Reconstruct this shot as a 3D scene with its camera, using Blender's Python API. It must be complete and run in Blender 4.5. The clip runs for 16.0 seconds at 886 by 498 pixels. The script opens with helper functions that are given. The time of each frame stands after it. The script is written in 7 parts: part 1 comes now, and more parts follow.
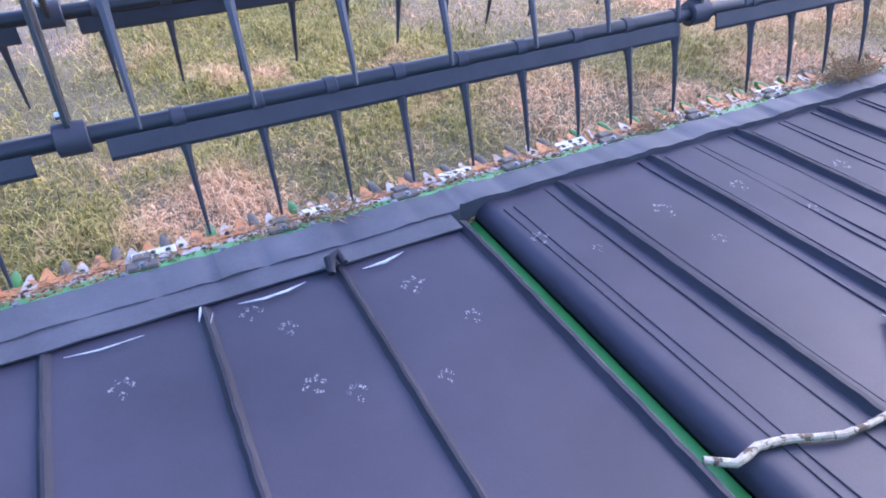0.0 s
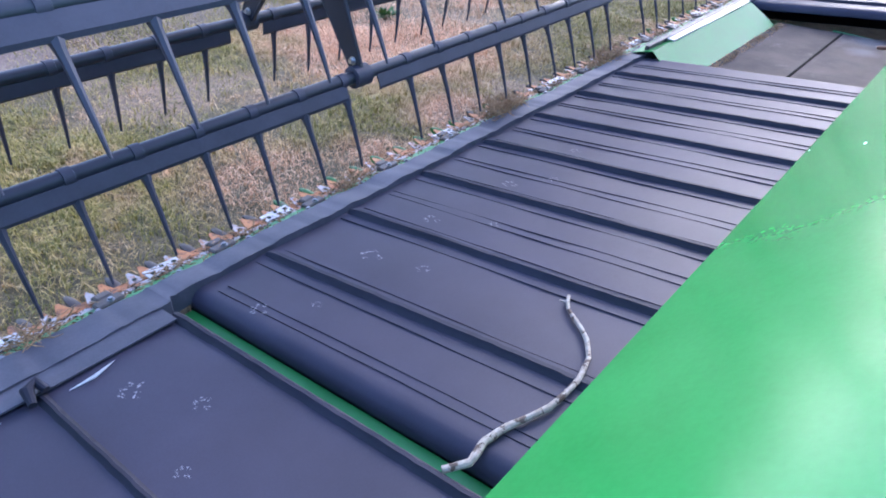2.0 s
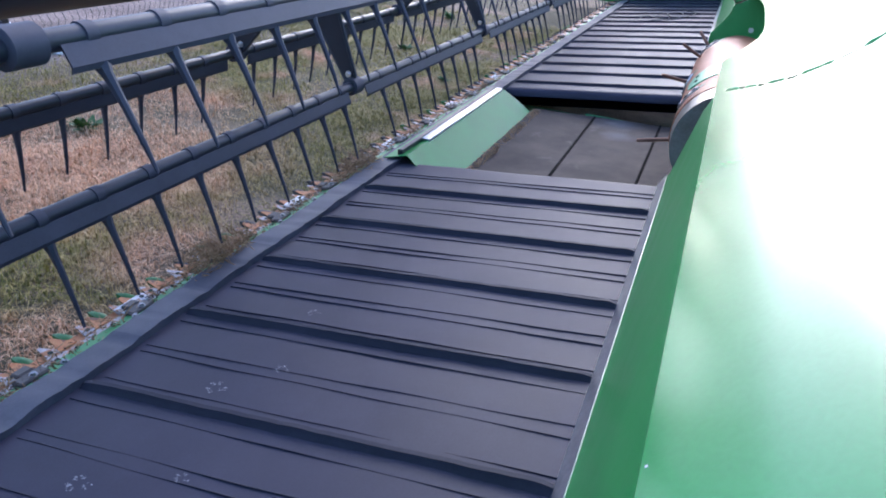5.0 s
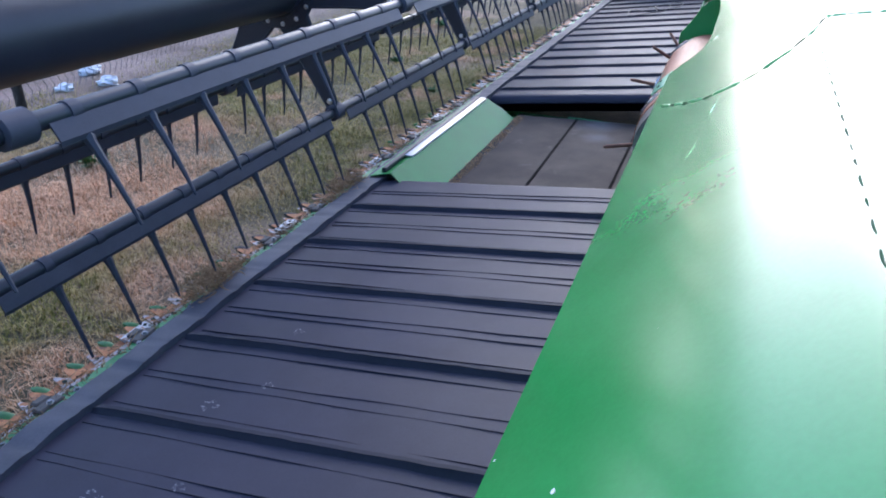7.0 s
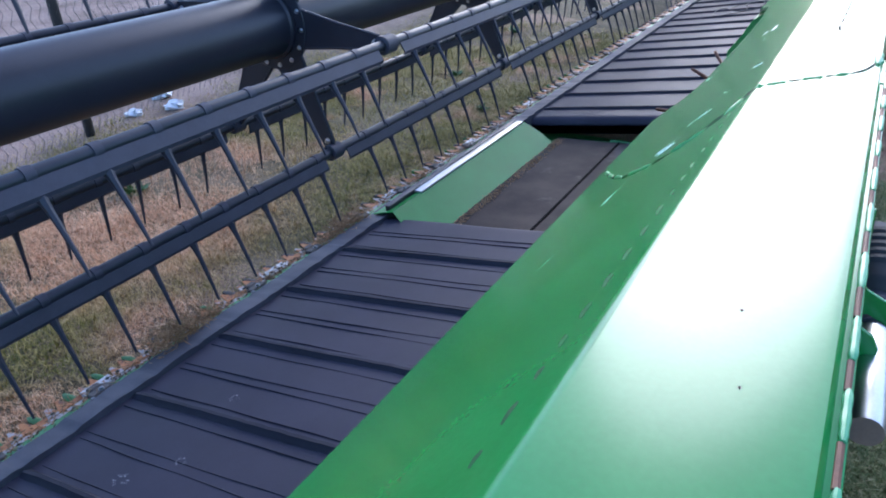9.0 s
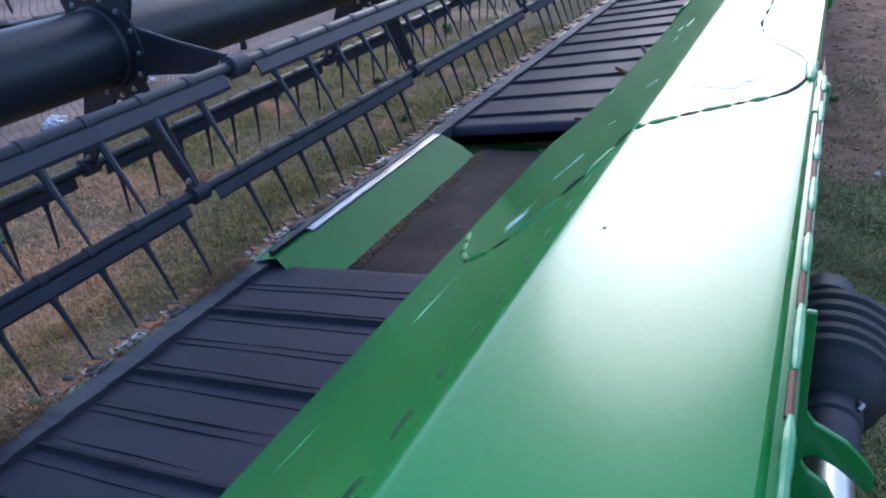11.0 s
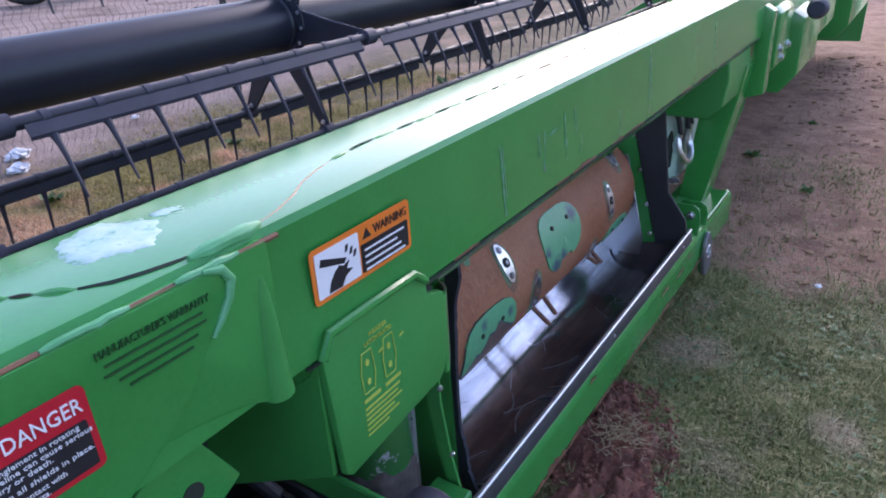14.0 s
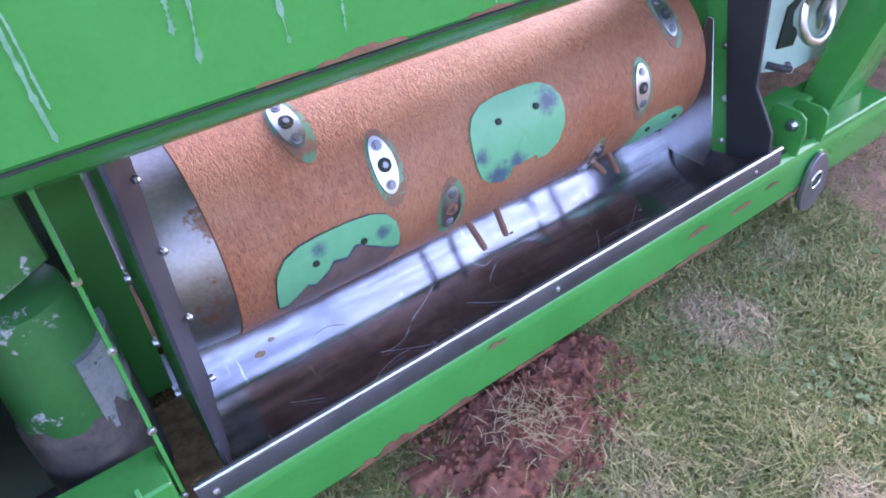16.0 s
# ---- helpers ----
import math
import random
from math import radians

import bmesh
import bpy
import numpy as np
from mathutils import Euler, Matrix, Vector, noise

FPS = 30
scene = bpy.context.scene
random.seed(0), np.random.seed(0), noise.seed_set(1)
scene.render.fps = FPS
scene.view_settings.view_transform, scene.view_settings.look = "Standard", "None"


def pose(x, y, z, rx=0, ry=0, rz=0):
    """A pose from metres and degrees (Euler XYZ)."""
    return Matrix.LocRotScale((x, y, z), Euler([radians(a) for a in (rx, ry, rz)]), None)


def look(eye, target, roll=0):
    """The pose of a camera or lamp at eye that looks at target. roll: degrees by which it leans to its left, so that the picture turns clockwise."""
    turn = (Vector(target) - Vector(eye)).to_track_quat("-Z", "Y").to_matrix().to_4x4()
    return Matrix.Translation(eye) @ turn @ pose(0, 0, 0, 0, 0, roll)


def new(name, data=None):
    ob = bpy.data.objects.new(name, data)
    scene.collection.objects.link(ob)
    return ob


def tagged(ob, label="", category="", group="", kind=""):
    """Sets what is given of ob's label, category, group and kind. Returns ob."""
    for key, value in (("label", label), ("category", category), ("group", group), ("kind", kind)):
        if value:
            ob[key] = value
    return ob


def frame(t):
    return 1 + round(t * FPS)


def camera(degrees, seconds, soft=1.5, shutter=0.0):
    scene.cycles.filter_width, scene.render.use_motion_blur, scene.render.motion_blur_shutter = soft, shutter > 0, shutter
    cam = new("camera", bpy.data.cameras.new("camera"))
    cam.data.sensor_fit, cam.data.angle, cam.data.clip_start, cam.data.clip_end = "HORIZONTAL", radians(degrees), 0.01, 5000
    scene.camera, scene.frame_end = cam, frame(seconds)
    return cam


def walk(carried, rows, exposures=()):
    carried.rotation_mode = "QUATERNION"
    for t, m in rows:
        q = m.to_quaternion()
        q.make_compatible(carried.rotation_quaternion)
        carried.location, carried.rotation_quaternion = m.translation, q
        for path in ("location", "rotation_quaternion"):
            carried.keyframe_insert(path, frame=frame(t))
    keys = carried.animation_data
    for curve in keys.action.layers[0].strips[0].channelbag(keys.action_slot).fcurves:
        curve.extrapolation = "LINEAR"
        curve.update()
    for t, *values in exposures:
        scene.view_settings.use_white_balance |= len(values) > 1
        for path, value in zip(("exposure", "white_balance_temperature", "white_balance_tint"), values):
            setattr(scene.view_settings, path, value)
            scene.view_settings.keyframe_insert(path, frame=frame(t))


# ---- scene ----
# A parked draper header behind a chain-link fence, on a grass yard at dusk.
# x runs along the header, y points to its cutter bar, z is up.
cam = camera(65.2, 16.0, soft=1.9)
PATH = [
    (0, (-0.016, 0.071, 1.185), (0.669, 1.394, -0.149), 2.1),
    (0.5, (0.041, 0.039, 1.198), (0.943, 1.273, -0.093), 4.9),
    (1, (0.034, -0.025, 1.207), (1.121, 1.109, -0.031), 6.7),
    (1.5, (-0.01, -0.042, 1.212), (1.17, 1.053, 0.025), 4.0),
    (2, (0.024, -0.023, 1.199), (1.325, 0.977, 0.055), 3.8),
    (2.5, (0.164, -0.003, 1.204), (1.624, 0.868, 0.149), 3.3),
    (3, (0.428, -0.002, 1.181), (1.921, 0.781, 0.104), 3.2),
    (3.5, (0.564, 0.053, 1.161), (1.932, 0.943, 0.004), 1.6),
    (4, (0.634, 0.121, 1.167), (2.097, 0.909, 0.053), 3.9),
    (4.5, (0.654, 0.158, 1.147), (2.269, 0.796, 0.154), 5.7),
    (5, (0.668, 0.163, 1.136), (2.343, 0.744, 0.21), 5.9),
    (7.5, (0.598, -0.076, 1.306), (2.221, 0.62, 0.367), -0.8),
    (8, (0.675, -0.193, 1.348), (2.234, 0.642, 0.414), -2.2),
    (8.5, (0.835, -0.333, 1.396), (2.327, 0.603, 0.449), -2.2),
    (10.8, (1.423, -0.312, 1.318), (2.946, 0.522, 0.326), -5.1),
    (11, (1.484, -0.352, 1.326), (3.009, 0.505, 0.356), -5.4),
    (11.5, (1.586, -0.45, 1.334), (3.145, 0.466, 0.479), -5.4),
    (12, (1.687, -0.449, 1.317), (3.263, 0.473, 0.501), -5.5),
    (12.5, (1.845, -0.434, 1.333), (3.441, 0.439, 0.502), -3.2),
    (13, (1.943, -0.513, 1.345), (3.561, 0.296, 0.493), -1.9),
    (13.5, (2.048, -0.751, 1.332), (3.614, 0.161, 0.485), -2.5),
    (14, (2.153, -0.84, 1.296), (3.633, 0.199, 0.44), -3.4),
    (14.5, (2.346, -0.833, 1.219), (3.555, 0.328, 0.127), -2.8),
    (15, (2.562, -0.831, 1.178), (3.685, 0.285, -0.045), -1.5),
    (15.5, (2.748, -0.905, 1.182), (3.763, 0.233, -0.111), -1.8),
    (16, (2.953, -0.958, 1.177), (3.834, 0.298, -0.105), -2.6),
]
EXPOSURES = [(0.0, 3.33, 6280, 28), (1.0, 3.17, 6180, 25), (1.5, 2.97, 6120, 23), (2.0, 2.90, 6080, 24), (2.5, 2.70, 6000, 20), (3.0, 2.43, 5990, 17), (3.5, 2.51, 6050, 19), (4.0, 2.64, 6120, 21), (4.5, 2.44, 6050, 21), (5.0, 2.18, 6020, 20), (7.5, 2.01, 5970, 17), (8.5, 2.03, 5970, 17), (9.5, 1.72, 5990, 16), (11.0, 1.48, 6000, 17), (12.0, 1.30, 6080, 18), (12.5, 1.04, 6150, 18), (13.5, 1.42, 6560, 26), (14.0, 2.06, 6880, 30), (14.5, 2.66, 6980, 34), (15.0, 3.02, 6980, 38), (15.5, 3.27, 7030, 41), (16.0, 3.39, 7080, 40)]
walk(cam, [(t, look(eye, target, roll)) for t, eye, target, roll in PATH], EXPOSURES)

# ---- light ----
SUN_ELEVATION, SUN_AZIMUTH = 27.0, 12.0   # degrees; azimuth from +x towards +y
world = bpy.data.worlds.new("world")
scene.world = world
world.use_nodes = True
wn = world.node_tree.nodes
sky = wn.new("ShaderNodeTexSky")
sky.sky_type = "NISHITA"
sky.sun_disc = False
sky.sun_elevation = radians(SUN_ELEVATION)
sky.sun_rotation = radians(90 - SUN_AZIMUTH)
sky.air_density, sky.dust_density, sky.ozone_density = 1.0, 1.25, 3.5
world.node_tree.links.new(sky.outputs[0], wn["Background"].inputs[0])
wn["Background"].inputs[1].default_value = 0.14
sun = new("sun", bpy.data.lights.new("sun", "SUN"))
sun.data.energy, sun.data.angle, sun.data.color = 0.32, radians(28), (0.94, 1.0, 0.97)
sun.matrix_world = look((0, 0, 0), (-math.cos(radians(SUN_AZIMUTH)) * math.cos(radians(SUN_ELEVATION)), -math.sin(radians(SUN_AZIMUTH)) * math.cos(radians(SUN_ELEVATION)), -math.sin(radians(SUN_ELEVATION))))

# ---- materials ----


def ramp(nt, fac, stops):
    node = nt.nodes.new("ShaderNodeValToRGB")
    els = node.color_ramp.elements
    while len(els) < len(stops):
        els.new(0.5)
    for el, (at, col) in zip(els, stops):
        el.position, el.color = at, (*col, 1) if len(col) == 3 else col
    nt.links.new(fac, node.inputs[0])
    return node.outputs[0]


def noise_tex(nt, vec, scale, detail=4.0, rough=0.6, stretch=None):
    if stretch:
        mp = nt.nodes.new("ShaderNodeMapping")
        mp.inputs["Scale"].default_value = stretch
        nt.links.new(vec, mp.inputs[0])
        vec = mp.outputs[0]
    node = nt.nodes.new("ShaderNodeTexNoise")
    node.inputs["Scale"].default_value, node.inputs["Detail"].default_value, node.inputs["Roughness"].default_value = scale, detail, rough
    nt.links.new(vec, node.inputs["Vector"])
    return node.outputs["Fac"]


def mixc(nt, fac, a, b, kind="MIX"):
    node = nt.nodes.new("ShaderNodeMix")
    node.data_type, node.blend_type = "RGBA", kind
    for sock, v in ((node.inputs[0], fac), (node.inputs[6], a), (node.inputs[7], b)):
        if isinstance(v, (int, float)):
            sock.default_value = v
        elif isinstance(v, tuple):
            sock.default_value = (*v, 1)
        else:
            nt.links.new(v, sock)
    return node.outputs[2]


def math_node(nt, op, a, b=None):
    node = nt.nodes.new("ShaderNodeMath")
    node.operation = op
    for sock, v in zip(node.inputs, (a, b)):
        if v is None:
            continue
        if isinstance(v, (int, float)):
            sock.default_value = v
        else:
            nt.links.new(v, sock)
    return node.outputs[0]


def start(name):
    m = bpy.data.materials.new(name)
    m.use_nodes = True
    nt = m.node_tree
    geo = nt.nodes.new("ShaderNodeNewGeometry")
    return m, nt, nt.nodes["Principled BSDF"], geo


def bump(nt, bsdf, height, strength, distance):
    node = nt.nodes.new("ShaderNodeBump")
    node.inputs["Strength"].default_value, node.inputs["Distance"].default_value = strength, distance
    nt.links.new(height, node.inputs["Height"])
    nt.links.new(node.outputs[0], bsdf.inputs["Normal"])


def surface(name, a, b, scale=8.0, fine=120.0, rough=(0.4, 0.55), metal=0.0, relief=0.15, stretch=None, coat=0.0, worn=None, worn_at=0.62, worn_scale=9.0, worn_metal=0.0, spec=0.5, worn_soft=0.03):
    """Two tones mixed by large and fine noise, with uneven gloss, fine relief and, if given, worn or stained spots."""
    m, nt, bsdf, geo = start(name)
    pos = geo.outputs["Position"]
    large, small = noise_tex(nt, pos, scale, 5, 0.6, stretch), noise_tex(nt, pos, fine, 3, 0.6, stretch)
    both = math_node(nt, "ADD", math_node(nt, "MULTIPLY", large, 0.75), math_node(nt, "MULTIPLY", small, 0.25))
    col = mixc(nt, ramp(nt, both, [(0.35, (0, 0, 0)), (0.65, (1, 1, 1))]), a, b)
    if worn:
        w = noise_tex(nt, pos, worn_scale, 7, 0.7)
        mask = ramp(nt, w, [(worn_at, (0, 0, 0)), (worn_at + worn_soft, (1, 1, 1))])
        col = mixc(nt, mask, col, worn)
        if worn_metal != metal:
            mr = nt.nodes.new("ShaderNodeMapRange")
            mr.inputs["To Min"].default_value, mr.inputs["To Max"].default_value = metal, worn_metal
            nt.links.new(mask, mr.inputs[0])
            nt.links.new(mr.outputs[0], bsdf.inputs["Metallic"])
    nt.links.new(col, bsdf.inputs["Base Color"])
    mr = nt.nodes.new("ShaderNodeMapRange")
    mr.inputs["To Min"].default_value, mr.inputs["To Max"].default_value = rough
    nt.links.new(large, mr.inputs[0])
    nt.links.new(mr.outputs[0], bsdf.inputs["Roughness"])
    if metal or not worn or worn_metal == metal:
        bsdf.inputs["Metallic"].default_value = metal
    bsdf.inputs["Coat Weight"].default_value = coat
    bsdf.inputs["Coat Roughness"].default_value = 0.12
    bsdf.inputs["Specular IOR Level"].default_value = spec
    if relief:
        bump(nt, bsdf, both, relief, 0.002)
    return m


GREEN_A, GREEN_B = (0.013, 0.205, 0.040), (0.020, 0.255, 0.055)
green = surface("green_paint", GREEN_A, GREEN_B, 5, 160, (0.15, 0.23), relief=0.004, spec=0.42)
green_flat = surface("green_paint_satin", GREEN_A, GREEN_B, 6, 150, (0.3, 0.5), relief=0.05)
green_worn = surface("green_paint_chipped", GREEN_A, GREEN_B, 6, 150, (0.3, 0.5), relief=0.06, worn=(0.17, 0.07, 0.035), worn_at=0.6, worn_scale=7)
green_scuffed = surface("green_paint_scuffed", (0.013, 0.11, 0.028), (0.022, 0.16, 0.045), 8, 120, (0.22, 0.42), relief=0.2, worn=(0.36, 0.37, 0.39), worn_at=0.565, worn_scale=11)
rubber = surface("belt_rubber", (0.0300, 0.0275, 0.0435), (0.0450, 0.0415, 0.064), 3.0, 260, (0.55, 0.68), relief=0.12, spec=0.3)
seal_rubber = surface("seal_rubber", (0.030, 0.030, 0.040), (0.050, 0.050, 0.064), 12, 220, (0.5, 0.65), relief=0.2, spec=0.35)
rubber_edge = surface("belt_cleat_rubber", (0.018, 0.0178, 0.027), (0.031, 0.030, 0.044), 6.0, 200, (0.62, 0.76), relief=0.25, spec=0.25)
flap_grey = surface("flap_rubber", (0.048, 0.047, 0.062), (0.084, 0.082, 0.104), 7.0, 150, (0.55, 0.7), relief=0.3, spec=0.35)
black_paint = surface("black_paint", (0.015, 0.016, 0.024), (0.023, 0.024, 0.034), 5, 140, (0.34, 0.46), relief=0.03, spec=0.4)
black_plastic = surface("black_plastic", (0.030, 0.029, 0.042), (0.046, 0.044, 0.061), 9, 200, (0.5, 0.64), relief=0.08, spec=0.35)
black_rubber = surface("black_rubber", (0.012, 0.012, 0.014), (0.022, 0.022, 0.025), 12, 220, (0.5, 0.65), relief=0.2)
steel_bright = surface("bright_steel", (0.5, 0.49, 0.49), (0.68, 0.67, 0.66), 6, 160, (0.25, 0.45), metal=1.0, relief=0.05, worn=(0.35, 0.31, 0.26), worn_at=0.63, worn_scale=6, worn_metal=1.0)
steel_grey = surface("grey_steel", (0.2, 0.2, 0.215), (0.3, 0.3, 0.32), 9, 170, (0.32, 0.5), metal=0.85, relief=0.1, worn_metal=0.85)
steel_worn = surface("knife_steel", (0.32, 0.25, 0.23), (0.56, 0.48, 0.45), 30, 300, (0.4, 0.6), metal=0.05, relief=0.2, worn=(0.42, 0.15, 0.045), worn_at=0.51, worn_scale=26, worn_metal=0.05)
rust_orange = surface("rusty_blade", (0.42, 0.13, 0.04), (0.62, 0.26, 0.10), 40, 260, (0.6, 0.8), relief=0.4, worn=(0.2, 0.09, 0.05), worn_at=0.55, worn_scale=30)
guard_brown = surface("weathered_guard", (0.07, 0.055, 0.05), (0.13, 0.1, 0.085), 25, 200, (0.55, 0.75), relief=0.3)
guard_green = surface("green_guard", (0.02, 0.12, 0.02), (0.045, 0.18, 0.035), 25, 200, (0.4, 0.6), relief=0.2, worn=(0.12, 0.1, 0.08), worn_at=0.62, worn_scale=30)
zinc = surface("zinc_bolt", (0.55, 0.55, 0.56), (0.75, 0.75, 0.76), 60, 300, (0.25, 0.4), metal=1.0, relief=0.1, worn_metal=1.0)
yellow_plastic = surface("yellow_plastic", (0.55, 0.33, 0.06), (0.68, 0.42, 0.09), 10, 200, (0.45, 0.6), relief=0.1)
bark = surface("bare_twig", (0.23, 0.19, 0.15), (0.46, 0.41, 0.35), 60, 300, (0.7, 0.9), relief=0.6, worn=(0.085, 0.055, 0.04), worn_at=0.53, worn_scale=38)
wire_grey = surface("galvanised_wire", (0.05, 0.048, 0.045), (0.11, 0.105, 0.10), 15, 90, (0.45, 0.65), metal=0.6, relief=0.0, worn_metal=0.6)
post_dark = surface("dark_fence_post", (0.015, 0.014, 0.014), (0.03, 0.028, 0.027), 8, 100, (0.4, 0.6), relief=0.1)
white_litter = surface("white_litter", (0.6, 0.6, 0.62), (0.8, 0.8, 0.8), 12, 90, (0.5, 0.7), relief=0.3)
decal_white = surface("white_decal", (0.72, 0.72, 0.73), (0.82, 0.82, 0.82), 10, 200, (0.3, 0.45), relief=0.0)
decal_black = surface("black_decal", (0.012, 0.012, 0.016), (0.02, 0.02, 0.025), 10, 200, (0.3, 0.45), relief=0.0)
decal_orange = surface("orange_decal", (0.8, 0.18, 0.02), (0.88, 0.22, 0.03), 10, 200, (0.3, 0.45), relief=0.0)
decal_red = surface("red_decal", (0.5, 0.01, 0.025), (0.6, 0.015, 0.03), 10, 200, (0.3, 0.45), relief=0.0)
decal_yellow = surface("yellow_print", (0.30, 0.43, 0.065), (0.45, 0.51, 0.09), 10, 200, (0.4, 0.5), relief=0.0)
decal_dark = surface("dark_green_print", (0.006, 0.06, 0.016), (0.008, 0.075, 0.022), 10, 200, (0.4, 0.5), relief=0.0)
reflection_dark = surface("dark_green_reflection", (0.012, 0.12, 0.032), (0.018, 0.16, 0.045), 30, 200, (0.55, 0.75), relief=0.1)
collar_steel = surface("dull_brown_steel", (0.19, 0.165, 0.15), (0.36, 0.33, 0.31), 7, 150, (0.34, 0.5), metal=0.9, relief=0.08, worn=(0.2, 0.1, 0.06), worn_at=0.6, worn_scale=6, worn_metal=0.6)
groove_dark = surface("dark_groove", (0.006, 0.005, 0.005), (0.012, 0.010, 0.010), 20, 200, (0.9, 1.0), relief=0.1, spec=0.05)
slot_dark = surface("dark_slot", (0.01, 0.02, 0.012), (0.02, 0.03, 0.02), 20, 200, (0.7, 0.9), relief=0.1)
drip_green = surface("pale_green_drip", (0.14, 0.44, 0.24), (0.30, 0.58, 0.40), 60, 240, (0.4, 0.6), relief=0.03)
scratch_pale = surface("pale_scratch", (0.12, 0.4, 0.2), (0.3, 0.55, 0.38), 60, 240, (0.45, 0.7), relief=0.2)
rust_edge = surface("bare_rusty_metal", (0.11, 0.042, 0.024), (0.23, 0.10, 0.055), 18, 180, (0.6, 0.8), relief=0.4)
paw_dust = surface("pale_dust", (0.14, 0.14, 0.155), (0.30, 0.30, 0.315), 60, 300, (0.8, 0.95), relief=0.1)
residue = surface("pale_residue", (0.20, 0.40, 0.29), (0.42, 0.55, 0.50), 30, 200, (0.22, 0.45), relief=0.15, worn=(0.06, 0.27, 0.12), worn_at=0.55, worn_scale=45, worn_soft=0.08)
stretch_grey = surface("whitened_rubber", (0.30, 0.30, 0.33), (0.58, 0.58, 0.61), 40, 200, (0.5, 0.7), relief=0.2)
lip_grey = surface("dull_grey_lip", (0.06, 0.058, 0.062), (0.10, 0.098, 0.104), 14, 180, (0.4, 0.55), metal=0.5, relief=0.1, worn_metal=0.5)
weld_paint = surface("painted_weld", (0.05, 0.30, 0.11), (0.09, 0.38, 0.17), 40, 200, (0.3, 0.45), relief=0.3)
bare_blue = surface("bare_bluish_metal", (0.04, 0.06, 0.10), (0.09, 0.13, 0.17), 30, 200, (0.35, 0.5), metal=0.3, relief=0.1, worn_metal=0.3)
straw_mat = surface("dry_straw", (0.20, 0.10, 0.045), (0.46, 0.28, 0.14), 40, 200, (0.7, 0.9), relief=0.2)
soil_mat = surface("red_soil", (0.085, 0.026, 0.018), (0.27, 0.095, 0.058), 32, 140, (0.85, 0.97), relief=0.6)
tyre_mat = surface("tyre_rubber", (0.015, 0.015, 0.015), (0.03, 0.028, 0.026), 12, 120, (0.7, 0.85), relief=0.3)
rim_white = surface("pale_rim", (0.55, 0.57, 0.6), (0.7, 0.72, 0.74), 8, 80, (0.35, 0.5), relief=0.1)


def drum_material():
    m, nt, bsdf, geo = start("rusted_drum")
    pos = geo.outputs["Position"]
    grain = noise_tex(nt, pos, 150, 5, 0.75, (1.0, 0.4, 0.4))
    blotch = noise_tex(nt, pos, 4.5, 5, 0.6)
    specks = noise_tex(nt, pos, 330, 3, 0.7, (1.0, 0.35, 0.35))
    col = mixc(nt, ramp(nt, grain, [(0.3, (0, 0, 0)), (0.68, (1, 1, 1))]), (0.23, 0.070, 0.033), (0.44, 0.165, 0.080))
    col = mixc(nt, ramp(nt, blotch, [(0.42, (0, 0, 0)), (0.72, (0.75, 0.75, 0.75))]), col, (0.45, 0.21, 0.12))
    dark = ramp(nt, specks, [(0.38, (1, 1, 1)), (0.47, (0, 0, 0))])
    col = mixc(nt, math_node(nt, "MULTIPLY", dark, 0.5), col, (0.085, 0.036, 0.022))
    nt.links.new(col, bsdf.inputs["Base Color"])
    mr = nt.nodes.new("ShaderNodeMapRange")
    mr.inputs["To Min"].default_value, mr.inputs["To Max"].default_value = 0.24, 0.75
    nt.links.new(specks, mr.inputs[0])
    nt.links.new(mr.outputs[0], bsdf.inputs["Roughness"])
    bsdf.inputs["Metallic"].default_value = 0.1
    bsdf.inputs["Specular IOR Level"].default_value = 0.38
    bump(nt, bsdf, math_node(nt, "ADD", grain, specks), 1.0, 0.0022)
    return m


def dusty_material(spots):
    """Brown dusty rubber with pale films of dried dust in round spots."""
    m, nt, bsdf, geo = start("dusty_belt")
    pos = geo.outputs["Position"]
    large, small = noise_tex(nt, pos, 4, 5, 0.6), noise_tex(nt, pos, 180, 3, 0.6)
    col = mixc(nt, ramp(nt, large, [(0.35, (0, 0, 0)), (0.65, (1, 1, 1))]), (0.034, 0.025, 0.023), (0.066, 0.048, 0.041))
    col = mixc(nt, ramp(nt, noise_tex(nt, pos, 5, 7, 0.7), [(0.58, (0, 0, 0)), (0.68, (1, 1, 1))]), col, (0.092, 0.074, 0.067))
    wob = math_node(nt, "MULTIPLY", noise_tex(nt, pos, 14, 6, 0.7), 0.6)
    for at, r in spots:
        d = nt.nodes.new("ShaderNodeVectorMath")
        d.operation = "DISTANCE"
        d.inputs[1].default_value = at
        nt.links.new(pos, d.inputs[0])
        near = ramp(nt, math_node(nt, "ADD", math_node(nt, "DIVIDE", d.outputs["Value"], r * 2), wob), [(0.4, (0.85, 0.85, 0.85)), (0.85, (0, 0, 0))])
        col = mixc(nt, near, col, (0.115, 0.108, 0.112))
    nt.links.new(col, bsdf.inputs["Base Color"])
    bsdf.inputs["Roughness"].default_value = 0.8
    bsdf.inputs["Specular IOR Level"].default_value = 0.25
    bump(nt, bsdf, small, 0.2, 0.002)
    return m


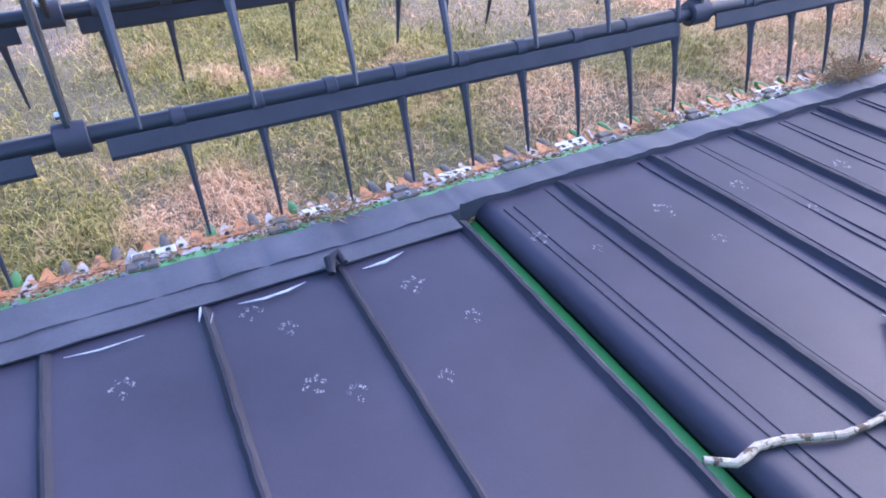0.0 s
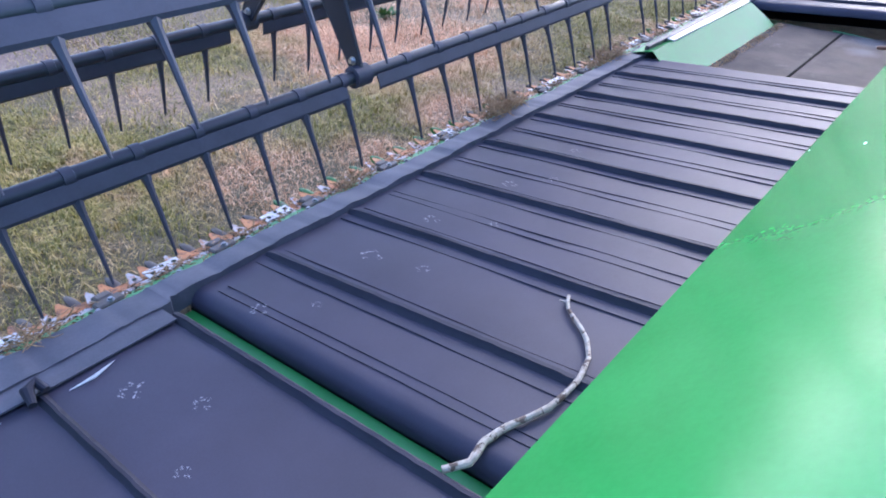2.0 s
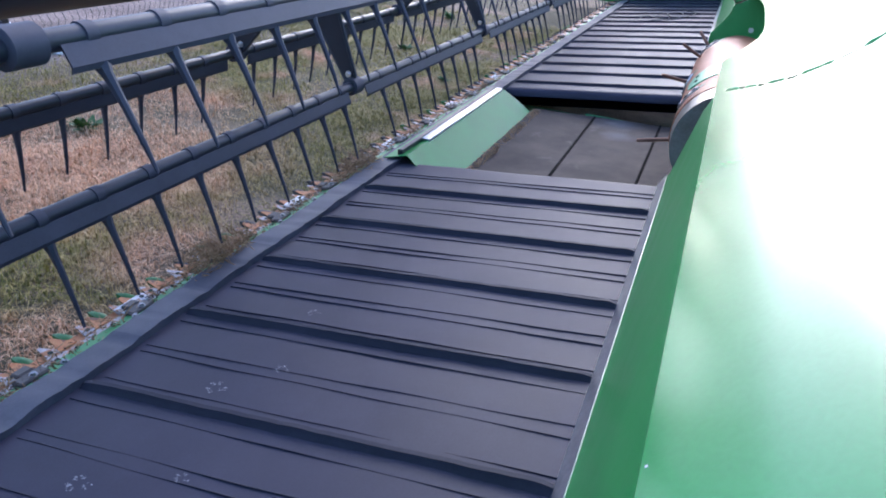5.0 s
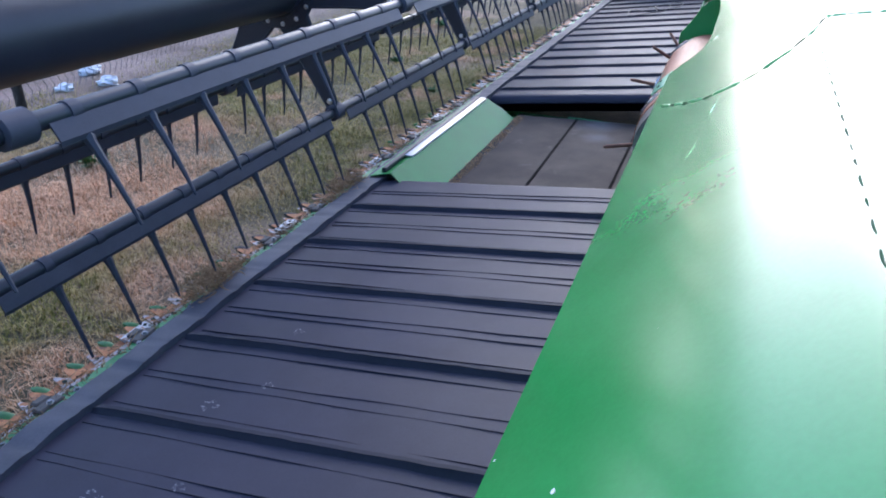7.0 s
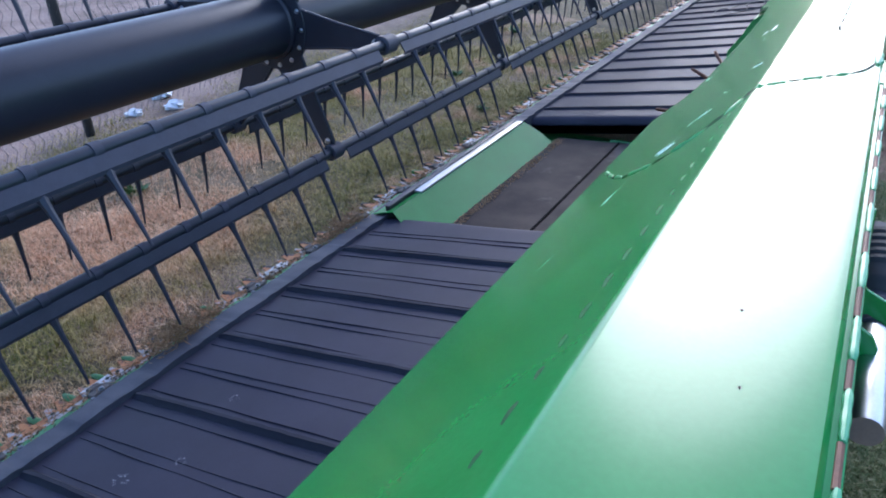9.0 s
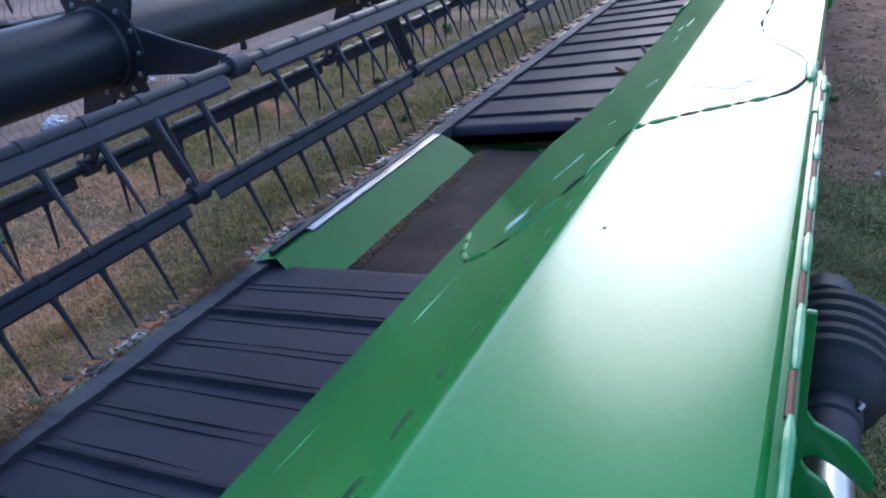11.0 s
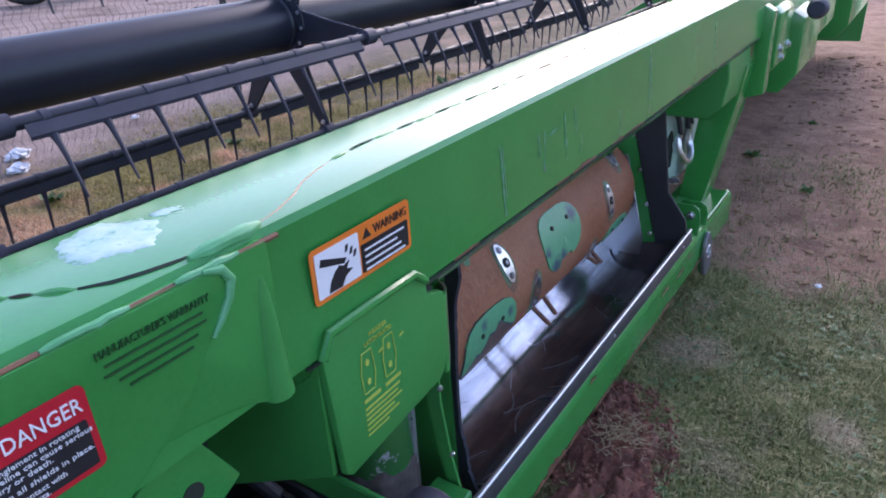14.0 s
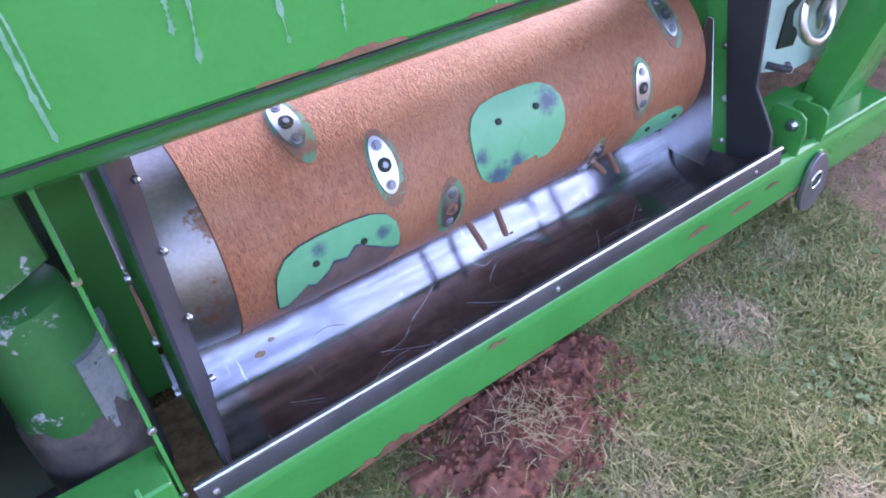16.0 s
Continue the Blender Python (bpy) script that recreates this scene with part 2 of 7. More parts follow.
def ground_material():
    m, nt, bsdf, geo = start("yard_ground")
    pos = geo.outputs["Position"]
    sep = nt.nodes.new("ShaderNodeSeparateXYZ")
    nt.links.new(pos, sep.inputs[0])
    patch, mid, fine = noise_tex(nt, pos, 0.9, 5, 0.6), noise_tex(nt, pos, 7, 6, 0.7), noise_tex(nt, pos, 90, 4, 0.7)
    turf = mixc(nt, ramp(nt, mid, [(0.35, (0, 0, 0)), (0.65, (1, 1, 1))]), (0.10, 0.080, 0.036), (0.21, 0.15, 0.078))
    turf = mixc(nt, ramp(nt, patch, [(0.5, (0, 0, 0)), (0.62, (1, 1, 1))]), turf, (0.38, 0.24, 0.155))
    turf = mixc(nt, ramp(nt, fine, [(0.35, (1, 1, 1)), (0.6, (0, 0, 0))]), turf, (0.085, 0.07, 0.04))
    dirt = mixc(nt, ramp(nt, mid, [(0.3, (0, 0, 0)), (0.7, (1, 1, 1))]), (0.25, 0.125, 0.078), (0.50, 0.285, 0.185))
    dirt = mixc(nt, ramp(nt, fine, [(0.3, (1, 1, 1)), (0.5, (0, 0, 0))]), dirt, (0.18, 0.088, 0.054))
    damp = noise_tex(nt, pos, 2.3, 6, 0.7)
    dirt = mixc(nt, ramp(nt, damp, [(0.5, (0, 0, 0)), (0.62, (0.75, 0.75, 0.75))]), dirt, (0.16, 0.076, 0.046))
    gravel = mixc(nt, ramp(nt, fine, [(0.35, (0, 0, 0)), (0.65, (1, 1, 1))]), (0.19, 0.125, 0.10), (0.42, 0.30, 0.245))
    gravel = mixc(nt, ramp(nt, patch, [(0.45, (0, 0, 0)), (0.65, (1, 1, 1))]), gravel, (0.15, 0.095, 0.072))
    # bare trodden earth behind the header's far half, gravel beyond the fence
    wob = math_node(nt, "MULTIPLY", math_node(nt, "SUBTRACT", noise_tex(nt, pos, 1.3, 5, 0.6), 0.5), 3.0)
    bare = math_node(nt, "MULTIPLY", ramp(nt, math_node(nt, "ADD", math_node(nt, "MULTIPLY", math_node(nt, "ADD", sep.outputs[0], wob), 0.1), 0.0), [(0.455, (0, 0, 0)), (0.515, (1, 1, 1))]),
                     ramp(nt, math_node(nt, "ADD", math_node(nt, "MULTIPLY", sep.outputs[1], 0.1), 0.5), [(0.2, (0, 0, 0)), (0.3, (1, 1, 1)), (0.52, (1, 1, 1)), (0.6, (0, 0, 0))]))
    edge = math_node(nt, "SUBTRACT", sep.outputs[1], math_node(nt, "MULTIPLY", sep.outputs[0], 0.13))
    out = ramp(nt, math_node(nt, "MULTIPLY", math_node(nt, "ADD", edge, math_node(nt, "MULTIPLY", wob, 0.35)), 0.1), [(0.27, (0, 0, 0)), (0.35, (1, 1, 1))])
    col = mixc(nt, bare, turf, dirt)
    col = mixc(nt, out, col, gravel)
    nt.links.new(col, bsdf.inputs["Base Color"])
    bsdf.inputs["Roughness"].default_value = 0.95
    bump(nt, bsdf, math_node(nt, "ADD", mid, fine), 0.8, 0.015)
    return m


def blade_material(name, at, fresh_cols, dry_cols, spots=()):
    """Blades of many tones; patches and worn spots (x, y, radius) have dried out."""
    m, nt, bsdf, geo = start(name)
    rnd = geo.outputs["Random Per Island"]
    pos = geo.outputs["Position"]
    patch = noise_tex(nt, pos, 2.4, 5, 0.65)
    steps = (0.0, 0.35, 0.68, 1.0)
    fresh, dry = ramp(nt, rnd, list(zip(steps, fresh_cols))), ramp(nt, rnd, list(zip(steps, dry_cols)))
    mask = ramp(nt, patch, [(at, (0, 0, 0)), (at + 0.14, (1, 1, 1))])
    wob = math_node(nt, "MULTIPLY", noise_tex(nt, pos, 5, 4, 0.6), 0.5)
    for x, y, r in spots:
        d = nt.nodes.new("ShaderNodeVectorMath")
        d.operation = "DISTANCE"
        d.inputs[1].default_value = (x, y, 0)
        nt.links.new(pos, d.inputs[0])
        near = ramp(nt, math_node(nt, "ADD", math_node(nt, "DIVIDE", d.outputs["Value"], r * 2), wob), [(0.5, (1, 1, 1)), (0.8, (0, 0, 0))])
        mask = math_node(nt, "MAXIMUM", mask, near)
    nt.links.new(mixc(nt, mask, fresh, dry), bsdf.inputs["Base Color"])
    bsdf.inputs["Roughness"].default_value = 0.7
    bsdf.inputs["Specular IOR Level"].default_value = 0.3
    return m


def trough_material():
    """Worn sheet steel, scoured along its length, with dark streaks and a few rust spots."""
    m, nt, bsdf, geo = start("scoured_steel")
    pos = geo.outputs["Position"]
    streak = noise_tex(nt, pos, 30, 6, 0.7, (0.12, 1.0, 1.0))
    cross = noise_tex(nt, pos, 60, 4, 0.7, (1.0, 0.1, 0.1))
    blotch = noise_tex(nt, pos, 5, 5, 0.65)
    col = mixc(nt, ramp(nt, streak, [(0.35, (0, 0, 0)), (0.62, (1, 1, 1))]), (0.24, 0.24, 0.25), (0.52, 0.52, 0.54))
    col = mixc(nt, ramp(nt, blotch, [(0.5, (0, 0, 0)), (0.62, (0.7, 0.7, 0.7))]), col, (0.20, 0.195, 0.20))
    col = mixc(nt, ramp(nt, cross, [(0.64, (0, 0, 0)), (0.68, (1, 1, 1))]), col, (0.78, 0.77, 0.76))
    spots = ramp(nt, noise_tex(nt, pos, 11, 4, 0.6), [(0.68, (0, 0, 0)), (0.71, (1, 1, 1))])
    col = mixc(nt, spots, col, (0.42, 0.24, 0.10))
    nt.links.new(col, bsdf.inputs["Base Color"])
    bsdf.inputs["Metallic"].default_value = 0.9
    mr = nt.nodes.new("ShaderNodeMapRange")
    mr.inputs["To Min"].default_value, mr.inputs["To Max"].default_value = 0.02, 0.26
    nt.links.new(math_node(nt, "ADD", math_node(nt, "MULTIPLY", streak, 0.6), math_node(nt, "MULTIPLY", blotch, 0.4)), mr.inputs[0])
    nt.links.new(mr.outputs[0], bsdf.inputs["Roughness"])
    bump(nt, bsdf, math_node(nt, "ADD", streak, cross), 0.10, 0.002)
    return m


def plate_material(spots):
    """Green cover-plate paint, rubbed down to bluish primer in soft spots."""
    m, nt, bsdf, geo = start("cover_plate_green")
    pos = geo.outputs["Position"]
    grain = noise_tex(nt, pos, 40, 5, 0.65)
    col = mixc(nt, grain, (0.06, 0.30, 0.14), (0.11, 0.40, 0.215))
    wob = math_node(nt, "MULTIPLY", noise_tex(nt, pos, 55, 5, 0.7), 0.9)
    mask = None
    for at, r in spots:
        d = nt.nodes.new("ShaderNodeVectorMath")
        d.operation = "DISTANCE"
        d.inputs[1].default_value = at
        nt.links.new(pos, d.inputs[0])
        near = ramp(nt, math_node(nt, "ADD", math_node(nt, "DIVIDE", d.outputs["Value"], r * 2), wob), [(0.62, (0.9, 0.9, 0.9)), (1.0, (0, 0, 0))])
        mask = near if mask is None else math_node(nt, "MAXIMUM", mask, near)
    nt.links.new(mixc(nt, mask, col, (0.045, 0.06, 0.115)), bsdf.inputs["Base Color"])
    bsdf.inputs["Roughness"].default_value = 0.42
    bump(nt, bsdf, grain, 0.08, 0.002)
    return m


dusty = dusty_material([((4.29, 0.53, 0.12), 0.13), ((4.08, 0.50, 0.12), 0.09)])
scratch_steel = surface("scratched_bright_steel", (0.45, 0.45, 0.46), (0.65, 0.65, 0.66), 60, 200, (0.3, 0.5), metal=0.8, relief=0.1, worn_metal=0.8)
stain_tan = surface("tan_stain", (0.30, 0.20, 0.10), (0.48, 0.35, 0.2), 60, 240, (0.5, 0.7), relief=0.1)
trough_steel = trough_material()
drum_rust = drum_material()
ground_mat = ground_material()
blade_mat = blade_material("grass_blades", 0.53, [(0.125, 0.122, 0.025), (0.228, 0.196, 0.042), (0.36, 0.272, 0.076), (0.55, 0.395, 0.15)],
                           [(0.50, 0.24, 0.115), (0.66, 0.35, 0.185), (0.76, 0.45, 0.255), (0.85, 0.57, 0.35)], [(2.75, 2.5, 0.85), (3.4, 2.65, 0.5), (2.3, 2.35, 0.4), (1.3, 1.72, 0.32), (0.1, 1.6, 0.25), (2.2, 1.6, 0.28), (1.65, 1.55, 0.25)])
turf_mat = blade_material("turf_blades", 0.58, [(0.068, 0.100, 0.022), (0.135, 0.162, 0.044), (0.235, 0.225, 0.080), (0.46, 0.385, 0.19)],
                          [(0.17, 0.125, 0.065), (0.29, 0.22, 0.12), (0.40, 0.31, 0.185), (0.55, 0.44, 0.28)], [(4.1, -0.42, 0.13), (4.75, -0.62, 0.12), (3.1, -0.75, 0.15), (3.9, -0.85, 0.1)])
wood_mat = surface("far_foliage", (0.025, 0.045, 0.018), (0.06, 0.085, 0.035), 0.8, 4, (0.7, 0.9), relief=0.0)
clover_mat = surface("clover_leaf", (0.05, 0.11, 0.03), (0.09, 0.17, 0.05), 30, 90, (0.5, 0.7), relief=0)

# ---- builders ----
BASE = {}


def thing(name, at, label, category, group="", kind=""):
    """An Empty at the base of a thing; its parts' meshes are given in world coordinates."""
    ob = new(name)
    ob.location = at
    ob.empty_display_size = 0.1
    BASE[ob] = Vector(at)
    return tagged(ob, label, category, group, kind)


def mesh_of(name, bm, material, smooth=0.6):
    bmesh.ops.recalc_face_normals(bm, faces=bm.faces)
    me = bpy.data.meshes.new(name)
    bm.to_mesh(me)
    bm.free()
    for m in material if isinstance(material, (list, tuple)) else (material,):
        me.materials.append(m)
    if smooth:
        for p in me.polygons:
            p.use_smooth = True
        me.set_sharp_from_angle(angle=smooth)
    return me


def part(name, bm, material, parent, label="", at=(0, 0, 0), turn=(0, 0, 0), smooth=0.6):
    """Links a bmesh (or a mesh made before) as one object under a thing or a part."""
    me = bm if isinstance(bm, bpy.types.Mesh) else mesh_of(name, bm, material, smooth)
    ob = new(name, me)
    if parent is not None:
        ob.parent = parent
        ob.location = Vector(at) - BASE[parent]
    else:
        ob.location = at
    ob.rotation_euler = [radians(a) for a in turn]
    BASE[ob] = Vector(at)
    if label:
        tagged(ob, label)
    return ob


def bevelled(bm, width, segments=1, angle=0.5):
    edges = [e for e in bm.edges if len(e.link_faces) == 2 and e.calc_face_angle(0) > angle]
    bmesh.ops.bevel(bm, geom=edges, offset=width, segments=segments, affect="EDGES", profile=0.6, clamp_overlap=True)
    return bm


def box(x0, x1, y0, y1, z0, z1, bevel=0.003, bm=None):
    out = bm or bmesh.new()
    b = bmesh.new()
    bmesh.ops.create_cube(b, size=1.0, matrix=Matrix.Translation(((x0 + x1) / 2, (y0 + y1) / 2, (z0 + z1) / 2)) @ Matrix.Diagonal((x1 - x0, y1 - y0, z1 - z0, 1)))
    if bevel:
        bevelled(b, bevel)
    join(out, b)
    return out


def join(bm, other, m=None):
    me = bpy.data.meshes.new("temp")
    if m is not None:
        other.transform(m)
    other.to_mesh(me)
    other.free()
    bm.from_mesh(me)
    bpy.data.meshes.remove(me)
    return bm


def prism(points, axis, a, b, bevel=0.0, segments=1, steps=1):
    """A closed outline in the plane across axis ('x': points are y, z; 'y': x, z; 'z': x, y), drawn out from a to b."""
    bm = bmesh.new()

    def place(p, w):
        return {"x": (w, p[0], p[1]), "y": (p[0], w, p[1]), "z": (p[0], p[1], w)}[axis]

    rings = [[bm.verts.new(place(p, a + (b - a) * k / steps)) for p in points] for k in range(steps + 1)]
    n = len(points)
    for r, s in zip(rings, rings[1:]):
        for i in range(n):
            bm.faces.new((r[i], r[(i + 1) % n], s[(i + 1) % n], s[i]))
    bm.faces.new(rings[0]), bm.faces.new(rings[-1][::-1])
    bmesh.ops.recalc_face_normals(bm, faces=bm.faces)
    if bevel:
        bevelled(bm, bevel, segments, 0.3)
    return bm


def sweep(path, radius, seg=8, bm=None, cap=True):
    """A round rod along a row of points; radius is a number or one for each point."""
    bm = bm or bmesh.new()
    pts = [Vector(p) for p in path]
    rad = radius if isinstance(radius, (list, tuple)) else [radius] * len(pts)
    rings, up = [], None
    for i, p in enumerate(pts):
        d = (pts[min(i + 1, len(pts) - 1)] - pts[max(i - 1, 0)]).normalized()
        if up is None:
            up = d.orthogonal().normalized()
        up = (up - d * up.dot(d)).normalized()
        side = d.cross(up)
        rings.append([bm.verts.new(p + rad[i] * (math.cos(2 * math.pi * k / seg) * up + math.sin(2 * math.pi * k / seg) * side)) for k in range(seg)])
    for r, s in zip(rings, rings[1:]):
        for k in range(seg):
            bm.faces.new((r[k], r[(k + 1) % seg], s[(k + 1) % seg], s[k]))
    if cap:
        bm.faces.new(rings[0][::-1]), bm.faces.new(rings[-1])
    return bm


def lathe_x(profile, yc, zc, seg=32, bm=None):
    """A body of revolution about a line along x: profile rows are (x, radius)."""
    bm = bm or bmesh.new()
    rings = [[bm.verts.new((x, yc + r * math.cos(2 * math.pi * k / seg), zc + r * math.sin(2 * math.pi * k / seg))) for k in range(seg)] for x, r in profile]
    for r, s in zip(rings, rings[1:]):
        for k in range(seg):
            bm.faces.new((r[k], r[(k + 1) % seg], s[(k + 1) % seg], s[k]))
    bm.faces.new(rings[0][::-1]), bm.faces.new(rings[-1])
    return bm


def bolt(at, normal, r=0.007, h=0.006, bm=None):
    """A hexagon bolt head on a washer."""
    bm = bm or bmesh.new()
    p, n = Vector(at), Vector(normal).normalized()
    sweep([p - n * 0.002, p + n * 0.002], r * 1.5, 12, bm)
    sweep([p + n * 0.002, p + n * h], [r, r * 0.93], 6, bm)
    return bm


def sheet(rows, thick, normal=(0, 0, 1), bm=None):
    """A bent sheet: rows of points, thickened along normal."""
    bm = bm or bmesh.new()
    n = Vector(normal).normalized() * thick
    top = [[bm.verts.new(Vector(p)) for p in row] for row in rows]
    bot = [[bm.verts.new(Vector(p) - n) for p in row] for row in rows]
    R, C = len(rows), len(rows[0])
    for i in range(R - 1):
        for j in range(C - 1):
            bm.faces.new((top[i][j], top[i][j + 1], top[i + 1][j + 1], top[i + 1][j]))
            bm.faces.new((bot[i][j], bot[i + 1][j], bot[i + 1][j + 1], bot[i][j + 1]))
    ring = [(0, j) for j in range(C)] + [(i, C - 1) for i in range(1, R)] + [(R - 1, j) for j in range(C - 2, -1, -1)] + [(i, 0) for i in range(R - 2, 0, -1)]
    for a, b in zip(ring, ring[1:] + ring[:1]):
        bm.faces.new((top[a[0]][a[1]], bot[a[0]][a[1]], bot[b[0]][b[1]], top[b[0]][b[1]]))
    return bm


def text_mesh(words, size, m, lift=0.0006):
    """Lettering as a flat mesh, in the plane of the pose m."""
    cu = bpy.data.curves.new("lettering", "FONT")
    cu.body, cu.size, cu.extrude, cu.resolution_u = words, size, lift, 2
    ob = new("lettering", cu)
    dg = bpy.context.evaluated_depsgraph_get()
    me = bpy.data.meshes.new_from_object(ob.evaluated_get(dg))
    bpy.data.objects.remove(ob)
    bm = bmesh.new()
    bm.from_mesh(me)
    bpy.data.meshes.remove(me)
    bm.transform(m)
    return bm


def rnd(a, b):
    return random.uniform(a, b)


def bolts(name, rows, parent, label, r=0.006, h=0.006, material=None):
    """One bolt for each row of (place, normal)."""
    for at, normal in rows:
        part(name, bolt(at, normal, r, h), material or zinc, parent, label)


def ragged_strip(xa, xb, y, z0, high, seed):
    """A thin patch with a straight lower edge and a ragged upper one, on a face across y."""
    n = max(4, int((xb - xa) / 0.006))
    top = [(xa + (xb - xa) * k / n, z0 + high * max(0.12, math.sin(math.pi * (k + 0.5) / (n + 1)) ** 0.5 * (0.75 + 0.9 * noise.noise(Vector((k * 0.45, seed, 0)))))) for k in range(n + 1)]
    return prism([(xa, z0), (xb, z0)] + top[::-1], "y", y - 0.0009, y)

# ---- setting ----
def ground_height(x, y):
    n = noise.noise(Vector((x * 0.9, y * 0.9, 0.3))) * 0.02 + noise.noise(Vector((x * 4.2, y * 4.2, 1.7))) * 0.012 + noise.noise(Vector((x * 15, y * 15, 2.2))) * 0.005
    near = max(0.0, 1 - max(abs(x - 4) - 6, abs(y) - 5, 0) / 6)
    return (n - 0.004) * near


def spread(a, b, step, far):
    near = list(np.arange(a, b + 1e-6, step))
    out, lo, hi, grow = [], a, b, step
    left, right = [], []
    while hi < far:
        grow *= 1.35
        lo, hi = lo - grow, hi + grow
        left.append(lo), right.append(hi)
    return left[::-1] + near + right


def build_ground():
    xs, ys = spread(-1.5, 8.0, 0.05, 900), spread(-2.0, 5.0, 0.05, 900)
    verts = [(x, y, ground_height(x, y)) for x in xs for y in ys]
    ny = len(ys)
    faces = [(i * ny + j, (i + 1) * ny + j, (i + 1) * ny + j + 1, i * ny + j + 1) for i in range(len(xs) - 1) for j in range(ny - 1)]
    me = bpy.data.meshes.new("ground")
    me.from_pydata(verts, [], faces)
    me.materials.append(ground_mat)
    for p in me.polygons:
        p.use_smooth = True
    tagged(new("ground", me), "uneven yard of worn grass, bare reddish earth and gravel", "ground", kind="structure")


build_ground()


def build_grass(name, label, material, count, region, height, keep, seed):
    """Bent, tapering blades strewn over a region; keep(x, y) is the share that grows there."""
    rng = np.random.default_rng(seed)
    verts, faces, made = [], [], 0
    while made < count:
        batch = rng.random((20000, 8))
        for u in batch:
            x, y = region[0] + (region[1] - region[0]) * u[0], region[2] + (region[3] - region[2]) * u[1]
            edge = min(x - region[0], region[1] - x, y - region[2], (region[3] - y) if region[3] > 1 else 9) / 0.7
            if u[2] > keep(x, y) * min(1.0, edge):
                continue
            clump = 0.62 + 0.85 * max(0.0, 0.45 + noise.noise(Vector((x * 4.5, y * 4.5, 11.0)))+ 0.5 * noise.noise(Vector((x * 13, y * 13, 12.0))))
            h, w, a, lean = clump * height * (0.4 + 0.95 * u[3]), 0.0008 + 0.0013 * u[4], 6.283 * u[5], 0.3 + 1.5 * u[6]
            z = ground_height(x, y) - 0.004
            cx, cy, sx, sy = math.cos(a), math.sin(a), -math.sin(a), math.cos(a)
            b = 0.5 * (u[7] - 0.5)
            k = len(verts)
            o1, u1 = lean * h * 0.25, h * (0.5 - 0.06 * lean)
            verts += [(x + sx * w, y + sy * w, z), (x - sx * w, y - sy * w, z),
                      (x + cx * o1 + sx * w * 0.8, y + cy * o1 + sy * w * 0.8, z + u1), (x + cx * o1 - sx * w * 0.8, y + cy * o1 - sy * w * 0.8, z + u1),
                      (x + (cx + sx * b) * lean * h, y + (cy + sy * b) * lean * h, z + h * max(0.1, 1 - 0.55 * lean))]
            faces += [(k, k + 1, k + 3, k + 2), (k + 2, k + 3, k + 4)]
            made += 1
            if made >= count:
                break
    me = bpy.data.meshes.new(name)
    me.from_pydata(verts, [], faces)
    me.materials.append(material)
    tagged(new(name, me), label, "grass", kind="stuff")


def density(x, y):
    return min(1.0, max(0.13, 0.68 + 1.6 * noise.noise(Vector((x * 1.1, y * 1.1, 9.0)))))


def bare(x, y):
    """Thins the grass out over the trodden earth behind the header's far half."""
    return float(np.interp(x + 0.9 * noise.noise(Vector((x * 1.3, y * 1.3, 4.0))), (4.45, 5.1), (1.0, 0.06)))


build_grass("grass", "short green and straw-coloured grass in front of the cutter bar", blade_mat, 250000, (-1.6, 7.8, 1.0, 4.1), 0.042, lambda x, y: density(x, y) * (1.0 if y < 3.2 else 0.45), 3)
build_grass("grass", "patchy green turf behind the header", turf_mat, 190000, (2.0, 6.6, -2.0, 0.2), 0.04, lambda x, y: density(x, y) * bare(x, y) * (1.0 if y < -0.15 else 0.3), 4)


def build_clover():
    rng = np.random.default_rng(8)
    verts, faces = [], []
    for _ in range(5200):
        x, y = rng.uniform(2.9, 5.6), rng.uniform(-1.5, -0.15)
        if noise.noise(Vector((x * 2.6, y * 2.6, 6.0))) < 0.02 or rng.random() > bare(x, y):
            continue
        z, s = ground_height(x, y) + rng.uniform(0.006, 0.022), rng.uniform(0.003, 0.0065)
        for k in range(3):
            a = rng.uniform(0, 0.6) + 2.09 * k
            cx, cy, tilt = x + s * math.cos(a), y + s * math.sin(a), rng.uniform(-0.3, 0.3)
            b = len(verts)
            verts += [(cx + 0.85 * s * math.cos(t), cy + 0.85 * s * math.sin(t), z + 0.85 * s * tilt * math.cos(t)) for t in (0, 1.05, 2.1, 3.14, 4.19, 5.24)]
            faces.append(tuple(range(b, b + 6)))
    me = bpy.data.meshes.new("clover")
    me.from_pydata(verts, [], faces)
    me.materials.append(clover_mat)
    tagged(new("clover", me), "low clover among the turf", "clover", kind="stuff")


build_clover()

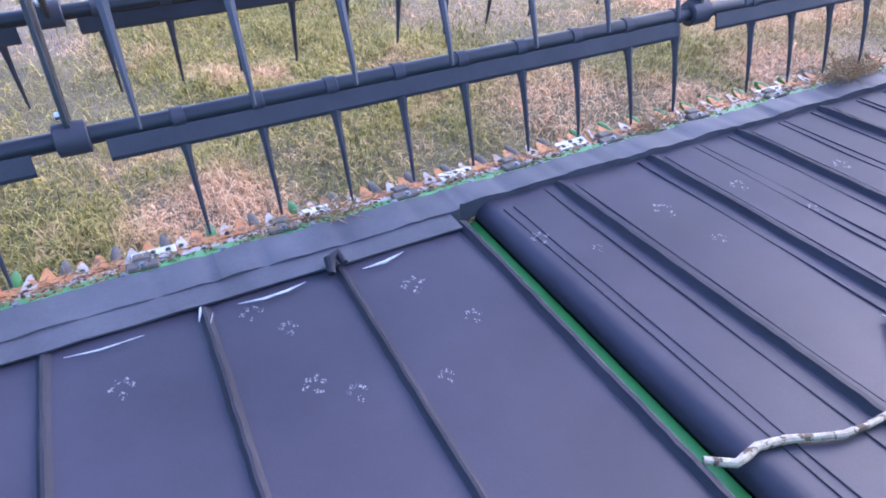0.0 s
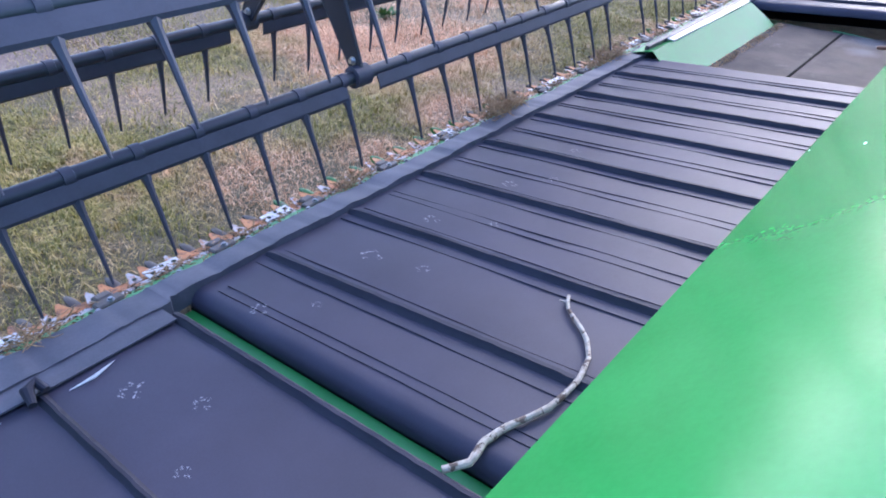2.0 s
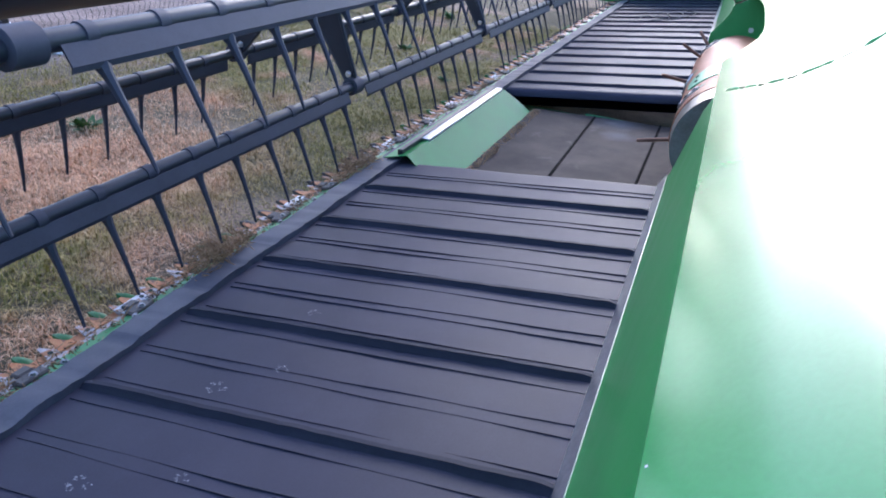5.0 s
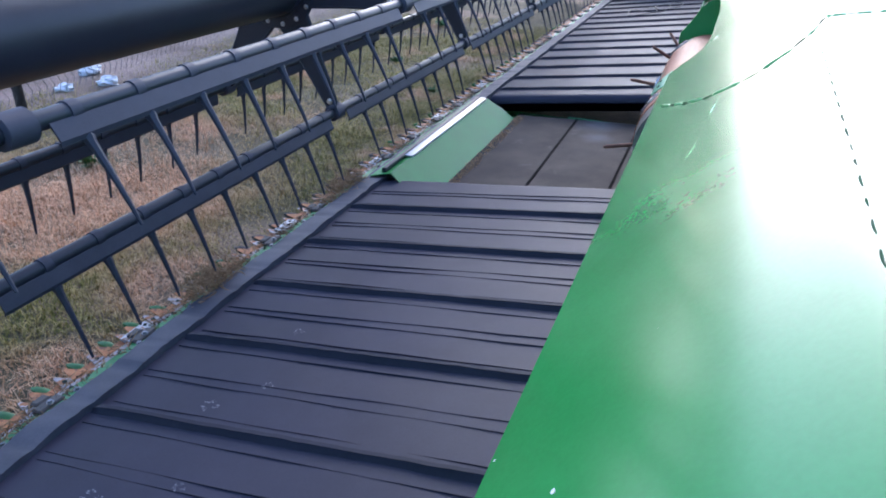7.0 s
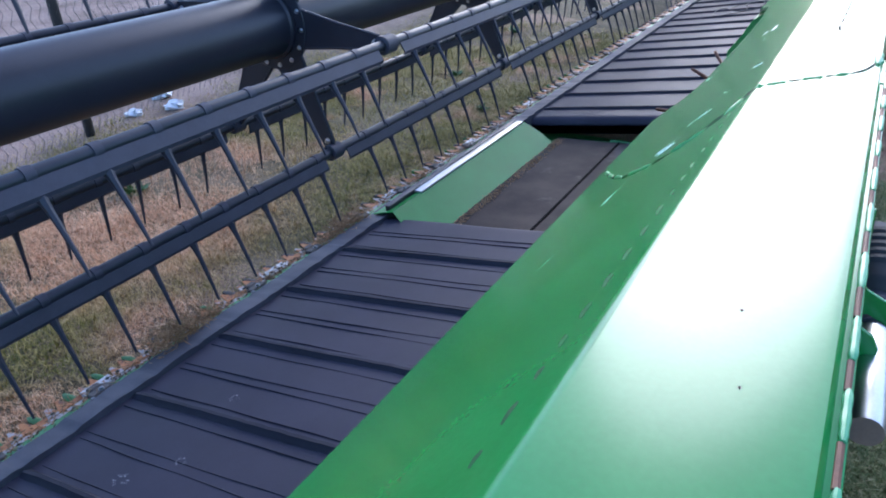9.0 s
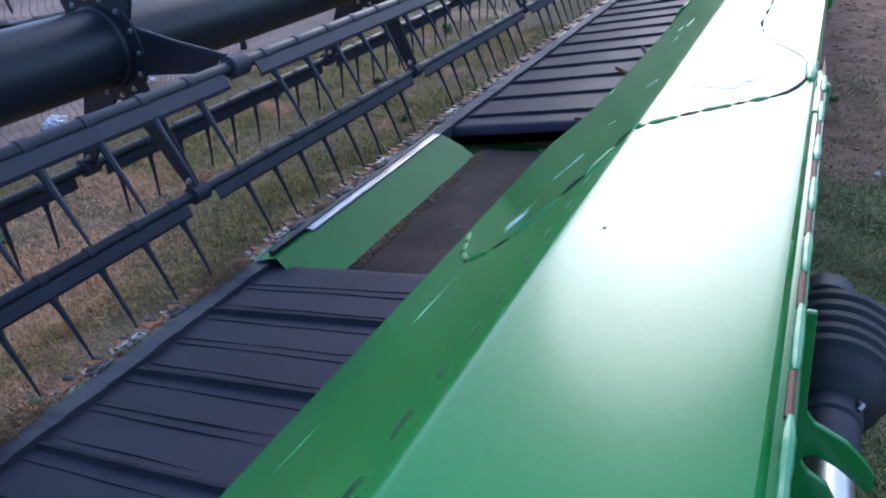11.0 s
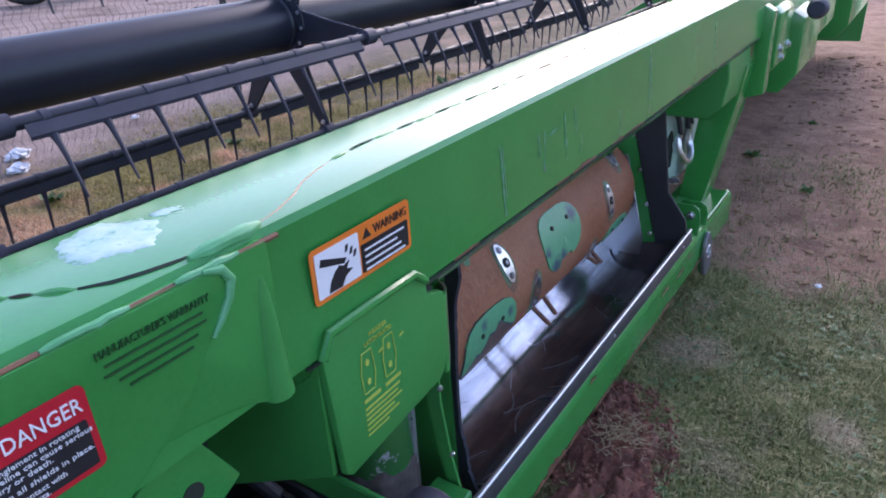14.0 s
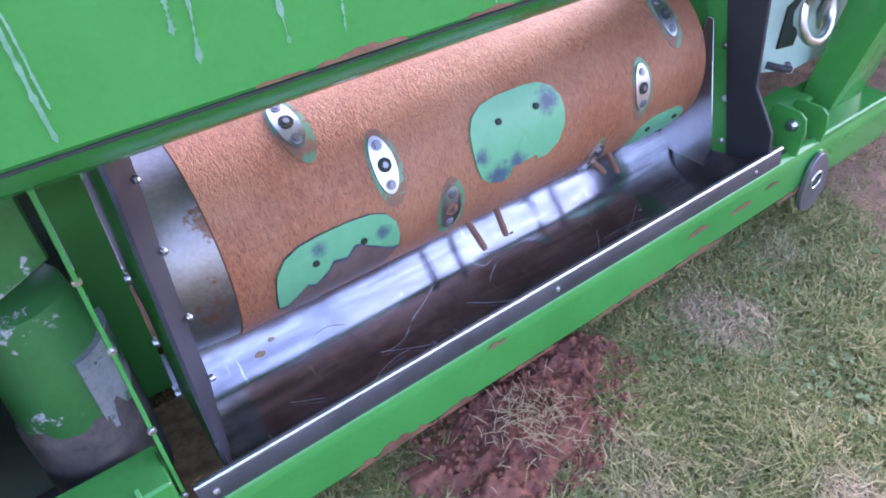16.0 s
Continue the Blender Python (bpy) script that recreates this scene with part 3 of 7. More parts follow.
def build_earth():
    """Crumbs and clods on the bare earth."""
    rng = np.random.default_rng(19)
    ico = bmesh.new()
    bmesh.ops.create_icosphere(ico, subdivisions=1, radius=1.0)
    base = [v.co.copy() for v in ico.verts]
    tris = [tuple(v.index for v in f.verts) for f in ico.faces]
    ico.free()
    verts, faces = [], []
    for _ in range(3400):
        x, y = rng.uniform(4.4, 9.5), rng.uniform(-2.2, -0.1)
        if rng.random() < bare(x, y) + 0.15 - 0.8 * noise.noise(Vector((x * 1.7, y * 1.7, 3.0))):
            continue
        s = 0.004 + 0.018 * rng.random() ** 3
        k, z = len(verts), ground_height(x, y) + s * 0.15
        verts += [(x + c.x * s * (1 + 0.5 * noise.noise(c * 1.5 + Vector((x * 40, y, 0)))), y + c.y * s * (1 + 0.4 * noise.noise(c * 1.5 + Vector((x, y * 40, 5)))), z + c.z * s * 0.4) for c in base]
        faces += [tuple(k + i for i in t) for t in tris]
    me = bpy.data.meshes.new("loose_earth")
    me.from_pydata(verts, [], faces)
    me.materials.append(surface("pinkish_earth", (0.18, 0.09, 0.046), (0.38, 0.215, 0.115), 9, 120, (0.85, 0.97), relief=0.5))
    tagged(new("loose_earth", me), "crumbs of pinkish brown earth on the bare ground", "soil", kind="stuff")


build_earth()


def build_far_wood():
    """A low belt of trees far round the yard, seen only in reflections."""
    rng = np.random.default_rng(29)
    ico = bmesh.new()
    bmesh.ops.create_icosphere(ico, subdivisions=2, radius=1.0)
    base = [v.co.copy() for v in ico.verts]
    tris = [tuple(v.index for v in f.verts) for f in ico.faces]
    ico.free()
    verts, faces = [], []
    for k in range(420):
        a, r = 2 * math.pi * (k + rng.random()) / 420, rng.uniform(58, 70)
        h = rng.uniform(3.6, 6.2)
        for q in range(3):
            s = h * rng.uniform(0.22, 0.36)
            cx, cy, cz = 4 + r * math.cos(a) + rng.uniform(-1, 1), r * math.sin(a) + rng.uniform(-1, 1), h * (0.25 + 0.27 * q)
            b = len(verts)
            for c in base:
                g = s * (1 + 0.45 * noise.noise(c * 2.3 + Vector((cx, cy, q))))
                verts.append((cx + c.x * g, cy + c.y * g, cz + c.z * g))
            faces += [tuple(b + i for i in t) for t in tris]
    me = bpy.data.meshes.new("far_wood")
    me.from_pydata(verts, [], faces)
    me.materials.append(wood_mat)
    tagged(new("far_wood", me), "low dark belt of trees far beyond the yard", "woods", kind="stuff")


build_far_wood()

# ---- the header's steelwork ----
LEFT, RIGHT = -2.1, 9.5          # ends of the header
IN_L, IN_R = 3.06, 4.45          # ends of the side belts at the centre
OPEN_L, OPEN_R = 3.03, 4.32      # the rear opening
DRUM_Y, DRUM_Z, DRUM_R = 0.045, 0.46, 0.19


def belt_z(y):
    return 0.16 + (1.17 - y) * 0.136


header = thing("harvester_header", (3.7, 0.0, 0.0), "long green-painted steel frame of a draper header, chipped and scratched", "farm machine")


def front_edge(x):
    """How far forward the beam's front slope reaches: it is cut back over the drum."""
    return float(np.interp(x, (2.45, 2.855, 2.875, 2.89, 2.92, 2.98, 3.1, 3.6, 4.0, 4.45, 4.65), (0.136, 0.133, 0.108, 0.075, 0.054, 0.043, 0.036, 0.03, 0.04, 0.075, 0.136)))


def build_beam():
    bm = bmesh.new()
    rings = []
    xs = [LEFT] + list(np.arange(2.4, 2.54, 0.05)) + [2.545, 2.566] + list(np.arange(2.6, 2.84, 0.05)) + [2.85, 2.855, 2.865, 2.875, 2.882, 2.89, 2.905, 2.92, 2.95] + list(np.arange(3.0, 4.75, 0.05)) + [RIGHT]
    for x in xs:
        ya = front_edge(x)
        za = 1.042 - 0.8879 * (ya + 0.185)
        prof = [(-0.374, 0.886), (-0.366, 1.040), (-0.361, 1.047), (-0.354, 1.0475), (-0.192, 1.044), (-0.185, 1.042), (-0.178, 1.036), (ya, za), (ya - 0.010, za - 0.015), (-0.30, 0.886 if x < 2.55 else 0.82), (-0.352, 0.886 if x < 2.55 else 0.852)]
        rings.append([bm.verts.new((x, y, z)) for y, z in prof])
    n = len(rings[0])
    for r, q in zip(rings, rings[1:]):
        for k in range(n):
            bm.faces.new((r[k], r[(k + 1) % n], q[(k + 1) % n], q[k]))
    bm.faces.new(rings[0]), bm.faces.new(rings[-1][::-1])
    return part("main_beam", bm, green, header, "glossy green folded-plate beam", smooth=0.45)


beam = build_beam()


def on_top(x, y, lift=0.0):
    """A point on the beam's top or front slope."""
    if y < -0.185:
        return Vector((x, y, 1.0475 - max(0.0, y + 0.354) / 0.162 * 0.0035 + lift))
    f = (y + 0.185) / 0.321
    return Vector((x, y + 0.66 * lift, 1.042 - 0.285 * f + 0.75 * lift))


def seam(path, bead_len, slot_len, bead, material, slot_wide=0.0035):
    """A stitched weld: low painted beads with open slots between them; with no bead, dark dashes only."""
    dense = [path[0]]
    for (xa, ya), (xb, yb) in zip(path, path[1:]):
        n = max(1, round(math.hypot(xb - xa, yb - ya) / 0.01))
        dense += [(xa + (xb - xa) * k / n, ya + (yb - ya) * k / n) for k in range(1, n + 1)]
    k = 0
    while k < len(dense) - 2:
        m = max(3, round(bead_len / 0.01 * rnd(0.85, 1.15)))
        run = [on_top(px, py, -bead * 0.45) for px, py in dense[k:k + m + 1]]
        if bead and len(run) > 2:
            part("weld_bead", sweep(run, [bead * 0.5] + [bead * rnd(0.85, 1.12) for _ in run[2:]] + [bead * 0.5], 8), green_flat, beam)
        k += m
        m = max(1, round(slot_len / 0.01 * rnd(0.8, 1.2)))
        gap = dense[k:k + m + 1]
        if len(gap) > 1:
            pts = [on_top(px, py, 0.0008) for px, py in gap]
            d = (pts[-1] - pts[0]).normalized()
            side = d.cross(Vector((0, 0, 1))).normalized() * slot_wide
            bm = bmesh.new()
            ws = [0.35] + [rnd(0.8, 1.1) for _ in pts[2:]] + [0.35]
            a, b = [bm.verts.new(p - side * w) for p, w in zip(pts, ws)], [bm.verts.new(p + side * w) for p, w in zip(pts, ws)]
            for q in range(len(pts) - 1):
                bm.faces.new((a[q], a[q + 1], b[q + 1], b[q]))
            bmesh.ops.solidify(bm, geom=list(bm.faces), thickness=0.0012)
            part("dark_dash", bm, material, beam, "dark dash, an open seam slot or a painted reflection", smooth=0)
        k += m


def build_seam():
    random.seed(17)
    seam([(2.408, 0.113), (2.26, 0.052), (2.18, 0.008), (2.14, -0.04), (2.127, -0.08), (2.147, -0.125), (2.186, -0.157), (2.252, -0.183), (2.268, -0.196)], 0.055, 0.028, 0.006, slot_dark)
    seam([(2.268, -0.196), (2.295, -0.220), (2.328, -0.252), (2.365, -0.293), (2.388, -0.318)], 0.045, 0.024, 0.0055, slot_dark, 0.004)
    bend = [(2.388, -0.318), (2.408, -0.334), (2.43, -0.343), (2.452, -0.349), (2.472, -0.352)]
    part("dark_dash", sweep([on_top(x, y, -0.0005) for x, y in bend], [0.002, 0.003, 0.003, 0.003, 0.002], 6), slot_dark, beam, "dark dash, an open seam slot or a painted reflection")
    part("weld_bead", sweep([on_top(x, y, 0.001) for x, y in [(2.465, -0.357), (2.485, -0.358), (2.505, -0.357), (2.528, -0.357), (2.548, -0.353)]], [0.003, 0.008, 0.007, 0.0085, 0.003], 10), weld_paint, beam, "lumpy pale weld bead")
    part("bare_seam", sweep([on_top(x, y, -0.001) for x, y in [(2.545, -0.351), (2.58, -0.343), (2.62, -0.326), (2.655, -0.305), (2.69, -0.291), (2.73, -0.280)]], [0.0012, 0.0018, 0.002, 0.0018, 0.0018, 0.0012], 8), surface("bare_tan_metal", (0.3, 0.17, 0.08), (0.5, 0.36, 0.2), 30, 200, (0.5, 0.7), relief=0.2), beam, "bare tan gap in the seam")
    seam([(2.73, -0.279), (2.80, -0.271), (2.93, -0.273), (3.15, -0.274)], 0.045, 0.05, 0.0035, slot_dark, 0.0026)
    seam([(3.15, -0.274), (3.6, -0.266), (4.2, -0.252), (9.4, -0.247)], 0.05, 0.05, 0.003, rust_edge, 0.0024)


build_seam()


def strewn_marks(name, label, material, parent, spots):
    """Thin scuffs that lie on a surface: rows of (start, end, width)."""
    for a, b, w in spots:
        a, b = Vector(a), Vector(b)
        run = [a.lerp(b, f) + Vector((0, 0, rnd(-0.001, 0.001))) for f in (0, 0.25, 0.5, 0.75, 1)]
        ob = part(name, sweep(run, [w * 0.2, w * rnd(0.6, 1), w * rnd(0.6, 1.1), w * rnd(0.5, 1), w * 0.2], 6), material, parent, label)


# long scrapes along the front slope
shiny = surface("bare_shiny_scratch", (0.45, 0.6, 0.5), (0.8, 0.85, 0.82), 60, 240, (0.2, 0.4), metal=0.3, relief=0.2, worn_metal=0.3)
strewn_marks("scratch", "bright scrape through the paint", shiny, beam, [
    (on_top(xa, ya, -0.001), on_top(xb, yb, -0.001), w) for xa, ya, xb, yb, w in
    [(2.177, -0.042, 2.222, -0.076, 0.0022), (2.194, -0.034, 2.254, -0.075, 0.002), (2.326, -0.073, 2.35, -0.115, 0.0022), (2.315, -0.059, 2.362, -0.104, 0.0018), (2.469, -0.098, 2.439, -0.12, 0.002), (2.587, -0.114, 2.538, -0.163, 0.002), (2.712, -0.074, 2.623, -0.124, 0.0012)]])
strewn_marks("scratch", "pale scratch through the paint", scratch_pale, beam, [
    (on_top(xa, ya, -0.001), on_top(xb, yb, -0.001), w) for xa, ya, xb, yb, w in
    [(2.512, 0.1, 2.533, 0.056, 0.0018), (2.948, 0.03, 3.013, 0.0, 0.002), (1.75, 0.03, 1.91, 0.0, 0.0016), (2.0, 0.0, 2.16, -0.02, 0.002), (2.1, 0.05, 2.28, 0.055, 0.0015), (1.2, 0.02, 1.32, -0.03, 0.0005), (2.9, -0.1, 3.1, -0.09, 0.0018), (1.45, 0.06, 1.5, 0.03, 0.0005)]])
# a reflection painted as dark green dashes along the slope, just below the crease
random.seed(23)
seam([(0.6, -0.138), (0.95, -0.143), (1.2, -0.149), (1.45, -0.154), (1.74, -0.159), (2.15, -0.165)], 0.032, 0.026, 0, reflection_dark, 0.0024)
# a few flecks on the paint
for x, y, l, w, m, lab in [(1.024, 0.061, 0.0034, 0.0019, decal_white, "small white fleck on the paint"), (1.10, 0.132, 0.0018, 0.0012, decal_white, "small white fleck on the paint"), (1.531, -0.287, 0.0022, 0.0014, slot_dark, "small dark fleck on the paint"), (1.424, -0.304, 0.0018, 0.0012, slot_dark, "small dark fleck on the paint"), (2.003, -0.219, 0.0026, 0.0018, slot_dark, "small dark fleck on the paint")]:
    bm = bmesh.new()
    ring = [on_top(x + l * math.cos(a) * rnd(0.75, 1.15), y + w * math.sin(a) * rnd(0.75, 1.15), 0.0003) for a in np.linspace(0, 2 * math.pi, 11)[:-1]]
    mid = bm.verts.new(on_top(x, y, 0.0010))
    vs = [bm.verts.new(p) for p in ring]
    for k in range(10):
        bm.faces.new((vs[k], vs[(k + 1) % 10], mid))
    part("paint_fleck", bm, m, beam, lab)
# smears of old sealant on top
for x, y, l, w, ragged in [(2.462, -0.250, 0.098, 0.100, 0.34), (2.53, -0.235, 0.03, 0.02, 0.6), (3.16, -0.10, 0.05, 0.014, 0.5), (3.20, -0.075, 0.03, 0.01, 0.5)]:
    bm = bmesh.new()
    n, rings = 56, []
    for s, up in ((1.0, -0.0003), (0.97, 0.0004), (0.6, 0.0005), (0.25, 0.0005)):
        ring = []
        for k in range(n):
            a = 2 * math.pi * k / n
            c, d = math.cos(a), math.sin(a)
            r = s * (1 + ragged * noise.noise(Vector((c * 1.3 + x * 9, d * 1.3, 0.5))) + 0.45 * ragged * noise.noise(Vector((c * 4 + x * 9, d * 4, 1.5))) + 0.2 * ragged * noise.noise(Vector((c * 11, d * 11, x))))
            ring.append(bm.verts.new(on_top(x + 0.5 * l * r * c, y + 0.5 * w * r * d, up)))
        rings.append(ring)
    for q, r in zip(rings, rings[1:]):
        for k in range(n):
            bm.faces.new((q[k], q[(k + 1) % n], r[(k + 1) % n], r[k]))
    bm.faces.new(rings[-1])
    part("sealant_smear", bm, residue, beam, "pale smear of dried sealant", smooth=1.2)

# drips and scrapes down the rear face
def drip(x, z0, z1, w, lean, seed):
    """A thin wobbling streak of pale, chipped paint on the rear face."""
    n = 22
    left, right = [], []
    for k in range(n + 1):
        z = z0 + (z1 - z0) * k / n
        c = x + lean * k / n + 0.0008 * noise.noise(Vector((k * 0.2, seed, 0)))
        h = 1.0 * w * max(0.12, 0.55 + 0.9 * noise.noise(Vector((k * 0.6, seed, 4)))) * (0.4 if k in (0, n) else 1)
        left.append((c - h, z)), right.append((c + h, z))
    bm = bmesh.new()
    rows = [[bm.verts.new((px, -0.3663 - (1.047 - pz) * 0.052 - lift, pz)) for px, pz in side] for side, lift in ((left, 0.0005), (right, 0.0005))]
    for k in range(n):
        bm.faces.new((rows[0][k], rows[1][k], rows[1][k + 1], rows[0][k + 1]))
    bmesh.ops.solidify(bm, geom=list(bm.faces), thickness=0.0008)
    part("paint_drip", bm, drip_green, beam, "pale drip mark on the rear face", smooth=0)


for x, z0, z1, w, lean in [(2.985, 0.893, 1.004, 0.0035, -0.006), (2.990, 0.921, 0.999, 0.002, -0.004), (3.10, 0.951, 0.989, 0.0035, 0.0), (3.115, 0.921, 0.989, 0.003, 0.005), (3.20, 0.916, 1.004, 0.0035, -0.006), (3.24, 0.956, 0.999, 0.003, -0.003), (3.26, 0.911, 0.944, 0.002, 0.0), (3.45, 0.891, 0.944, 0.002, 0.0), (3.62, 0.896, 1.034, 0.0028, 0.004), (3.63, 0.921, 1.014, 0.002, 0.0), (4.15, 0.891, 1.014, 0.0025, 0.003), (3.14, 0.976, 0.982, 0.02, 0.02)]:
    drip(x, z0, z1, w, lean, x * 13)
# the shadow line in the flange gap, laid on as a dark strip
part("gap_shade_strip", box(2.56, 4.75, -0.3748, -0.370, 0.8785, 0.8815, 0), slot_dark, beam, "dark strip painting the shadowed gap under the rear face")

# chipped, rusty lower edge over the opening
random.seed(71)
x = 2.84
while x < 4.4:
    l = rnd(0.03, 0.14)
    if random.random() < 0.7:
        part("edge_rust", ragged_strip(x, x + l, -0.3742, 0.884, rnd(0.004, 0.010), x), rust_edge, beam, "bare rusty metal along the chipped lower edge")
    x += l + rnd(0.01, 0.1)

# walls between the beam and the belts
for a, b in ((LEFT, IN_L - 0.03), (IN_R + 0.02, RIGHT)):
    rows = [[(x, y, z) for x in np.linspace(a, b - (cut if a == LEFT else 0), 12)] for y, z, cut in ((0.128, 0.75, 0.52), (0.150, 0.66, 0.38), (0.176, 0.50, 0.22), (0.196, 0.37, 0.06), (0.208, 0.32, 0.0), (0.222, 0.296, 0.0))]
    part("back_wall", sheet(rows, 0.004, (0, 1, 0.2)), green_flat, header, "dull green back wall above the belt")
    part("wall_trim", prism([(0.202, 0.335), (0.206, 0.337), (0.226, 0.300), (0.222, 0.297)], "x", a, b, 0), zinc, header, "narrow bright metal strip along the belt")

# lower rear beam, steel lip and trough
low = part("lower_beam", prism([(-0.292, 0.270), (-0.304, 0.268), (-0.313, 0.260), (-0.320, 0.244), (-0.320, 0.142), (-0.308, 0.130), (-0.292, 0.130), (-0.292, 0.258)], "x", 2.90, 4.92, bevel=0.006, segments=3), green, header, "green lower tube, rusty where the paint has chipped", smooth=0.5)
x = 2.93
while x < 4.6:
    l = rnd(0.05, 0.26)
    if random.random() < 0.75:
        part("edge_rust", ragged_strip(x, x + l, -0.3204, 0.136, rnd(0.008, 0.026), x * 3), rust_edge, low, "rusty lower edge")
    x += l + rnd(0.0, 0.1)
for xa, xb, z, h in ((3.49, 3.53, 0.243, 0.014), (4.05, 4.12, 0.21, 0.02), (4.2, 4.28, 0.20, 0.02), (4.33, 4.38, 0.215, 0.016)):
    part("paint_chip", ragged_strip(xa, xb, -0.3206, z, h, xa), rust_edge, low, "rusty paint chip")
part("steel_lip", prism([(-0.300, 0.311), (-0.311, 0.308), (-0.3175, 0.269), (-0.313, 0.266), (-0.306, 0.300), (-0.299, 0.303)], "x", 2.965, 4.37, bevel=0.0015), lip_grey, header, "worn grey steel lip along the opening")
part("lip_edge", sweep([(2.965, -0.308, 0.3085), (4.37, -0.308, 0.3085)], 0.005, 10), zinc, header, "polished bare edge")
arc = [(-0.30, 0.303), (-0.290, 0.285), (-0.281, 0.255), (-0.268, 0.222), (-0.245, 0.196), (-0.20, 0.176), (-0.15, 0.167), (-0.11, 0.168), (-0.08, 0.177), (-0.055, 0.193), (-0.03, 0.216), (-0.005, 0.243), (0.02, 0.262)]
rows = [[(x, y + 0.002 * math.sin(9 * x), z + 0.0015 * noise.noise(Vector((x * 3, y * 6, 0)))) for x in np.linspace(OPEN_L - 0.02, OPEN_R + 0.02, 40)] for y, z in arc]
part("trough", sheet(rows, 0.003, (0, 0.3, 1)), trough_steel, header, "polished, scratched steel trough under the drum", smooth=1.0)
for x in (3.12, 3.47, 3.52, 4.02):
    part("trough_seam", sweep([(x, -0.2885, 0.285), (x - 0.004, -0.266, 0.223), (x - 0.008, -0.243, 0.197), (x - 0.012, -0.19, 0.176)], 0.002, 6), steel_grey, header, "joint across the trough")
random.seed(83)


def trough_point(x, f, lift=0.004):
    """A point on the trough, f from its rear lip (0) to its front edge (1)."""
    k = min(len(arc) - 2, int(f * (len(arc) - 1)))
    q = f * (len(arc) - 1) - k
    (ya, za), (yb, zb) = arc[k], arc[k + 1]
    return Vector((x, ya + (yb - ya) * q + 0.002 * math.sin(9 * x), za + (zb - za) * q + lift))


for _ in range(22):
    x, f, l, d = rnd(3.08, 4.28), rnd(0.1, 0.8), rnd(0.03, 0.16), rnd(-0.14, 0.14)
    bow = rnd(-0.03, 0.03)
    run = [trough_point(x + l * (q - 0.5), min(0.9, max(0.05, f + d * q + bow * math.sin(3.1 * q)))) for q in np.linspace(0, 1, 9)]
    part("trough_scratch", sweep(run, [0.0002] + [rnd(0.0003, 0.0006) for _ in run[2:]] + [0.0002], 5), scratch_steel, header, "bright scratch in the steel")
for x, f, r in ((3.17, 0.80, 0.006), (3.20, 0.84, 0.004), (3.78, 0.76, 0.003), (4.1, 0.5, 0.003)):
    c = trough_point(x, f, 0.0025)
    n = (trough_point(x, f + 0.04) - trough_point(x, f - 0.04)).normalized()
    bm = bmesh.new()
    bm.faces.new([bm.verts.new(c + n * r * math.sin(a) * (1 + 0.5 * noise.noise(Vector((math.cos(a), math.sin(a), x * 9)))) + Vector((1.8 * r * math.cos(a), 0, 0))) for a in np.linspace(0, 2 * math.pi, 17)[:-1]])
    part("rust_stain", bm, stain_tan, header, "yellowish stain on the steel", smooth=0)
bolts("lip_bolt", [((x, -0.3145, 0.288), (0, -0.95, 0.2)) for x in (2.99, 3.66, 4.27)], header, "small zinc bolt", 0.0035, 0.004)

# side frames of the opening
part("side_plate", prism([(-0.312, 0.20), (-0.300, 0.30), (-0.272, 0.42), (-0.256, 0.53), (-0.252, 0.80), (-0.225, 0.80), (-0.228, 0.53), (-0.245, 0.42), (-0.272, 0.30), (-0.280, 0.20)], "x", 2.948, 2.954, bevel=0.001), green_flat, header, "thin green bolted side plate")
part("side_wall", prism([(-0.235, 0.22), (-0.225, 0.80), (-0.03, 0.75), (-0.03, 0.18)], "x", 3.020, 3.026, bevel=0.001), green_flat, header, "dark green inner side wall")
part("side_flange", prism([(2.954, 0.77), (3.012, 0.77), (3.012, 0.24), (2.958, 0.24)], "y", -0.040, -0.035), green_flat, header, "green web between the side plates")
part("side_ledge", box(2.955, 3.03, -0.30, -0.05, 0.215, 0.222, 0.002), straw_mat, header, "chaff lying on the ledge")
seal_rows = [(0.80, -0.245, 3.07, -0.15), (0.775, -0.262, 3.07, -0.15), (0.75, -0.266, 3.07, -0.15), (0.70, -0.254, 3.068, -0.16), (0.60, -0.250, 3.062, -0.17), (0.50, -0.248, 3.06, -0.175), (0.42, -0.250, 3.058, -0.185), (0.37, -0.262, 3.058, -0.19), (0.32, -0.266, 3.052, -0.20), (0.27, -0.286, 3.044, -0.235), (0.215, -0.300, 3.03, -0.28)]
rows = []
for (za, ya, xa, fa), (zb, yb, xb, fb) in zip(seal_rows, seal_rows[1:]):
    for k in range(6):
        q = k / 6
        z, yr, xf, yf = za + (zb - za) * q, ya + (yb - ya) * q, xa + (xb - xa) * q, fa + (fb - fa) * q
        rows.append([(3.022 + (xf - 3.028) * f, yr + (yf - yr) * f + (0.0035 * noise.noise(Vector((z * 130, 0, 0))) if f == 0 else 0), z) for f in (0, 0.33, 0.66, 1)])
part("rubber_seal", sheet(rows, 0.006, (0.9, -0.4, 0)), seal_rubber, header, "dark grey rubber sealing strip, frayed along its edge")
bolts("seal_bolt", [((3.056, -0.190, z), (-0.9, -0.5, 0)) for z in (0.37, 0.50, 0.62, 0.73)], header, "zinc bolt", 0.004, 0.005)
bolts("plate_bolt", [((2.951, y, z), (0, -1, 0)) for y, z in ((-0.302, 0.30), (-0.274, 0.42), (-0.255, 0.56), (-0.25, 0.67))], header, "zinc bolt", 0.004, 0.005)
bolts("wall_bolt", [((3.010, -0.12, z), (-1, 0, 0)) for z in (0.30, 0.42, 0.55)], header, "zinc bolt", 0.006, 0.005)

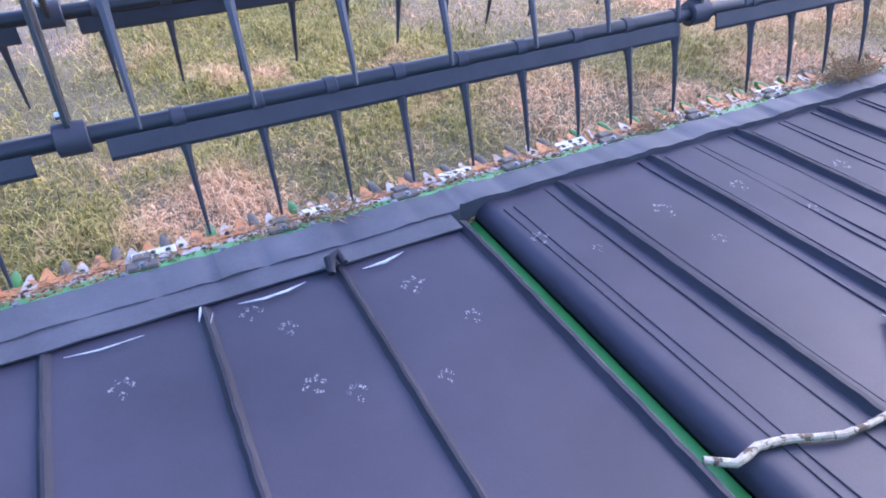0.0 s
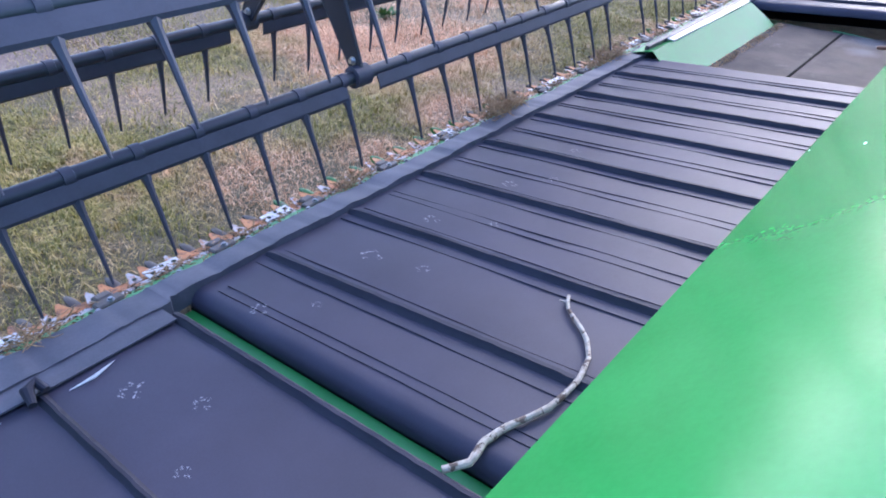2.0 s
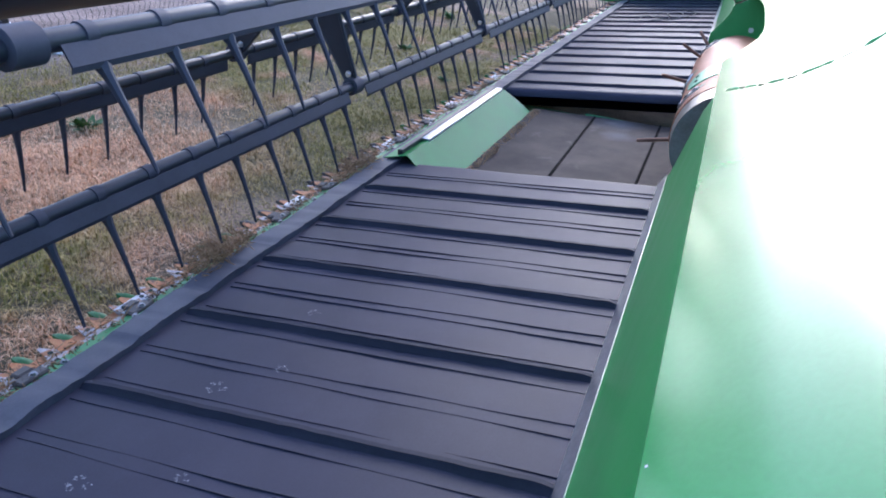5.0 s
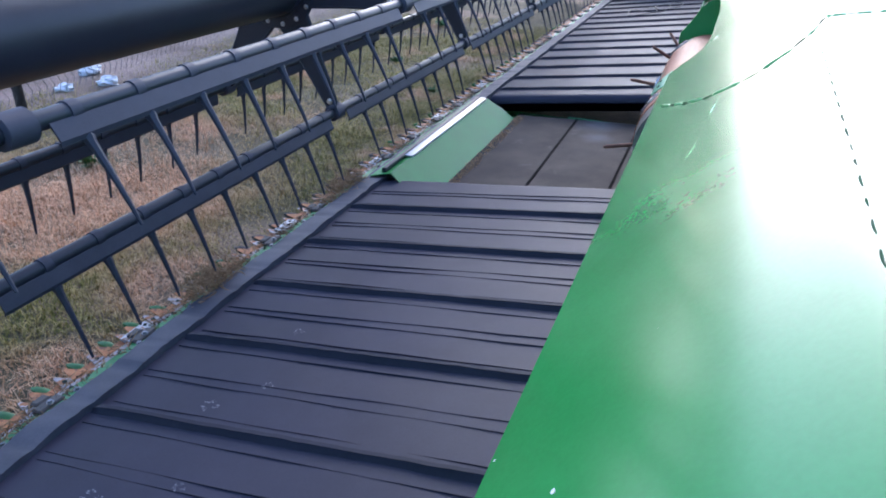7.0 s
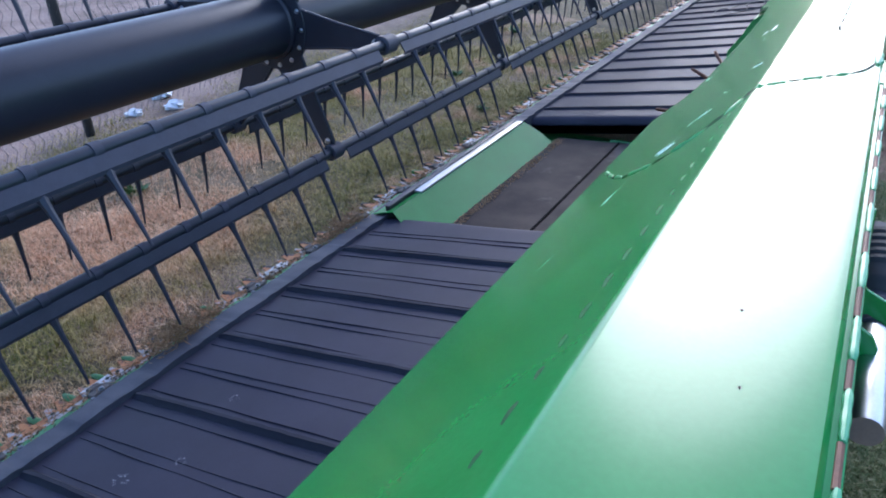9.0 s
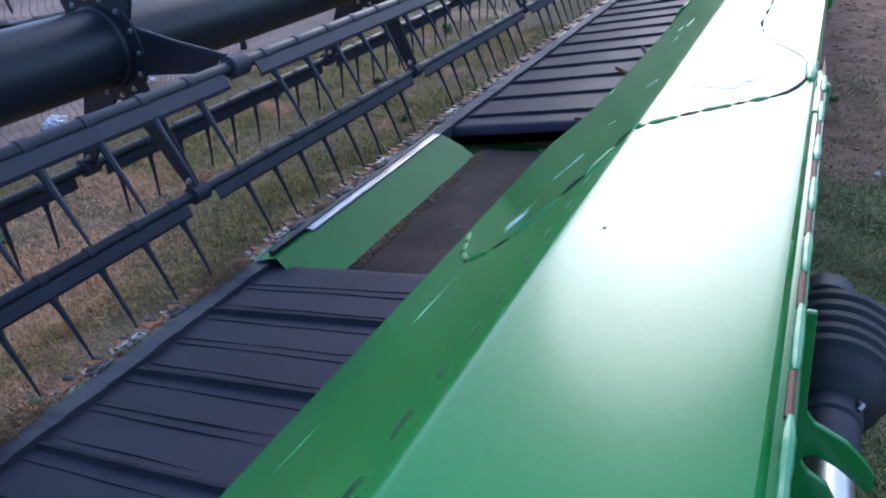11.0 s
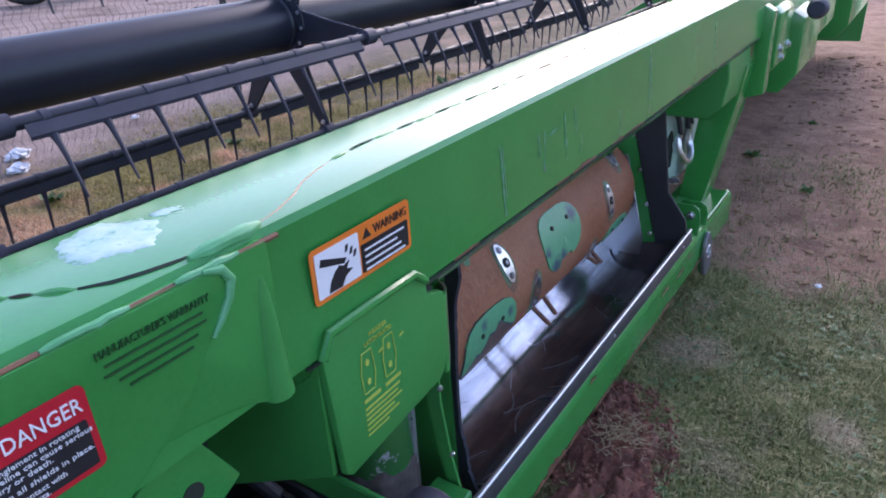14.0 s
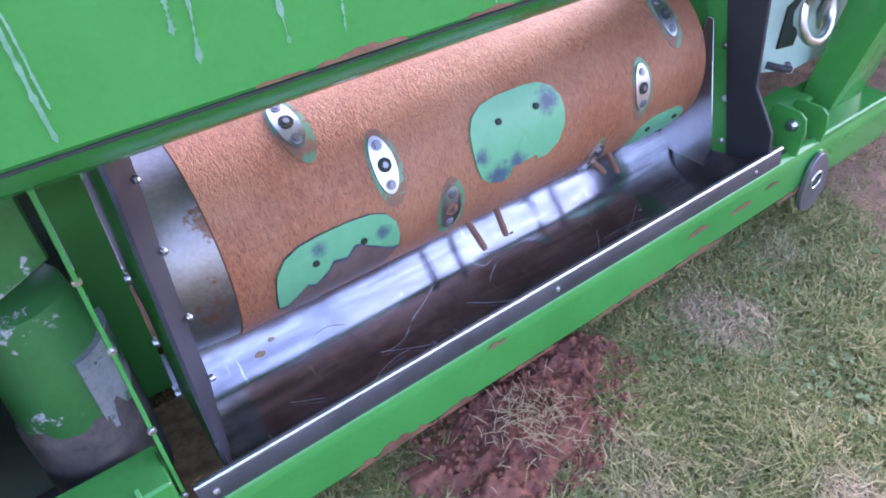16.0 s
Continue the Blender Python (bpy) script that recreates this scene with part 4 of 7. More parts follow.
part("side_wall", prism([(-0.165, 0.25), (-0.03, 0.84), (0.03, 0.835), (0.118, 0.765), (0.152, 0.70), (0.20, 0.63), (0.20, 0.2)], "x", 4.335, 4.341, bevel=0.001), green_flat, header, "green inner side wall")
part("side_post", prism([(-0.160, 0.25), (-0.212, 0.262), (-0.125, 0.61), (-0.062, 0.85), (-0.01, 0.85), (-0.066, 0.59)], "x", 4.326, 4.334, bevel=0.001), green_flat, header, "green post of the opening")
part("steel_guide", prism([(-0.162, 0.262), (-0.092, 0.56), (-0.078, 0.56), (-0.03, 0.30), (0.0, 0.2), (-0.15, 0.2)], "x", 4.325, 4.331, bevel=0.001), steel_bright, header, "bent steel guide plate")
part("trough_end", prism([(-0.305, 0.292), (-0.20, 0.262), (-0.155, 0.252), (0.2, 0.25), (0.2, 0.14), (-0.305, 0.14)], "x", 4.3345, 4.3405, bevel=0.001), trough_steel, header, "steel end of the trough")
part("rubber_seal", prism([(-0.208, 0.262), (-0.305, 0.290), (-0.311, 0.300), (-0.302, 0.362), (-0.238, 0.45), (-0.205, 0.72), (-0.175, 0.85), (-0.06, 0.85), (-0.120, 0.61)], "x", 4.316, 4.3255, bevel=0.002), black_rubber, header, "stiff black rubber sealing flap")
bolts("wall_bolt", [((4.333, 0.026, 0.668), (-1, 0, 0))], header, "zinc bolt", 0.008, 0.007)
bolts("seal_bolt", [((4.322, y, z), (-1, 0, 0)) for y, z in ((-0.185, 0.29), (-0.168, 0.395), (-0.138, 0.513), (-0.105, 0.63), (-0.07, 0.74))], header, "zinc bolt", 0.005, 0.006)

# right of the opening: coupler plate, strut, brackets
part("coupler_plate", prism([(4.41, 0.50), (4.43, 0.66), (4.48, 0.70), (4.60, 0.71), (4.80, 0.66), (4.90, 0.58), (4.93, 0.50), (4.90, 0.41), (4.82, 0.37), (4.62, 0.37), (4.46, 0.41)], "y", -0.16, -0.152, bevel=0.002), surface("pale_mint_plate", (0.38, 0.55, 0.46), (0.48, 0.64, 0.55), 7, 120, (0.35, 0.5), relief=0.08), header, "pale mint-green coupler plate")
part("coupler_opening", prism([(4.50, 0.46), (4.50, 0.56), (4.56, 0.585), (4.585, 0.54), (4.57, 0.45)], "y", -0.166, -0.16, bevel=0.001), slot_dark, header, "dark opening in the plate")
for k, (xa, za, xb, zb) in enumerate([(4.47, 0.70, 0.015, -0.14), (4.535, 0.74, 0.05, -0.20), (4.60, 0.72, 0.01, -0.16), (4.45, 0.44, 0.05, -0.01)]):
    pts = [(xa, -0.175, za), (xa + xb * 0.3, -0.205, za + zb * 0.3), (xa + xb * 0.7, -0.215, za + zb * 0.7), (xa + xb, -0.2, za + zb)]
    hose = part("hydraulic_hose", sweep(pts, 0.009, 10), black_rubber, header, "short black hydraulic hose")
    part("hose_fitting", sweep([pts[2], pts[3], Vector(pts[3]) + Vector((xb, -0.005, zb)) * 0.2], [0.011, 0.012, 0.008], 8), zinc, hose, "zinc hose fitting")
elbow = [(4.535 + 0.06 * math.cos(a), -0.215 - 0.02 * math.sin(-a), 0.55 + 0.055 * math.sin(a) + (0.0 if math.sin(a) < 0 else 0.06 * math.sin(a))) for a in np.linspace(radians(160), radians(395), 22)]
part("hose_elbow", sweep(elbow, [0.009] + [0.012] * 20 + [0.009], 14), zinc, header, "bright curved hydraulic fitting")
part("brace", prism([(-0.365, 0.80), (-0.348, 0.69), (-0.25, 0.22), (-0.17, 0.22), (-0.25, 0.80)], "x", 4.66, 4.81, bevel=0.004, segments=2), green, header, "broad green diagonal brace")
part("brace_rib", prism([(-0.345, 0.70), (-0.335, 0.62), (-0.235, 0.22), (-0.20, 0.22)], "x", 4.83, 4.84, bevel=0.002), green_flat, header)
part("bracket", box(4.345, 4.62, -0.232, -0.150, 0.262, 0.325, 0.005), green, header, "green bracket on the lower tube")
for x, top in ((4.432, 0.372), (4.535, 0.348)):
    part("bracket_lug", prism([(-0.318, 0.262), (-0.322, top - 0.045), (-0.314, top - 0.012), (-0.296, top), (-0.236, top), (-0.225, top - 0.01), (-0.225, 0.262)], "x", x, x + 0.007, bevel=0.0015), green, header, "green upright lug")
part("bracket", box(4.54, 4.86, -0.3185, -0.13, 0.262, 0.284, 0.004), green, header, "green foot of the brace")
for name, off, yy, mat, lab in (("lug_backing", 0.012, -0.324, green, "green edge behind the lug"), ("tie_lug", 0.0, -0.336, steel_grey, "grey steel lug with a round hole")):
    shape = []
    for a in np.linspace(0, 2 * math.pi, 28)[:-1]:
        w = 0.054 - 0.012 * math.sin(a)
        u, v = w * math.cos(a), 0.094 * math.sin(a)
        shape.append((4.548 + off + u * 0.97 - v * 0.24, 0.150 + u * 0.24 + v * 0.97))
    ob = part(name, prism(shape, "y", yy, yy + 0.012, bevel=0.002), mat, header, lab)
part("lug_hole", sweep([(4.545, -0.3372, 0.160), (4.545, -0.331, 0.160)], 0.021, 20), slot_dark, ob, "round hole")
part("hole_rim", sweep([(4.545 + 0.023 * math.cos(a), -0.3368, 0.160 + 0.023 * math.sin(a)) for a in np.linspace(0, 2 * math.pi, 25)], 0.0025, 6), zinc, ob, "bright worn rim of the hole")
part("bracket_bolt", bolt((4.431, -0.288, 0.335), (-1, 0, 0), 0.010, 0.014), zinc, header, "zinc bolt")

# brackets under the beam's far half
part("beam_bracket", prism([(-0.352, 0.858), (-0.358, 0.80), (-0.345, 0.71), (-0.31, 0.67), (-0.15, 0.67), (-0.15, 0.80)], "x", 4.44, 4.85, bevel=0.004), green_worn, header, "green gusset under the beam")
part("beam_end_plate", prism([(-0.40, 0.96), (-0.36, 0.985), (-0.34, 0.66), (-0.40, 0.68)], "x", 4.80, 4.87, bevel=0.006, segments=2), green, header, "welded green end plate")
for xa, xb, y0, z0, z1 in ((4.98, 5.25, -0.395, 0.66, 0.93), (5.4, 5.9, -0.42, 0.55, 0.86), (6.05, 6.6, -0.40, 0.62, 0.92), (7.2, 9.2, -0.43, 0.50, 0.88)):
    part("rear_bracket", prism([(-0.34, z1 + 0.05), (y0, z1), (y0, z0 + 0.08), (y0 + 0.06, z0), (-0.2, z0), (-0.2, z1)], "x", xa, xb, bevel=0.01, segments=2), green, header, "heavy green bracket on the beam's rear")
part("bracket_knob", lathe_x([(5.36, 0.03), (5.38, 0.04), (5.42, 0.04), (5.44, 0.02)], -0.46, 0.90, 16), black_plastic, header, "round black knob")
bolts("bracket_bolt", [((x, -0.396, z), (0, -1, 0)) for x, z in ((5.03, 0.80), (5.08, 0.76), (5.2, 0.79))], header, "zinc bolt", 0.012, 0.012)

# end divider at the far end
part("end_shield", prism([(-0.36, 1.04), (0.9, 1.02), (1.45, 0.55), (2.1, 0.14), (2.1, 0.08), (-0.36, 0.12)], "x", RIGHT, RIGHT + 0.06, bevel=0.01, segments=2), green_flat, header, "pale green end shield of the header")
part("end_panel", prism([(0.25, 0.98), (1.05, 0.86), (1.35, 0.40), (1.3, 0.18), (0.25, 0.34)], "x", RIGHT - 0.12, RIGHT, bevel=0.02, segments=2), green, header, "raised green panel on the end shield")
part("end_sheet", prism([(-0.36, 1.04), (1.3, 0.9), (1.9, 0.14), (-0.36, 0.12)], "x", LEFT - 0.06, LEFT, bevel=0.01), green_flat, header, "green end sheet")

# left of the opening: rear plates, lockout box and the dark recess
part("rear_gusset", prism([(1.25, 0.80), (2.24, 0.80), (2.30, 0.850), (2.357, 0.888), (2.402, 0.918), (2.426, 0.939), (2.444, 0.963), (2.468, 0.992), (2.482, 1.010), (2.485, 1.026), (2.479, 1.036), (2.468, 1.040), (1.25, 1.040)], "y", -0.3775, -0.360, bevel=0.004, segments=2), green, header, "green stiffening plate welded to the beam")
part("beam_web", prism([(2.36, 0.915), (2.437, 0.903), (2.481, 0.891), (2.510, 0.876), (2.522, 0.870), (2.532, 0.876), (2.535, 0.895), (2.535, 1.042), (2.36, 1.042)], "y", -0.3755, -0.362, bevel=0.003, segments=2), green, header, "green web end with a rounded lower corner")
x = 1.3
while x < 2.46:
    off = -0.3735
    l = rnd(0.055, 0.075)
    n = 9
    run = [(x + l * i / (n - 1), off, 1.0415 + rnd(-0.001, 0.001)) for i in range(n)]
    part("weld_bead", sweep(run, [0.002] + [rnd(0.003, 0.0042) for _ in range(n - 2)] + [0.002], 8), weld_paint, header, "painted weld bead along the top edge")
    x += l
    g = rnd(0.04, 0.055)
    part("weld_gap", sweep([(x, off + 0.001, 1.040), (x + g / 2, off + 0.001, 1.040), (x + g, off + 0.001, 1.040)], 0.0028, 6), rust_edge, header, "rusty gap between the welds")
    x += g
part("weld_bead", sweep([(2.462, -0.3755, 1.041), (2.480, -0.377, 1.037), (2.487, -0.378, 1.025), (2.482, -0.378, 1.009), (2.470, -0.378, 0.993), (2.458, -0.378, 0.980)], [0.003, 0.005, 0.005, 0.0042, 0.0036, 0.002], 10), weld_paint, header, "painted weld bead round the plate's end")
part("folded_ridge", sweep([(2.521, -0.3603 - (1.047 - z) * 0.052, z) for z in np.linspace(0.876, 1.040, 9)], [0.017, 0.0165, 0.016, 0.0155, 0.015, 0.0145, 0.014, 0.013, 0.010], 14), green_flat, header, "soft upright fold beside the cover")
lock = part("lockout_box", prism([(2.578, 0.884), (2.592, 0.908), (2.745, 0.908), (2.768, 0.890), (2.772, 0.867), (2.806, 0.857), (2.806, 0.762), (2.800, 0.740), (2.788, 0.728), (2.600, 0.708), (2.590, 0.715)], "y", -0.3785, -0.366, bevel=0.003, segments=2), green_flat, header, "green cover plate with yellow printing")
part("box_side", prism([(-0.366, 0.884), (-0.366, 0.715), (-0.12, 0.58), (-0.12, 0.884)], "x", 2.580, 2.588, 0.0015), green_flat, lock, "green side of the cover")
part("box_weld", sweep([(2.578, -0.3785, 0.884), (2.592, -0.3785, 0.909), (2.66, -0.3785, 0.910), (2.745, -0.3785, 0.909), (2.768, -0.3785, 0.891)], 0.006, 8), green, lock, "painted weld along the top")
green_rusting = surface("green_paint_rusting", GREEN_A, GREEN_B, 6, 150, (0.35, 0.6), relief=0.2, worn=(0.125, 0.07, 0.05), worn_at=0.47, worn_scale=24, worn_soft=0.05)
part("box_return", sheet([[(2.804, -0.378, z), (2.811, -0.377, z), (2.818, -0.374, z)] for z in (0.850, 0.80, 0.75, 0.735, 0.728)], 0.004, (0.5, -0.8, 0)), green_flat, lock, "cover's rounded return", smooth=1.0)
part("return_edge", sheet([[(2.8175, -0.3745, z), (2.826, -0.3695, z), (2.834, -0.361, z), (2.840 + 0.003 * noise.noise(Vector((z * 60, 2, 0))), -0.345, z)] for z in np.linspace(0.735, 0.850, 16)], 0.004, (0.5, -0.8, 0)), green_rusting, lock, "rusting edge of the cover", smooth=1.0)
part("box_notch", sweep([(2.79, -0.3665, 0.863), (2.79, -0.366, 0.863)], 0.007, 14), slot_dark, lock, "round notch")
part("hanger_plate", prism([(2.20, 0.70), (2.24, 0.80), (2.355, 0.858), (2.410, 0.889), (2.433, 0.876), (2.470, 0.805), (2.462, 0.800), (2.393, 0.765), (2.33, 0.70)], "y", -0.354, -0.342, bevel=0.003, segments=2), green, header, "green plate with two round holes")
for x, z in ((2.416, 0.824), (2.369, 0.799)):
    part("hanger_hole", sweep([(x, -0.3552, z), (x, -0.352, z)], 0.0115, 18), slot_dark, header, "dark bolt hole")
part("hydraulic_motor", sweep([(2.36, -0.16, 0.42), (2.40, -0.16, 0.42), (2.52, -0.16, 0.42), (2.54, -0.16, 0.42)], [0.09, 0.12, 0.12, 0.09], 24), black_paint, header, "grimy black hydraulic motor in the recess")
# the recess's deep shade is painted: a near-black sheet behind
part("recess_shade_back", box(1.6, 2.95, -0.02, -0.01, 0.08, 0.84, 0), slot_dark, header, "near-black sheet standing in for shade at the recess's back")
# and a floor in near-black colour instead of shaded green
part("recess_shade_floor", box(1.6, 2.79, -0.27, -0.02, 0.11, 0.13, 0.003), tyre_mat, header, "recess floor with shade put into its dark colour")
part("tube_bracket", prism([(-0.222, 0.306), (-0.244, 0.298), (-0.252, 0.288), (-0.252, 0.13), (-0.222, 0.13)], "x", 2.797, 2.946, bevel=0.003, segments=2), green, header, "green end bracket of the lower tube")
part("bracket_rib", prism([(-0.252, 0.29), (-0.318, 0.245), (-0.318, 0.14), (-0.252, 0.14)], "x", 2.906, 2.912, bevel=0.001), green, header, "green rib on the bracket")
bolts("bracket_bolt", [((2.882, -0.2525, 0.258), (0, -1, 0)), ((2.835, -0.2525, 0.225), (0, -1, 0))], header, "rusting zinc bolt", 0.011, 0.012)
part("gear_case", sweep([(2.885, -0.140, 0.16), (2.885, -0.145, 0.30), (2.885, -0.148, 0.44), (2.883, -0.148, 0.54), (2.880, -0.148, 0.615), (2.880, -0.148, 0.63)], [0.074, 0.077, 0.075, 0.069, 0.060, 0.03], 32), green_scuffed, header, "scuffed green gear case with bare metal patches")
mud_rings = []
for level in range(5):
    ring = []
    for q in range(41):
        a = 2 * math.pi * q / 40
        c, d = math.cos(a), math.sin(a)
        top = 0.43 + 0.045 * noise.noise(Vector((c * 2, d * 2, 3.0))) + 0.03 * noise.noise(Vector((c * 7, d * 7, 1.0)))
        r = (0.078, 0.0805, 0.0805, 0.0795, 0.0745)[level] + 0.0016 * noise.noise(Vector((c * 9, d * 9, level * 1.7)))
        ring.append((2.885 + r * c, -0.146 + r * d, 0.17 + (top - 0.17) * (0.0, 0.4, 0.75, 0.95, 1.0)[level]))
    mud_rings.append(ring)
part("case_mud", sheet(mud_rings, 0.002, (0, -0.2, 1)), surface("dried_mud", (0.03, 0.026, 0.025), (0.10, 0.078, 0.07), 18, 120, (0.75, 0.95), relief=0.6), header, "dried mud caked on the gear case")
part("case_rim", prism([(2.884 + r * math.cos(a), -0.148 + r * math.sin(a)) for r, a in [(0.0785, t) for t in np.linspace(-1.25, 0.2, 10)] + [(0.066, t) for t in np.linspace(0.2, -1.25, 10)]], "z", 0.385, 0.535), surface("worn_pale_metal", (0.24, 0.25, 0.27), (0.5, 0.51, 0.54), 12, 160, (0.3, 0.5), metal=0.5, relief=0.1, worn=(0.02, 0.15, 0.045), worn_at=0.56, worn_scale=16, worn_metal=0.5), header, "bare worn side of the gear case")
part("cross_web", prism([(2.80, 0.83), (2.935, 0.83), (2.938, 0.70), (2.875, 0.672), (2.80, 0.70)], "y", -0.235, -0.222, bevel=0.003), green_scuffed, header, "green cross web in the recess")
bm = bolt((2.889, -0.236, 0.762), (0, -1, 0.1), 0.0075, 0.014)
part("web_bolt", bm, zinc, header, "large zinc bolt")
part("mount_arm", box(2.630, 2.640, -0.44, -0.10, 0.600, 0.645, 0.003), green_flat, header, "green arm that carries the shaft holder")
part("tube_stub", box(2.70, 2.945, -0.318, -0.24, 0.262, 0.36, 0.004), green, header, "short green box tube")
part("tube_rib", prism([(-0.322, 0.26), (-0.322, 0.36), (-0.305, 0.37), (-0.305, 0.26)], "x", 2.90, 2.906, bevel=0.001), green, header, "green rib")
bm = bolt((2.84, -0.320, 0.30), (0, -1, 0), 0.009, 0.009)
part("stub_bolt", bm, zinc, header, "zinc bolt")
for k, pts in enumerate([[(2.30, -0.06, 0.72), (2.42, -0.16, 0.62), (2.52, -0.18, 0.56), (2.62, -0.15, 0.45), (2.66, -0.13, 0.3)], [(2.35, -0.03, 0.70), (2.5, -0.11, 0.66), (2.6, -0.19, 0.5), (2.64, -0.21, 0.34)], [(2.38, -0.11, 0.55), (2.5, -0.15, 0.48), (2.68, -0.11, 0.42)], [(2.62, -0.08, 0.60), (2.66, -0.15, 0.5), (2.69, -0.17, 0.36), (2.68, -0.15, 0.25)]]):
    part("hydraulic_hose", sweep(pts, 0.014, 10), black_rubber, header, "black hydraulic hose in the recess")

ribs = [(2.54, 0.02)]
for k in range(9):
    ribs += [(2.54 + 0.022 * k, 0.088), (2.547 + 0.022 * k, 0.102), (2.555 + 0.022 * k, 0.102)]
part("ribbed_boot", lathe_x(ribs + [(2.745, 0.085), (2.748, 0.02)], -0.165, 0.415, 32), black_rubber, header, "ribbed black rubber boot in the recess")

# floor under the gap between the two left belts
part("gap_floor", sheet([[(x, y, belt_z(y) - d) for x, d in ((0.575, 0.054), (0.63, 0.051), (0.69, 0.047))] for y in (0.2, 0.7, 1.2)], 0.004), green_flat, header, "green floor under the gap between the belts")
part("gap_floor", sheet([[(x, y, 0.045) for x in (2.9, 3.7, 4.6)] for y in (0.3, 0.7, 1.25)], 0.004), green_flat, header, "green floor under the centre belt")

# ---- decals on the header ----
FACE = pose(0, 0, 0, 90, 0, 0)


def flat_plate(x0, x1, z0, z1, y, material, name, parent, label="", bevel=0.003, t=0.0008):
    n = 4
    r = bevel
    pts = []
    for cx, cz, a0 in ((x1 - r, z1 - r, 0), (x0 + r, z1 - r, 90), (x0 + r, z0 + r, 180), (x1 - r, z0 + r, 270)):
        pts += [(cx + r * math.cos(radians(a0 + 90 * k / n)), cz + r * math.sin(radians(a0 + 90 * k / n))) for k in range(n + 1)]
    return part(name, prism(pts, "y", y - t, y), material, parent, label)


def outline(points, x0, z0, w, h, y, material, name, parent, label=""):
    return part(name, prism([(x0 + w * a, z0 + h * b) for a, b in points], "y", y - 0.0006, y), material, parent, label)


def lettering(words, size, x, z, y, material, name, parent, label="", wide=None):
    bm = text_mesh(words, size, FACE)
    xs = [v.co.x for v in bm.verts]
    k = (wide / (max(xs) - min(xs))) if wide else 1.0
    bm.transform(Matrix.Translation((x, y, z)) @ Matrix.Diagonal((k, 1, 1, 1)))
    return part(name, bm, material, parent, label, smooth=0)


def warning_sign(x0, x1, z0, z1, y, rim, word, label, black_side):
    w, h = x1 - x0, z1 - z0
    sign = flat_plate(x0, x1, z0, z1, y, rim, "safety_decal", header, label, 0.006)
    b = 0.035 * w
    flat_plate(x0 + b, x0 + 0.44 * w, z0 + b, z1 - b, y - 0.001, decal_white, "pictogram_panel", sign, "white pictogram panel", 0.002)
    flat_plate(x0 + 0.46 * w, x1 - b, z0 + b, z0 + 0.62 * h, y - 0.001, decal_black, "text_panel", sign, "black text panel", 0.002)
    lettering(word, 0.24 * h, x0 + 0.60 * w, z0 + 0.72 * h, y - 0.0012, black_side, "sign_word", sign, "bold word " + word, 0.36 * w)
    outline([(0, 0), (1, 0), (0.5, 0.9)], x0 + 0.485 * w, z0 + 0.71 * h, 0.09 * w, 0.2 * h, y - 0.001, black_side, "alert_triangle", sign)
    if word == "DANGER":
        lines = ("Entanglement in rotating", "driveline can cause serious", "injury or death.", "Keep all shields in place.", "Avoid contact with", "moving parts.")
        for k, words in enumerate(lines):
            lettering(words, 0.085 * h, x0 + 0.475 * w, z0 + h * (0.555 - 0.083 * k - (0.03 if k > 2 else 0) - (0.03 if k > 3 else 0)), y - 0.0018, decal_white, "printed_line", sign, "white printed words", w * (0.0185 * len(words)))
    for k in range(0 if word == "DANGER" else 4):
        part("text_line", prism([(x0 + 0.49 * w, z0 + h * (0.115 + 0.125 * k)), (x1 - b - (0.05 + 0.04 * (k % 3)) * w, z0 + h * (0.115 + 0.125 * k)), (x1 - b - (0.05 + 0.04 * (k % 3)) * w, z0 + h * (0.15 + 0.125 * k)), (x0 + 0.49 * w, z0 + h * (0.15 + 0.125 * k))], "y", y - 0.0026, y - 0.0018), decal_white, sign, "white line of small print")
    px, pz, pw, ph = x0 + b, z0 + b, 0.44 * w - b, h - 2 * b
    if word == "DANGER":
        for pts in ([(0.45, 0.30), (0.52, 0.26), (0.88, 0.80), (0.80, 0.84)], [(0.2, 0.42), (0.6, 0.2), (0.64, 0.26), (0.24, 0.48)], [(0.75, 0.2), (0.95, 0.3), (0.95, 0.34), (0.75, 0.25)]):
            outline(pts, px, pz, pw, ph, y - 0.0018, decal_black, "pictogram", sign, "black bar of the pictogram")
        return sign
    outline([(0.22, 0.04), (0.52, 0.02), (0.62, 0.20), (0.80, 0.30), (0.66, 0.36), (0.74, 0.52), (0.60, 0.46), (0.50, 0.52), (0.38, 0.42), (0.28, 0.26)], px, pz, pw, ph, y - 0.0018, decal_black, "pictogram", sign, "black hand pictogram")
    outline([(0.08, 0.70), (0.62, 0.50), (0.68, 0.60), (0.12, 0.86)], px, pz, pw, ph, y - 0.0018, decal_black, "pictogram", sign, "black blade pictogram")
    for dx, dz in ((0.66, 0.72), (0.76, 0.62), (0.84, 0.52)):
        outline([(0, 0), (0.06, 0.02), (0.09, 0.16), (0.03, 0.14)], px + dx * pw, pz + dz * ph, pw, ph, y - 0.0018, decal_black, "pictogram", sign)
    return sign


